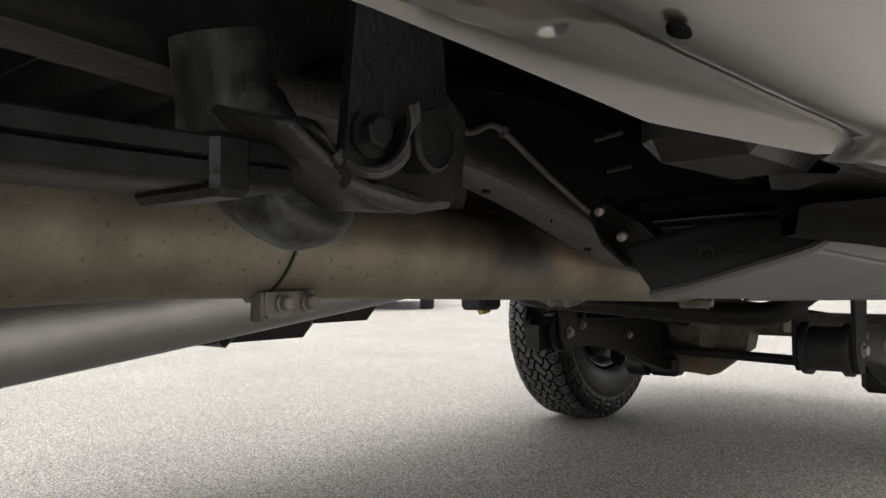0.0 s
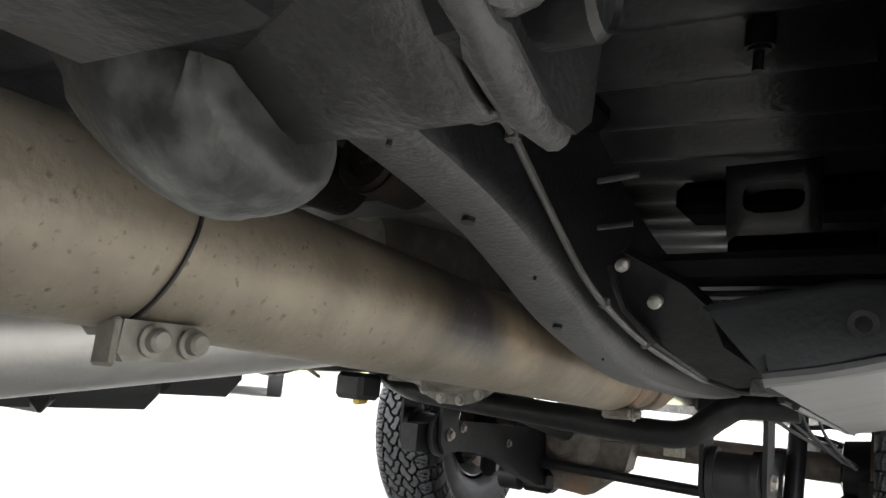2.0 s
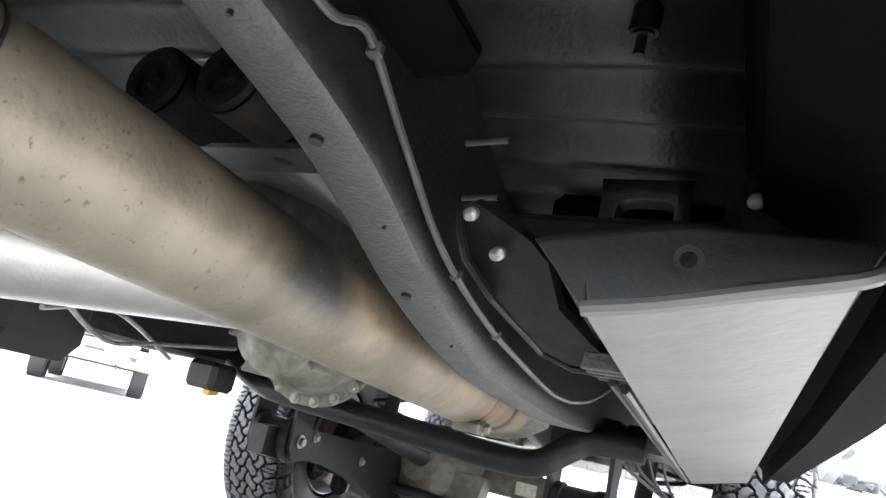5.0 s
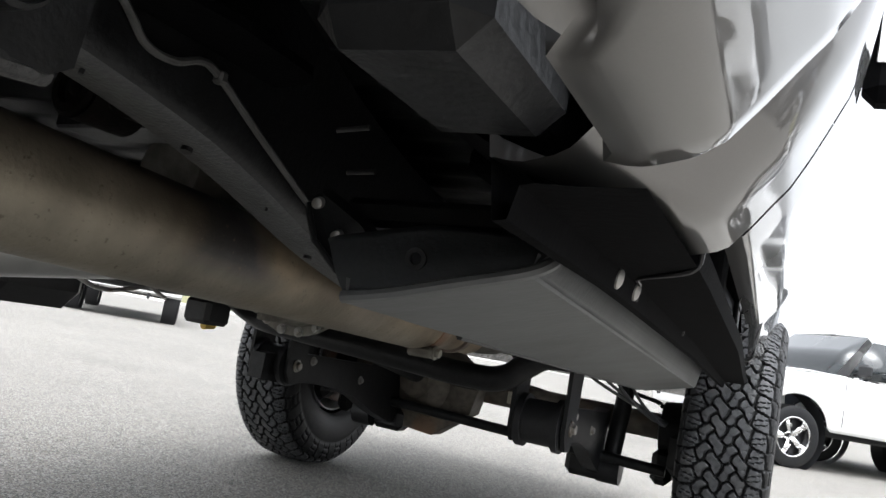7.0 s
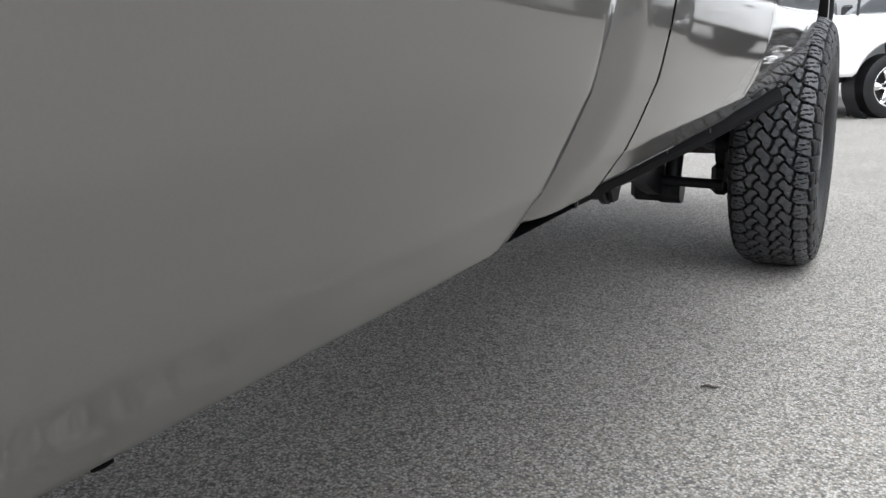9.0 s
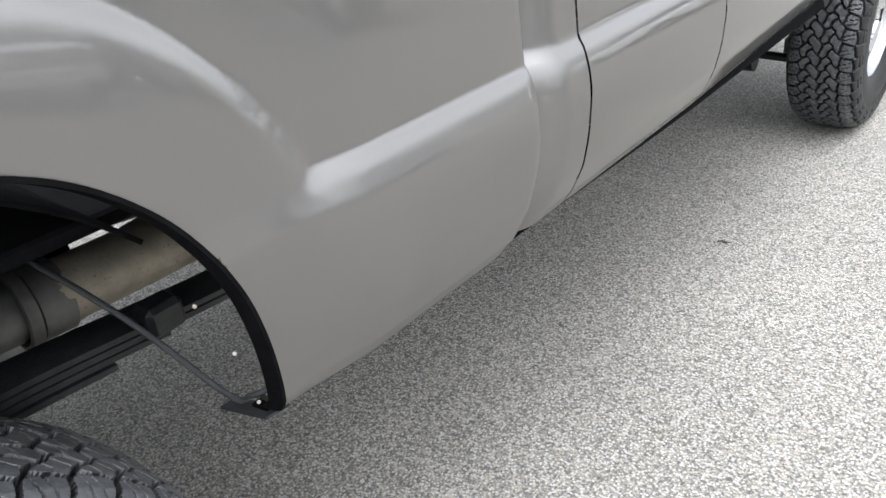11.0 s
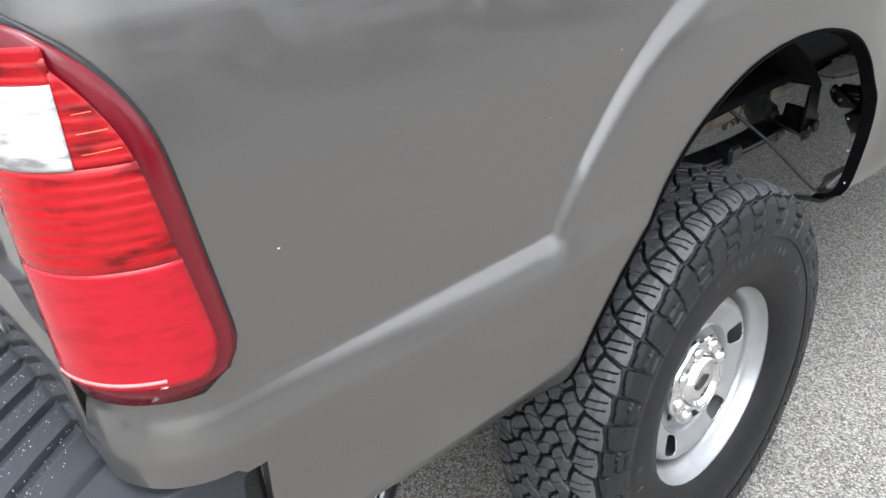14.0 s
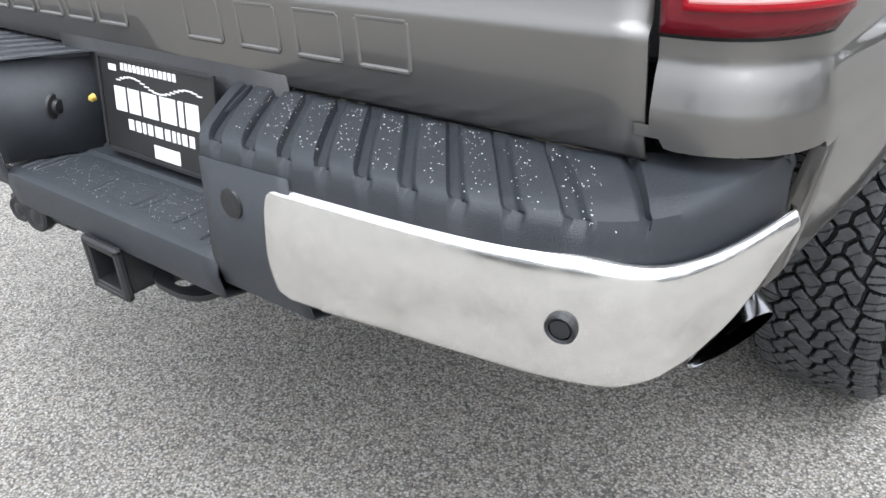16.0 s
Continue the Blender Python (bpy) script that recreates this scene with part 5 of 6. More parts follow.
def tread_height(c, s, pitch):
    """How far the rubber stands proud (0 to 1) at c round the tyre and s across it from the crown, in millimetres."""
    # every block is a bent bar with a thickness; the grooves run midway between neighbours
    bars = []
    for turn in range(-1, 4):
        o = turn * pitch
        big = turn % 2 == 0
        bars.append([((o - 19, 39), (o - 5, 43), 10), ((o - 5, 43), (o + 5, 55), 9), ((o + 5, 55), (o + 20, 59), 10)])
        bars.append([((o + 17, 27), (o + 22, 24), 10.5), ((o + 22, 24), (o + 34, 13), 4), ((o + 34, 13), (o + 40, 10), 10.5)])
        bars.append([((o - 12, -31), (o + 2, -26), 10), ((o + 2, -26), (o + 12, -14), 9), ((o + 12, -14), (o + 27, -10), 10)])
        bars.append([((o + 22, -43), (o + 26, -46), 10), ((o + 26, -46), (o + 37, -56), 4), ((o + 37, -56), (o + 43, -59), 10)])
        bars.append([((o + 24, 84 if big else 88), (o + 36, 98), 17)])
        bars.append([((o + 2, -84 if big else -88), (o + 14, -98), 17)])
        for sg, at in ((1, o + 32), (-1, o + 10)):
            if big:
                bars.append([((at - 3, sg * 134), (at + 2, sg * 160), 19), ((at + 2, sg * 160), (at + 16, sg * 172), 12)])
            else:
                bars.append([((at - 6, sg * 128), (at + 6, sg * 129), 12)])
                bars.append([((at - 5, sg * 152), (at + 8, sg * 153), 10)])
                bars.append([((at - 2, sg * 174), (at + 10, sg * 175), 9)])
    best = np.full(c.shape, 1e3)
    second = best.copy()
    for bar in bars:
        near = np.full(c.shape, 1e3)
        for (c0, s0), (c1, s1), fat in bar:
            dc, ds = c1 - c0, s1 - s0
            t = np.clip(((c - c0) * dc + (s - s0) * ds) / (dc * dc + ds * ds), 0, 1)
            near = np.minimum(near, np.hypot(c - c0 - t * dc, s - s0 - t * ds) - fat)
        second = np.minimum(second, np.maximum(best, near))
        best = np.minimum(best, near)
    h = smooth(2.25, 3.4, (second - best) / 2) * smooth(11.0, 9.6, best)
    # slits into the shoulder blocks, and fine sipes over the crown
    for sg, shift in ((1, 0.0), (-1, -22.0)):
        q = np.mod(c - shift - 30 + 0.22 * (sg * s - 92) + pitch / 2, pitch) - pitch / 2
        inside = (sg * s > 66) & (sg * s < 104)
        h = np.where(inside & ((np.abs(q - 7.5) < 1.3) | (np.abs(q + 7.5) < 1.3)), h * 0.35, h)
    wave = np.mod(c + 0.45 * s + 3 * np.sin(s / 7.0), pitch / 2)
    h = np.where((np.abs(s) < 64) & (np.abs(wave - 12) < 1.1), h * 0.78, h)
    return h


def tread_shape(radius=TYRE_R, pitches=50, fine=34):
    """The tyre's outer skin: interlocking hooked blocks, slit shoulder blocks, and lugs that run down the sidewall."""
    sh = Shape()
    # across the tyre: (millimetres from the crown, offset, radius of the groove floor, depth of the pattern)
    keys = np.array([(0, 0.000, radius - 0.0130, 13.0), (60, 0.060, radius - 0.0138, 13.0), (92, 0.0915, radius - 0.0175, 12.5), (112, 0.109, radius - 0.0255, 9.0),
                     (128, 0.1195, radius - 0.0375, 8.0), (150, 0.1275, radius - 0.0570, 5.5), (175, 0.1312, radius - 0.0815, 3.4), (200, 0.1330, radius - 0.1065, 1.2)])
    step = max(1.6, 40.0 / fine)
    half = list(np.arange(step / 2, 118, step)) + list(np.arange(118, 190, 1.5 * step)) + [192.0]
    across = np.array([-q for q in half[::-1]] + half)
    mm = 2 * math.pi * radius * 1000 / pitches
    one = np.arange(2 * fine) / fine * mm
    c, s = np.meshgrid(one, across)
    h = tread_height(c, s, mm)
    off = np.interp(np.abs(across), keys[:, 0], keys[:, 1]) * np.sign(across)
    rad = np.interp(np.abs(across), keys[:, 0], keys[:, 2])
    deep = np.interp(np.abs(across), keys[:, 0], keys[:, 3]) / 1000
    lean = np.interp(np.abs(across), [0, 80, 105, 130, 160, 200], [0.0, 8, 30, 58, 80, 88]) * np.sign(across)
    out_x, out_r = np.sin(np.radians(lean)), np.cos(np.radians(lean))
    fade = smooth(190, 176, np.abs(across))
    n = pitches * fine
    verts, rows = [], len(across)
    for i in range(rows):
        for k in range(n):
            lift = h[i, k % (2 * fine)] * deep[i] * fade[i]
            a = 2 * math.pi * k / n
            r = rad[i] + out_r[i] * lift
            verts.append((off[i] + out_x[i] * lift, r * math.cos(a), r * math.sin(a)))
    faces = [(i * n + k, i * n + (k + 1) % n, (i + 1) * n + (k + 1) % n, (i + 1) * n + k) for i in range(rows - 1) for k in range(n)]
    sh.add(verts, faces)
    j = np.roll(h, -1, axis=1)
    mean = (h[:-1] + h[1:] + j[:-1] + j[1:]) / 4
    # tops are worn grey; groove floors get near-black rubber, shade put into the colour
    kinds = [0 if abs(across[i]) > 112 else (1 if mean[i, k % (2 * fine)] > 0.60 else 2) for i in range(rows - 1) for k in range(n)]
    return sh, kinds


def letter_shape(rim_r=0.218, w=0.131):
    """Unreadable raised marks round the sidewall, as plain bars."""
    s = Shape()
    rng = random.Random(9)
    for start, count in ((42, 12), (8, 4), (160, 10), (250, 8)):
        for k in range(count):
            if rng.random() < 0.12:
                continue
            a = radians(start + k * 4.6)
            c = Vector((w + 0.0010, 0.305 * math.cos(a), 0.305 * math.sin(a)))
            m = Matrix.Rotation(a, 4, "X")
            hgt = rng.choice((0.020, 0.015, 0.015))
            s.cut().box(c, (0.0015, hgt, rng.choice((0.010, 0.012, 0.005))), 0.0007, m)
    return s


def rim_shape():
    """Steel wheel: rolled lip, wide conical bead seat, dished disc with five rounded windows and five smaller holes."""
    s = Shape()
    n = 128
    prof = [(-0.10, 0.205), (-0.02, 0.194), (0.020, 0.196), (0.036, 0.1985), (0.052, 0.200), (0.066, 0.2015), (0.070, 0.205), (0.074, 0.211), (0.088, 0.217), (0.095, 0.2195), (0.102, 0.224), (0.106, 0.2295), (0.103, 0.2345), (0.094, 0.2355), (0.088, 0.231)]
    s.lathe(prof, (0, 0, 0), (1, 0, 0), n)
    rad = [(0.036, 0.050)] + [(0.038, r) for r in np.linspace(0.062, 0.112, 22)] + [(0.039, 0.114), (0.043, 0.1165), (0.053, 0.118), (0.058, 0.121)]
    rad += [(float(np.interp(r, [0.121, 0.132, 0.145, 0.160, 0.170, 0.177, 0.183, 0.188, 0.194], [0.054, 0.0585, 0.0630, 0.0680, 0.0690, 0.0655, 0.055, 0.036, 0.018])), r) for r in np.linspace(0.124, 0.194, 38)]
    n = 360
    verts = [(o, r * math.cos(2 * math.pi * k / n), r * math.sin(2 * math.pi * k / n)) for o, r in rad for k in range(n)]
    faces = []
    for i in range(len(rad) - 1):
        r = (rad[i][1] + rad[i + 1][1]) / 2
        for k in range(n):
            turn = (k + 0.5 - 3.0 + 36) % 72 - 36
            seg = math.radians(turn) * r
            if abs((r - 0.149) / 0.0215) ** 3.2 + abs(seg / (0.0265 + 0.18 * (r - 0.149))) ** 3.2 < 1:
                continue
            if ((r - 0.092) / 0.013) ** 2 + (seg / 0.014) ** 2 < 1:
                continue
            k2 = (k + 1) % n
            faces.append((i * n + k, i * n + k2, (i + 1) * n + k2, (i + 1) * n + k))
    s.add(verts, faces)
    return s


def cap_shape():
    """Chrome cap: scalloped flange, raised ring and sunk face."""
    s = Shape()
    n = 96
    rings = [(0.052, 0.094, 0), (0.062, 0.098, 1), (0.066, 0.095, 1), (0.068, 0.072, 0), (0.069, 0.064, 0), (0.078, 0.060, 0), (0.083, 0.056, 0), (0.083, 0.051, 0), (0.078, 0.047, 0), (0.074, 0.044, 0), (0.073, 0.0005, 0)]
    rows_ = []
    for o, r, wavy in rings:
        rows_.append([(o, (r + wavy * 0.0035 * math.cos(8 * a)) * math.cos(a), (r + wavy * 0.0035 * math.cos(8 * a)) * math.sin(a)) for a in np.linspace(0, 2 * math.pi, n + 1)])
    return s.grid(rows_)


def nut_covers():
    s = Shape()
    for k in range(8):
        a = 2 * math.pi * k / 8
        s.cut().lathe([(0.062, 0.0155), (0.071, 0.0140), (0.076, 0.0105), (0.078, 0.0060), (0.078, 0.0001)], (0, 0.080 * math.cos(a), 0.080 * math.sin(a)), (1, 0, 0), 18)
    return s


def build_wheel(parent, fine=34):
    w = new("wheel")
    w.parent = parent
    w["label"] = "all-terrain tyre on a silver steel wheel with a chrome cap"
    t = part("tyre", tyre_shape(), RUBBER, w, "black all-terrain tyre", sharp=40)
    skin, kinds = tread_shape(fine=fine)
    tread = part("tread", skin, LUG, w, "hooked tread blocks worn grey, grooves coloured dark for their shade, black lugs down the shoulder", sharp=50)
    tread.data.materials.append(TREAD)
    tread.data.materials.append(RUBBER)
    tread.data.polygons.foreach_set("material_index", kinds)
    parts("sidewall_mark", letter_shape(), LETTER, w)
    part("rim", rim_shape(), RIM, w, "silver steel wheel with five rounded windows", sharp=40, thick=0.004)
    cap = part("centre_cap", cap_shape(), CHROME, w, "chrome centre cap", sharp=30)
    parts("nut_cover", nut_covers(), CHROME, cap)
    b = Shape()
    b.plate([(0.024 * math.cos(a), 0.012 * math.sin(a)) for a in np.linspace(0, 2 * math.pi, 25)[:-1]], 0.003, Matrix.Translation((0.0745, 0, 0)) @ Euler((radians(90), 0, radians(90))).to_matrix().to_4x4())
    part("badge", b, PLATEB, w, "small dark oval badge")
    back = Shape()
    back.lathe([(-0.06, 0.12), (-0.02, 0.17), (0.0, 0.19)], (0, 0, 0), (1, 0, 0), 40)
    part("wheel_back", back, BLACKPL, w)
    return w


wheel = build_wheel(truck)
WHEEL_X = 0.862
spots = [((WHEEL_X, 0, TYRE_R), 0, 14), ((-WHEEL_X, 0, TYRE_R), 180, 40), ((0.838, WB, TYRE_R), 0, 63), ((-0.815, WB, TYRE_R), 180, 95)]
far_wheel = build_wheel(truck, 16)
for i, (p, yaw, spin) in enumerate(spots):
    m = Matrix.Translation(p) @ Euler((0, 0, radians(yaw))).to_matrix().to_4x4() @ Matrix.Rotation(radians(spin), 4, "X")
    if i == 0:
        wheel.matrix_basis = m
    elif i == 1:
        far_wheel.matrix_basis = m
    else:
        copy_thing(far_wheel, m)

# ---------------------------------------------------------------- tailgate and lamps
YT = -1.085
tgate = Shape()
rows_ = []
for z, o in ((0.876, 0.010), (0.882, 0.003), (0.90, -0.001), (0.99, -0.005), (0.998, -0.005), (1.003, -0.002), (1.010, 0.003), (1.05, 0.003), (1.2, 0.004), (1.38, 0.008), (1.47, 0.012), (1.50, 0.02), (1.505, 0.05)):
    rows_.append([(x, YT + o, z) for x in np.linspace(-0.812, 0.812, 40)])
tgate.grid(rows_)
tail_ob = part("tailgate", tgate, PAINT, truck, "grey tailgate with a pressed lower crease", sharp=40, thick=0.004)
emb = Shape()
# raised outlines where the lettering is pressed; nine blocks, no words
for k, x in enumerate((-0.50, -0.40, -0.30, -0.20, -0.10, 0.14, 0.26, 0.375, 0.485)):
    emb.cut()
    for dx in (-0.040, 0.040):
        emb.box((x + dx, YT - 0.0045, 0.957), (0.007, 0.006, 0.058), 0.002)
    for dz in (-0.029, 0.029):
        emb.box((x, YT - 0.0045, 0.957 + dz), (0.080, 0.006, 0.007), 0.002)
parts("pressed_block", emb, PAINT, tail_ob, "pressed relief in the lower tailgate")
ov = Shape()
m_ov = Matrix.Translation((-0.055, YT - 0.004, 1.158)) @ Euler((radians(90), 0, 0)).to_matrix().to_4x4()
ov.plate([(0.100 * math.cos(a), 0.043 * math.sin(a)) for a in np.linspace(0, 2 * math.pi, 49)[:-1]], 0.012, m_ov)
part("badge_rim", ov, CHROME, tail_ob, "chrome oval badge rim")
ov = Shape()
ov.plate([(0.092 * math.cos(a), 0.036 * math.sin(a)) for a in np.linspace(0, 2 * math.pi, 49)[:-1]], 0.012, Matrix.Translation((0, -0.003, 0)) @ m_ov)
part("badge_face", ov, BLUE, tail_ob, "blue oval badge face")
seam = Shape()
for sign in (1, -1):
    seam.cut().box((sign * 0.8160, YT + 0.060, 1.2), (0.016, 0.05, 0.60), 0.001)
parts("tailgate_gap", seam, BLACKPL, tail_ob)


def lamp_surface(s, z, lift, sign):
    """A place on the rear corner, s metres outward from the tailgate gap along the skin."""
    xc, yc, r = side_x(-0.985) - 0.10 - LEDGE, -0.985, 0.10
    off = inset(yc, z, "rear") - LEDGE - lift
    flat = xc - 0.822
    if s < flat:
        return (sign * (0.822 + s), yc - r + off, z)
    a = (s - flat) / r
    if a < math.pi / 2:
        return (sign * (xc + (r - off) * math.sin(a)), yc - (r - off) * math.cos(a), z)
    e = s - flat - r * math.pi / 2
    y = yc + e
    return (sign * (side_x(y) - inset(y, z, "rear") + lift), y, z)


def lamp_piece(name, s0, s1, z0, z1, lift, material, parent, sign, label="", outer=None, n=24, soft_edge=0.97):
    sh_ = Shape()
    rows_ = []
    for k in range(n + 1):
        z = z0 + (z1 - z0) * k / n
        hi = outer(z) if outer else s1
        hi = min(hi, s1)
        rows_.append([lamp_surface(s0 + (hi - s0) * i / 18, z, lift * (soft_edge + (1 - soft_edge) * (1 - (2 * i / 18 - 1) ** 14) * (1 - (2 * k / n - 1) ** 30)), sign) for i in range(19)])
    sh_.grid(rows_)
    return part(name, sh_, material, parent, label, thick=0.003)


def lamp_edge(z):
    """The outer outline of the lamp: wide below, leaning in towards the top, both corners round."""
    t = (z - 1.003) / 0.40
    base = 0.209 - 0.050 * t
    low = 0.055
    if z < 1.003 + low:
        k = 1 - (z - 1.003) / low
        base -= low * (1 - math.sqrt(max(0, 1 - k * k)))
    top = 0.13
    if z > 1.368 - top:
        k = (z - 1.368 + top) / top
        base -= 0.12 * (1 - math.sqrt(max(0, 1 - min(k, 1) ** 2)))
    return base


for sign in (1, -1):
    lamp = new("tail_light")
    lamp.parent = truck
    lamp["label"] = "tall red tail light with a clear reversing window"
    lamp_piece("lamp_seal", -0.004, 0.30, 0.998, 1.373, 0.003, BLACKPL, lamp, sign, outer=lambda z: lamp_edge(min(max(z, 1.0031), 1.3679)) + 0.005)
    lamp_piece("lens_rim", 0.0, 0.30, 1.003, 1.368, 0.012, REDDARK, lamp, sign, "dark red lens rim", outer=lamp_edge, soft_edge=0.72)
    lamp_piece("lower_lens", 0.023, 0.30, 1.026, 1.1520, 0.0190, REDLENS, lamp, sign, "smooth red reflector lens", outer=lambda z: lamp_edge(z - 0.010) - 0.022)
    lamp_piece("upper_lens", 0.023, 0.30, 1.152, 1.2470, 0.0190, REDRIB, lamp, sign, "ribbed red lens", outer=lambda z: lamp_edge(z) - 0.022)
    lamp_piece("inner_lens", 0.023, 0.0345, 1.247, 1.345, 0.0190, REDRIB, lamp, sign, "ribbed red lens")
    lamp_piece("clear_window", 0.035, 0.1135, 1.247, 1.316, 0.0205, CLEAR, lamp, sign, "clear ribbed reversing window")
    lamp_piece("side_lens", 0.114, 0.30, 1.247, 1.336, 0.0191, REDRIB, lamp, sign, "red lens", outer=lambda z: lamp_edge(z) - 0.023)
    lamp_piece("top_lens", 0.035, 0.1135, 1.3165, 1.345, 0.0190, REDRIB, lamp, sign)
    ribs = Shape()
    for z in np.arange(1.253, 1.318, 0.0095):
        ribs.tube([lamp_surface(s_, z, 0.0210, sign) for s_ in np.linspace(0.041, 0.107, 10)], 0.0011, 6)
    part("window_rib", ribs, CLEAR, lamp)
    # amber and red bars painted on as glints of the lens prisms
    for z in (1.292, 1.276, 1.259, 1.243, 1.229):
        glint = Shape()
        glint.tube([lamp_surface(s_, z + 0.06 * (s_ - 0.125), 0.0195, sign) for s_ in np.linspace(0.122, min(0.158, lamp_edge(z) - 0.026), 8)], 0.0013 if z > 1.25 else 0.0008, 6)
        part("lens_prism_glint", glint, AMBERRIB if z > 1.25 else REDLENS, lamp, "bright bar painted as the glint of a prism in the red lens")
    for s0, s1, z, r_ in ((0.098, 0.118, 1.196, 0.0050), (0.050, 0.105, 1.163, 0.0024), (0.062, 0.100, 1.172, 0.0014)):
        shade_ = Shape()
        shade_.tube([lamp_surface(s_, z + 0.004 * math.sin(30 * s_), 0.0190 - 0.70 * r_, sign) for s_ in np.linspace(s0, s1, 8)], [r_ * q for q in (0.3, 0.7, 1, 1, 1, 1, 0.7, 0.3)], 10, squash=0.9)
        part("bulb_holder", shade_, REDDARK, lamp, "dark bulb holder behind the lens")
    bar_ = Shape()
    bar_.tube([lamp_surface(s_, 1.034, 0.0192, sign) for s_ in np.linspace(0.028, 0.135, 10)], 0.0026, 8)
    part("lens_foot", bar_, mat("pale_red_lens_edge", (0.62, 0.22, 0.22), 0.2, 0, vary=0.05, scale=30), lamp)

# ---------------------------------------------------------------- rear bumper
bumper = new("rear_bumper")
bumper.parent = truck
bumper["label"] = "chrome step bumper with grey ribbed plastic pads"
ZP = 0.872


PLAN = curve([(0.0, -1.252, 0), (0.318, -1.249, 0), (0.45, -1.244, 0), (0.622, -1.236, 0), (0.74, -1.224, 0), (0.805, -1.209, 0), (0.848, -1.188, 0), (0.876, -1.157, 0), (0.897, -1.11, 0), (0.912, -1.05, 0), (0.922, -0.992, 0)], 10)


def rear_line(x):
    """How far back the bumper's face lies at a distance from the middle."""
    return float(np.interp(abs(x), [q.x for q in PLAN], [q.y for q in PLAN]))


def channel(x):
    """Depth of the drainage channels across the step pad at the rear edge."""
    k = ((x - 0.336) / 0.0578) % 1.0
    return 0.010 * float(smooth(0.0, 0.07, k) * (1 - smooth(0.26, 0.42, k))) if 0.332 < x < 0.862 else 0.0


for sign in (1, -1):
    # ribbed step
    st = Shape()
    xs = list(np.arange(0.318, 0.868, 0.0022)) + [0.868 + 0.054 * math.sin(a) for a in np.linspace(0.02, math.pi / 2, 30)]
    rows_ = []
    for x in xs:
        yb = rear_line(x)
        front = -1.075 if x < 0.84 else -1.075 + (x - 0.84) * 0.95
        row = []
        for v in np.linspace(0, 1, 14):
            y = front + (yb + 0.010 - front) * v
            crown = 0.003 * (1 - (2 * v - 1) ** 2)
            # the channels run forwards and inwards, all parallel
            lean = 0.79 * (y - yb) * float(1 - smooth(0.84, 0.915, x))
            row.append((sign * (x - lean), y, ZP + crown - channel(x) * float(smooth(0.0, 0.06, v)) - (0.004 if v > 0.97 else 0)))
        g_ = channel(x)
        row.append((sign * x, yb + 0.003 + g_ * 0.9, ZP - 0.008 - g_ * 0.4))
        row.append((sign * x, yb + g_ * 0.35, ZP - 0.018))
        row.append((sign * x, yb - 0.001, ZP - 0.030))
        row.append((sign * x, yb - 0.002, ZP - 0.060))
        row.append((sign * x, yb - 0.001, ZP - 0.110))
        rows_.append(row)
    st.grid(rows_)
    end = rows_[-1]
    st.grid([end, [(p[0] + sign * 0.001, p[1] + 0.01, p[2] - 0.01) for p in end]])
    part("step_pad", st, PAD, bumper, "grey ribbed plastic step pad with dust specks", sharp=50)
    # inner upright wall and face beside the chrome
    wl = Shape()
    wl.grid([[(sign * 0.213, -1.075, ZP), (sign * 0.263, -1.15, ZP), (sign * 0.318, rear_line(0.318) + 0.01, ZP - 0.003), (sign * 0.320, rear_line(0.32), ZP - 0.02)],
             [(sign * 0.20, -1.075, 0.70), (sign * 0.248, -1.15, 0.70), (sign * 0.296, -1.232, 0.70), (sign * 0.300, -1.246, 0.70)]])
    wl.grid([[(sign * x, rear_line(x) - 0.002, ZP - 0.03) for x in np.linspace(0.318, 0.47, 8)], [(sign * x, -1.249, 0.70) for x in np.linspace(0.298, 0.47, 8)],
             [(sign * x, -1.240, 0.655) for x in np.linspace(0.298, 0.47, 8)], [(sign * x, -1.18, 0.640) for x in np.linspace(0.298, 0.47, 8)]])
    part("bumper_end_wall", wl, PAD, bumper, thick=0.004)
    pg = Shape()
    pg.lathe([(0, 0.020), (0.004, 0.019), (0.005, 0.014), (0.003, 0.0001)], (sign * 0.365, -1.250, 0.79), (0, -1, 0), 24)
    part("bumper_plug", pg, BLACKPL, bumper)
    if sign < 0:
        bb = Shape()
        bb.lathe([(0, 0.024), (0.004, 0.022), (0.006, 0.014), (0.012, 0.012), (0.014, 0.0001)], (-0.258, -1.15, 0.785), (1, 0.35, -0.1), 20)
        part("bumper_bolt", bb, BLACKPL, bumper)
    # chrome cover
    ch = Shape()
    rows_ = []
    xs = list(np.linspace(0.425, 0.45, 8)) + list(np.linspace(0.46, 0.70, 16)) + [0.70 + 0.236 * math.sin(a) for a in np.linspace(0.05, math.pi / 2 - 0.02, 36)]
    for i, x in enumerate(xs):
        a = min(max((x - 0.70) / 0.236, 0), 1)
        yb = rear_line(x - 0.014 * a) - 0.006
        top = 0.832 - 0.012 * float(smooth(0.80, 0.90, x))
        bot = float(np.interp(x, [0.425, 0.44, 0.50, 0.60, 0.70, 0.85, 0.88, 0.90, 0.915, 0.926, 0.936], [0.668, 0.660, 0.662, 0.672, 0.676, 0.678, 0.688, 0.704, 0.724, 0.750, 0.790]))
        corner = 0.025 * (1 - math.sqrt(max(0, 1 - (1 - min((x - 0.425) / 0.025, 1)) ** 2)))
        row = []
        for v in np.linspace(0, 1, 22):
            z = top - corner + (bot - top + corner) * v
            belly = 0.012 * math.sin(math.pi * min(v * 1.05, 1)) - 0.008 * float(smooth(0.06, 0.0, v))
            nx, ny = (math.sin(a * 1.4), -math.cos(a * 1.4))
            inn = 0.02 * float(smooth(0.88, 1.0, v))
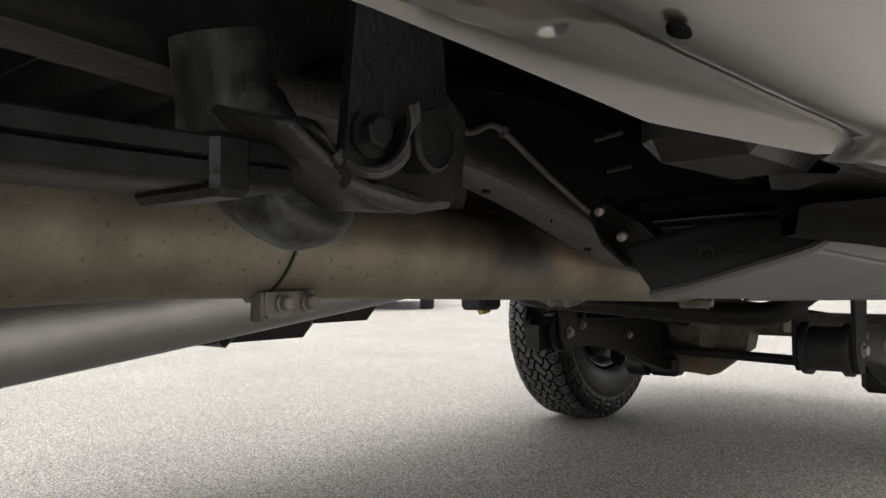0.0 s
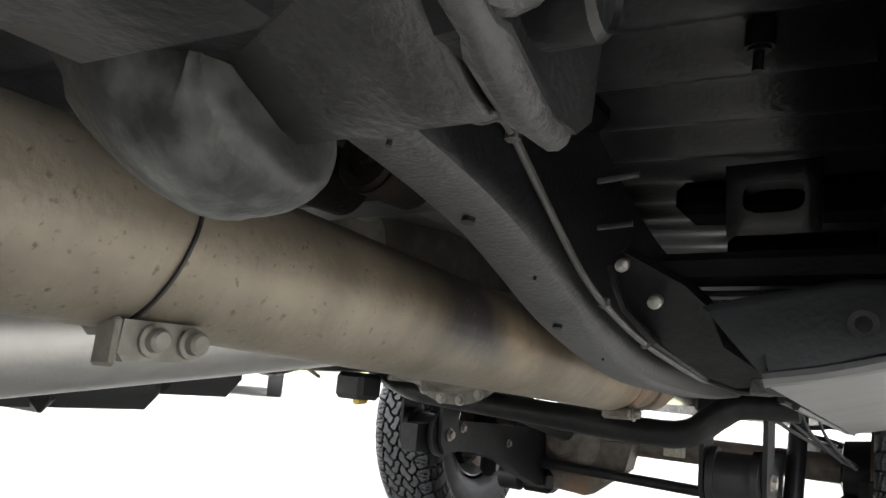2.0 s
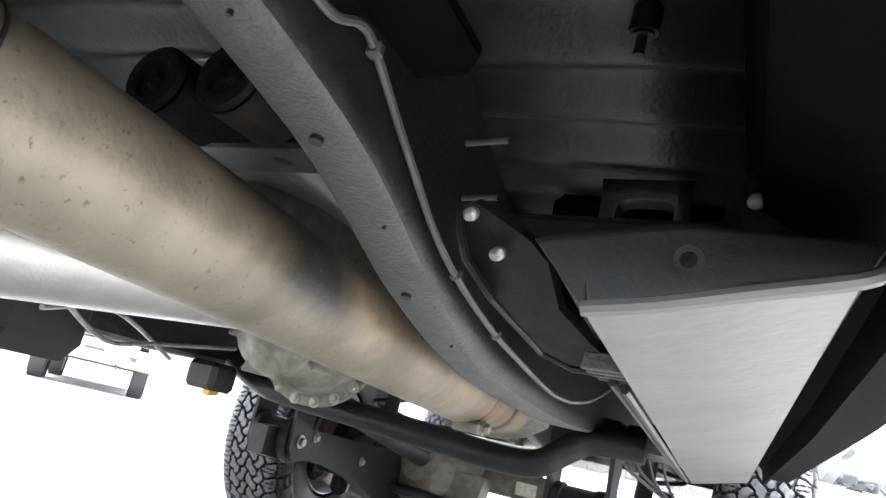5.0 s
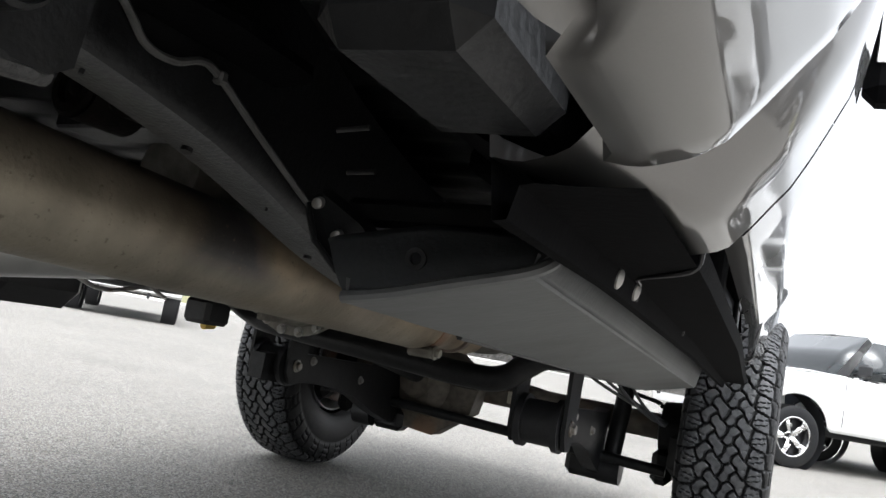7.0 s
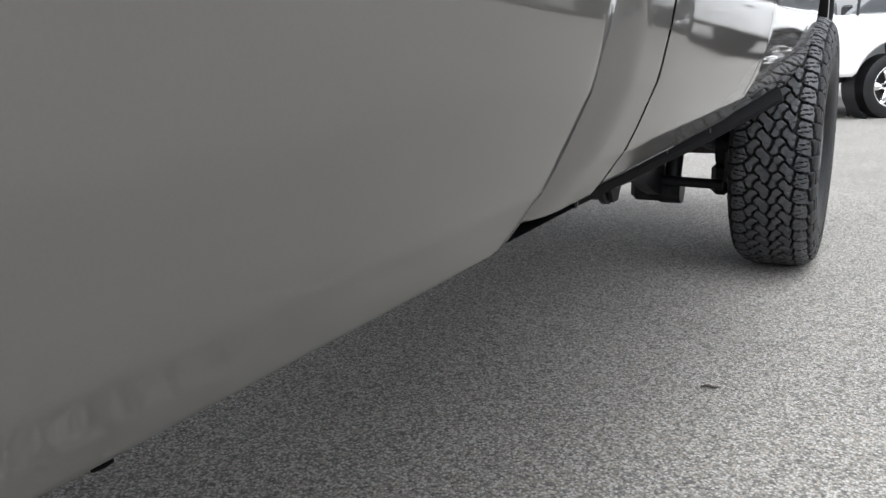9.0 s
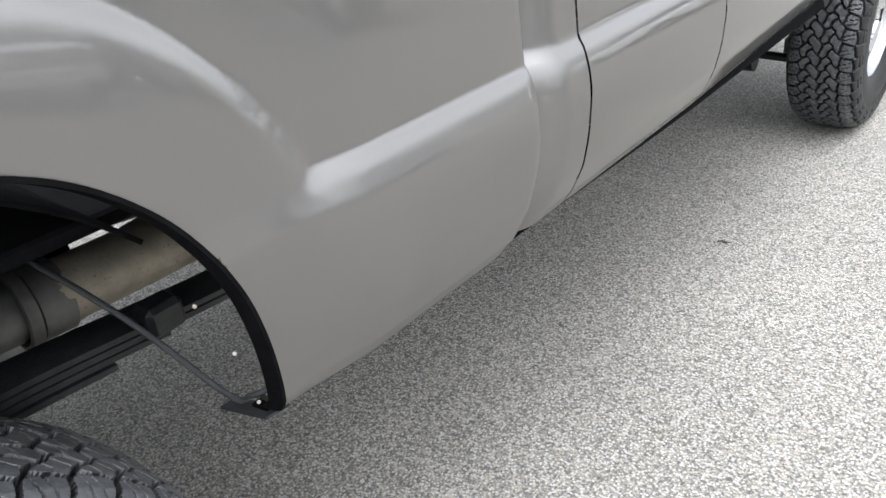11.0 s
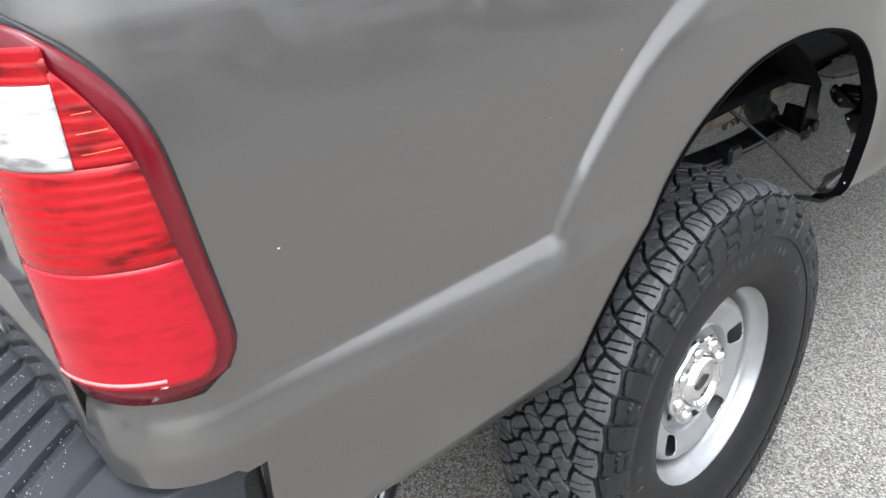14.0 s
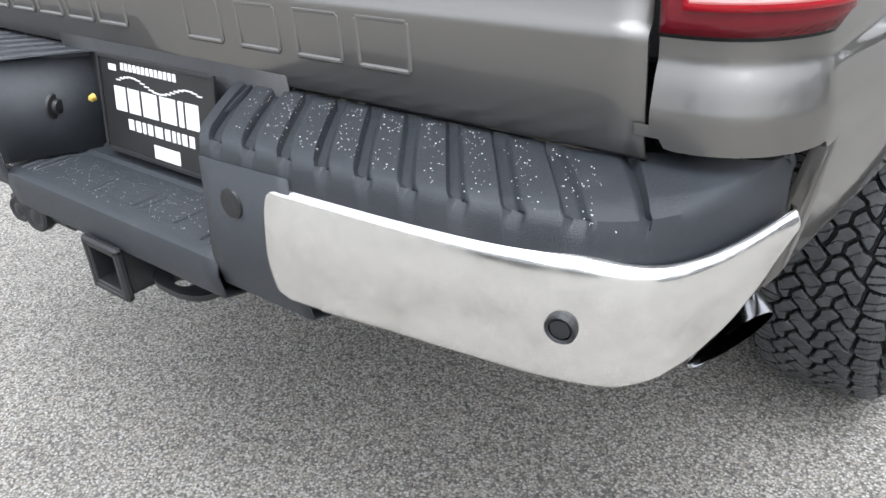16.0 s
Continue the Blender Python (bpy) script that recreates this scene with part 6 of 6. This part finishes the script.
            row.append((sign * (x + nx * (belly * 0.5 - inn)), yb + ny * (belly * 0.8 - 0.004 - inn), z))
        rows_.append(row)
    last = rows_[-1]
    rows_.append([(p[0] - sign * 0.004, p[1] + 0.010, p[2]) for p in last])
    ch.grid(rows_)
    part("chrome_cover", ch, CHROMEDUST, bumper, "chrome bumper face with road dust", sharp=45, thick=0.003)
    sn = Shape()
    sn.lathe([(-0.01, 0.0160), (0.003, 0.0160), (0.005, 0.0145), (0.003, 0.0115)], (sign * 0.806, rear_line(0.806) - 0.0165, 0.760), (0.16, -1, -0.05), 28)
    part("sensor_ring", sn, BLACKPL, bumper)
    sn = Shape()
    sn.lathe([(0.0, 0.0112), (0.003, 0.0098), (0.004, 0.0001)], (sign * 0.806, rear_line(0.806) - 0.0165, 0.760), (0.16, -1, -0.05), 24)
    part("parking_sensor", sn, BLACKPL, bumper, "round black parking sensor")
# black blocks added for the shade in the open gaps at the bumper ends
gap = Shape()
gap.box((0.893, -0.970, 0.785), (0.030, 0.044, 0.170), 0.010)
gap.cut().box((-0.893, -0.970, 0.785), (0.030, 0.044, 0.170), 0.010)
parts("bumper_gap_block", gap, BLACKPL, bumper, "black block standing for the shaded gap between bumper and bed")
cs = Shape()
# lower middle step with its recess for the plate
cs.grid([[(x, y, z) for x in np.linspace(-0.297, 0.297, 20)] for y, z in ((-1.075, 0.715), (-1.10, 0.706), (-1.105, 0.700), (-1.125, 0.700), (-1.13, 0.694), (-1.235, 0.692), (-1.245, 0.685), (-1.25, 0.665), (-1.245, 0.63), (-1.20, 0.62))])
part("centre_step", cs, PAD, bumper, "grey plastic lower step", sharp=40, thick=0.004)
rl = Shape()
for x0, x1 in ((-0.16, -0.07), (-0.05, 0.05), (0.07, 0.16)):
    rl.cut()
    for y in (-1.165, -1.215):
        rl.box(((x0 + x1) / 2, y, 0.6945), (x1 - x0, 0.004, 0.003), 0.001)
    for x in (x0, x1):
        rl.box((x, -1.19, 0.6945), (0.004, 0.05, 0.003), 0.001)
for x in (0.235, 0.255, 0.275, -0.235, -0.255, -0.275):
    rl.cut().box((x, -1.18, 0.694), (0.008, 0.10, 0.006), 0.002)
parts("step_relief", rl, PAD, bumper)
bk = Shape()
bk.grid([[(x, -1.085, z) for x in np.linspace(-0.30, 0.30, 6)] for z in (0.70, 0.80, 0.90)])
part("plate_recess", bk, BLACKPL, bumper, thick=0.004)
plate_ = Shape()
pm = Matrix.Translation((-0.005, -1.108, 0.797)) @ Euler((radians(82), 0, 0)).to_matrix().to_4x4()
plate_.plate([(-0.155, -0.078), (0.155, -0.078), (0.155, 0.078), (-0.155, 0.078)], 0.003, pm)
plate_ob = part("dealer_plate", plate_, PLATEB, bumper, "black dealer plate with white printing")
frame_ = Shape()
for (x, y), (w_, h_) in (((0, 0.079), (0.32, 0.007)), ((0, -0.079), (0.32, 0.007)), ((-0.157, 0), (0.007, 0.16)), ((0.157, 0), (0.007, 0.16))):
    frame_.box(pm @ Vector((x, y, 0.002)), (w_, 0.006, h_), 0.001, Matrix.Rotation(radians(-8), 4, "X"))
part("plate_frame", frame_, BLACKPL, plate_ob)
pr = Shape()


def mark(x, y, w_, h_, lift=0.0022):
    pr.plate([(x - w_ / 2, y - h_ / 2), (x + w_ / 2, y - h_ / 2), (x + w_ / 2, y + h_ / 2), (x - w_ / 2, y + h_ / 2)], 0.001, pm @ Matrix.Translation((0, 0, lift)))


x = -0.118
for w_ in (0.036, 0.036, 0.046, 0.046, 0.014, 0.036):
    mark(x + w_ / 2, 0.012, w_ * 0.9, 0.040)
    x += w_ + 0.004
x = -0.085
for w_ in (0.018, 0.016, 0.010, 0.016, 0.024, 0.016, 0.010, 0.008, 0.015, 0.015):
    mark(x + w_ / 2, -0.028, w_ * 0.85, 0.018)
    x += w_ + 0.004
for k in range(13):
    mark(-0.085 + k * 0.012, 0.066, 0.008, 0.012)
for k in range(20):
    a = k / 19
    mark(-0.10 + 0.22 * a, 0.043 + 0.008 * math.sin(a * 9), 0.013, 0.002)
mark(0.02, -0.062, 0.07, 0.022)
mark(-0.115, 0.062, 0.022, 0.010)
tagged(part("plate_printing", pr, PLATEW, plate_ob, "white bars of printing"), "white bars of printing on the black plate", kind="stuff")
lb = Shape()
lb.lathe([(0, 0.007), (0.008, 0.006), (0.012, 0.0001)], (-0.19, -1.11, 0.80), (0, -1, -0.2), 14)
part("plate_screw", lb, BRASS, bumper)
# dust specks on the pads
sk = Shape()
rng = random.Random(12)
for k in range(620):
    xr = rng.uniform(0.34, 0.87)
    y = rng.uniform(-1.225, -1.09)
    if channel(xr) > 0.0005:
        continue
    x = xr - 0.79 * (y + 1.235)
    r_ = rng.uniform(0.0002, 0.0007)
    sk.box((x, y, ZP + 0.0042 - 0.004 * (2 * ((y + 1.075) / -0.16) - 1) ** 2), (r_ * rng.uniform(1, 3), r_ * 1.2, 0.0008), 0.0001)
for k in range(260):
    x, y = rng.uniform(-0.28, 0.28), rng.uniform(-1.23, -1.135)
    r_ = rng.uniform(0.0003, 0.0007)
    sk.box((x, y, 0.6955), (r_ * 2, r_, 0.0008), 0.0001)
tagged(part("dust_specks", sk, PLATEW, bumper, "pale dust specks"), "pale dust specks on the step pads", kind="stuff")
# receiver hitch
ht = Shape()
for s_ in ((0.0, 0.035, 0.090, 0.010), (0.0, -0.035, 0.090, 0.010)):
    ht.box((s_[0] - 0.005, -1.19, 0.588 + s_[1]), (s_[2], 0.14, s_[3]), 0.002)
for x in (-0.045, 0.035):
    ht.box((x, -1.19, 0.588), (0.010, 0.14, 0.078), 0.002)
ht.box((-0.005, -1.255, 0.588 + 0.041), (0.104, 0.014, 0.014), 0.004)
ht.box((-0.005, -1.255, 0.588 - 0.041), (0.104, 0.014, 0.014), 0.004)
ht.box((-0.050, -1.255, 0.588), (0.014, 0.014, 0.09), 0.004)
ht.box((0.040, -1.255, 0.588), (0.014, 0.014, 0.09), 0.004)
ht.tube([(-0.62, -1.10, 0.60), (0.62, -1.10, 0.60)], 0.032, 4)
hitch = part("tow_hitch", ht, BLACKPL, truck, "black square receiver hitch")
cp = Shape()
rows_ = []
for g in np.linspace(0, 2 * math.pi, 41):
    ca, sa = math.cos(g), math.sin(g)
    # a rounded plate, squarer towards the bumper, with an oval opening
    ox = 0.118 + 0.074 * math.copysign(abs(ca) ** 0.75, ca)
    oy = -1.188 + (0.045 if sa > 0 else 0.042) * math.copysign(abs(sa) ** (0.45 if sa > 0 else 0.9), sa)
    ix, iy = 0.118 + 0.024 * ca, -1.200 + 0.015 * sa
    rows_.append([(ox, oy, 0.577), (ix, iy, 0.577), (ix, iy, 0.567), (ox, oy, 0.567), (ox, oy, 0.577)])
cp.grid(rows_)
part("chain_loop", cp, BLACKPL, hitch, "black steel loop plate with an oval opening")
tc = Shape()
tc.box((-0.215, -1.20, 0.612), (0.09, 0.05, 0.050), 0.012)
socket = part("trailer_socket", tc, BLACKPL, hitch, "black trailer wiring sockets with hinged round lids")
for x, r_ in ((-0.262, 0.030), (-0.322, 0.026)):
    lid = Shape()
    lid.lathe([(-0.05, r_ * 0.8), (-0.012, r_ * 0.9), (-0.010, r_), (0.004, r_), (0.008, r_ * 0.86), (0.006, r_ * 0.5), (0.009, r_ * 0.3), (0.009, 0.0001)], (x, -1.235, 0.606), (0.15, -1, 0.05), 24)
    lid.box((x, -1.236, 0.606 + r_), (0.020, 0.016, 0.010), 0.003)
    part("socket_lid", lid, BLACKPL, socket)
dr = Shape()
dr.box((0.60, -1.02, 0.63), (0.05, 0.05, 0.05), 0.008)
part("bumper_bracket", dr, BLACKPL, truck)

# ---------------------------------------------------------------- parked vehicles round the lot
def simple_wheel(parent, x, y, r, sign, rim):
    w = new("wheel", None)
    w.parent = parent
    t = Shape()
    t.lathe([(-0.11, r * 0.62), (-0.12, r * 0.85), (-0.10, r * 0.97), (0.10, r * 0.97), (0.12, r * 0.85), (0.11, r * 0.62)], (x, y, r * 0.97), (1, 0, 0), 40)
    part("tyre", t, RUBBER, w)
    m = Shape()
    m.lathe([(0.02, 0.0001), (0.05, r * 0.16), (0.05, r * 0.2)], (x, y, r * 0.97), (sign, 0, 0), 30)
    m.lathe([(0.03, r * 0.56), (0.10, r * 0.60), (0.108, r * 0.64)], (x, y, r * 0.97), (sign, 0, 0), 30)
    for k in range(5):
        a = 2 * math.pi * k / 5
        d = Vector((0, math.cos(a), math.sin(a)))
        e = Vector((0, -math.sin(a), math.cos(a)))
        c = Vector((x + sign * 0.06, y, r * 0.97))
        m.add([c + d * r * 0.1 + e * 0.03, c + d * r * 0.1 - e * 0.03, c + d * r * 0.6 - e * 0.05, c + d * r * 0.6 + e * 0.05], [(0, 1, 2, 3)])
    part("rim", m, rim, w, thick=0.01)
    bk_ = Shape()
    bk_.lathe([(0.0, 0.0001), (0.0, r * 0.6)], (x, y, r * 0.97), (sign, 0, 0), 24)
    part("hub", bk_, BLACKPL, w)


def parked_pickup(label, paint, dark_nose=False):
    """A full-size pickup, facing +y, its front wheels at y = 3.6."""
    t = thing("parked_pickup", label, "pickup truck", "parked vehicles")
    b = Shape()
    stations = [(-1.25, 0.90, 1.30), (-1.2, 0.96, 1.38), (1.0, 0.98, 1.38), (1.02, 0.98, 1.20), (3.0, 0.98, 1.25), (4.1, 0.98, 1.18), (4.42, 0.94, 1.12), (4.5, 0.86, 1.0)]
    for sign in (1, -1):
        rows_ = []
        for y in np.linspace(-1.25, 4.5, 116):
            zb = 0.52
            for yc in (0.0, 3.6):
                d = abs(y - yc)
                if d < 0.52:
                    zb = max(zb, 0.42 + math.sqrt(0.52 ** 2 - d * d) * 0.98)
            ys = [s_[0] for s_ in stations]
            w_ = float(np.interp(y, ys, [s_[1] for s_ in stations]))
            zt = float(np.interp(y, ys, [s_[2] for s_ in stations]))
            row = []
            for v in np.linspace(0, 1, 12):
                z = zb + (zt - zb) * v
                bulge = 0.03 * math.sin(math.pi * np.clip((z - 0.5) / 0.85, 0, 1))
                row.append((sign * (w_ - 0.03 + bulge), y, z))
            rows_.append(row)
        b.grid(rows_)
    top = [(-1.2, 1.10, 0.9), (0.95, 1.10, 0.9)]
    b.grid([[(x, y, z) for x in np.linspace(-w_, w_, 7)] for y, z, w_ in top])
    b.grid([[(x, y, z + 0.04 * (1 - (x / 0.98) ** 2)) for x in np.linspace(-w_, w_, 11)] for y, z, w_ in ((2.9, 1.25, 0.95), (3.4, 1.24, 0.95), (4.1, 1.18, 0.95), (4.42, 1.10, 0.91), (4.5, 0.98, 0.83))])
    b.grid([[(x, -1.25, z) for x in np.linspace(-0.9, 0.9, 5)] for z in (0.7, 1.3)])
    part("body", b, paint, t, thick=0.01, sharp=40)
    r_ = Shape()
    secs = [(1.02, 0.93, 1.22, 0.74, 1.82), (1.15, 0.94, 1.22, 0.76, 1.88), (2.1, 0.94, 1.22, 0.76, 1.90), (2.35, 0.94, 1.22, 0.74, 1.85), (3.0, 0.93, 1.24, 0.90, 1.27)]
    rows_ = [[(-w0, y, z0), (-w1, y, z1 - 0.06), (-w1 + 0.1, y, z1), (0, y, z1 + 0.02), (w1 - 0.1, y, z1), (w1, y, z1 - 0.06), (w0, y, z0)] for y, w0, z0, w1, z1 in secs]
    r_.grid(rows_[:4])
    part("roof", r_, paint, t, thick=0.02)
    w_ = Shape()
    w_.grid([[(x, 2.36 + 0.03 * (1 - abs(x)), 1.84) for x in np.linspace(-0.70, 0.70, 7)], [(x, 3.0 + 0.05 * (1 - abs(x)), 1.26) for x in np.linspace(-0.88, 0.88, 7)]])
    part("windscreen", w_, GLASS, t, thick=0.006)
    for sign in (1, -1):
        for y0, y1, y2, y3 in ((1.2, 1.75, 1.24, 1.75), (1.82, 2.85, 1.82, 2.38)):
            w_ = Shape()
            w_.grid([[(sign * 0.945, y0, 1.27), (sign * 0.945, y1, 1.27)], [(sign * 0.80, y2, 1.78), (sign * 0.80, y3, 1.78)]])
            part("side_window", w_, GLASS, t, thick=0.006)
        h_ = Shape()
        h_.box((sign * 0.76, 4.44, 0.98), (0.30, 0.12, 0.17), 0.03, Matrix.Rotation(radians(-12 * sign), 4, "Z"))
        part("headlight", h_, CLEAR, t, "clear headlight")
        h_ = Shape()
        h_.box((sign * 0.80, 4.425, 0.96), (0.10, 0.10, 0.10), 0.02)
        part("headlight_bowl", h_, BRASS if not dark_nose else SILVERREF, t)
        mr_ = Shape()
        mr_.box((sign * 1.10, 2.75, 1.36), (0.20, 0.09, 0.16), 0.03)
        mr_.tube([(sign * 0.93, 2.76, 1.30), (sign * 1.05, 2.76, 1.33)], 0.02, 8)
        part("door_mirror", mr_, BLACKPL, t)
        sm = Shape()
        for y in (1.14, 1.78, 2.9):
            sm.box((sign * 0.982, y, 0.93), (0.004, 0.008, 0.66), 0.001)
        sm.box((sign * 0.985, 1.95, 1.08), (0.03, 0.16, 0.03), 0.008)
        part("door_seam", sm, BLACKPL, t)
        for yc in (0.0, 3.6):
            simple_wheel(t, sign * 0.86, yc, 0.40, sign, CHROME)
            wl_ = Shape()
            wl_.lathe([(-0.12, 0.50), (0.12, 0.50)], (sign * 0.82, yc, 0.42), (1, 0, 0), 36)
            part("wheel_well", wl_, BLACKPL, t)
    gr = Shape()
    gr.box((0, 4.49, 0.98), (1.12, 0.06, 0.26), 0.03)
    part("grille", gr, BLACKPL, t)
    gr = Shape()
    gr.box((0, 4.525, 0.98), (1.16, 0.03, 0.03), 0.01)
    gr.box((0, 4.525, 0.98), (0.04, 0.03, 0.28), 0.01)
    for z in (0.84, 1.12):
        gr.box((0, 4.51, z), (1.18, 0.05, 0.035), 0.012)
    for z in (0.885, 0.93, 1.03, 1.075):
        gr.box((0, 4.52, z), (1.08, 0.02, 0.012), 0.004)
    part("grille_bar", gr, CHROME if not dark_nose else SILVERPAINT, t)
    fb_ = Shape()
    fb_.grid([[(x, 4.56 - 0.10 * (x / 0.98) ** 4 + o, z) for x in np.linspace(-0.98, 0.98, 21)] for z, o in ((0.80, -0.05), (0.78, 0.0), (0.62, 0.02), (0.52, 0.0), (0.48, -0.06))])
    part("front_bumper", fb_, paint if not dark_nose else CHROME, t, thick=0.02)
    fb_ = Shape()
    fb_.box((0, 4.575, 0.66), (0.34, 0.02, 0.12), 0.01)
    part("air_intake", fb_, BLACKPL, t)
    for x in (-0.62, 0.62):
        fb_ = Shape()
        fb_.box((x, 4.56, 0.64), (0.18, 0.03, 0.09), 0.02)
        part("fog_light", fb_, BLACKPL, t)
    for x in (-0.42, 0.42):
        fb_ = Shape()
        fb_.box((x, 4.50, 0.45), (0.05, 0.12, 0.10), 0.015)
        part("tow_hook", fb_, BLACKPL, t)
    un = Shape()
    un.box((0, 1.6, 0.50), (1.5, 5.4, 0.12), 0.03)
    part("chassis", un, UNDER, t)
    rb_ = Shape()
    rb_.box((0, -1.32, 0.62), (1.9, 0.14, 0.2), 0.03)
    part("rear_bumper", rb_, CHROME, t)
    return t


def put(x, y, heading):
    """A pose with the front wheels' middle at x, y and the nose towards heading (degrees from +y, to the left)."""
    return Matrix.Translation((x, y, lot_z(x, y))) @ Matrix.Rotation(radians(heading), 4, "Z") @ Matrix.Translation((0, -3.6, 0))


white = parked_pickup("white full-size pickup parked across the lot", WHITE)
white.matrix_basis = put(0.50, 12.46, 130)
copy_thing(white, put(-10.25, 11.6, 223))
copy_thing(white, put(5.6, 12.6, 120))
copy_thing(white, put(8.0, 3.3, 90))
dark = parked_pickup("dark blue full-size pickup with a chrome nose, parked on asphalt", DARKPAINT, True)
dark.matrix_basis = put(7.8, 0.4, 89)
copy_thing(dark, put(-0.6, -7.6, 2))
silver = parked_pickup("silver full-size pickup parked on asphalt", SILVERPAINT, True)
silver.matrix_basis = put(2.4, -8.2, 0)
copy_thing(dark, put(8.0, 6.4, 92))
copy_thing(silver, put(7.9, -2.6, 90))
copy_thing(dark, put(1.2, 15.2, 105))

# feather flag on its pole
flag = thing("feather_flag", "red and white feather flag on a thin pole", "flag")
pole = Shape()
pole.tube(curve([(0.645, 12.0, -0.18), (0.665, 12.0, 1.1), (0.705, 12.0, 2.2), (0.735, 12.0, 2.85), (0.715, 12.0, 3.0), (0.60, 12.0, 3.03), (0.36, 12.0, 3.02)], 8), 0.018, 8)
part("pole", pole, BLACKPL, flag)
for z0, z1, m_ in ((1.45, 1.63, REDCLOTH), (1.63, 2.24, WHITECLOTH), (2.24, 2.95, REDCLOTH)):
    c_ = Shape()
    c_.grid([[(0.665 + 0.036 * (z - 1.1) + u * (0.10 + 0.05 * float(smooth(1.75, 1.5, z))), 12.0 + 0.03 * math.sin(9 * z + 3 * u), z) for u in np.linspace(-0.9, 0.1 + 0.5 * float(smooth(1.7, 1.5, z0)), 6)] for z in np.linspace(z0, z1, 10)])
    part("cloth", c_, m_, flag, thick=0.002)

# a bit of litter on the asphalt beside the sill
twig = Shape()
twig.tube(curve([(0.824, 2.336, 0.004), (0.836, 2.343, 0.007), (0.850, 2.344, 0.005), (0.865, 2.354, 0.004)], 4), [0.0016, 0.0022, 0.0026, 0.0026, 0.0028, 0.0028, 0.0030, 0.0030, 0.0026, 0.0022, 0.0018, 0.0014, 0.0010], 7)
twig.tube([(0.846, 2.3435, 0.006), (0.853, 2.338, 0.009), (0.858, 2.333, 0.006)], [0.0018, 0.0014, 0.0008], 6)
twig_ob = new("twig", twig.mesh("twig", mat("dead_twig", (0.035, 0.028, 0.022), 0.8, 0, vary=0.3, scale=90)))
tagged(twig_ob, "short dark forked twig lying on pale asphalt", "twig")

# grass verge and low far edge of the lot
v = Shape()
rows_ = []
for a in np.linspace(0, 2 * math.pi, 73):
    rows_.append([(r * math.cos(a), 5 + r * math.sin(a), z) for r, z in ((42.0, 0.0), (42.05, 0.13), (42.3, 0.14), (42.35, 0.10), (60, 0.4), (140, 1.4), (300, 2.5))])
v.grid([[row[i] for row in rows_] for i in range(3, 7)])
structure("grass_verge", v, GRASS, "dry grass verge round the parking lot", "grass")
v = Shape()
v.grid([[row[i] for row in rows_] for i in range(0, 4)])
structure("kerb", v, KERB, "pale concrete kerb round the parking lot", "kerb")
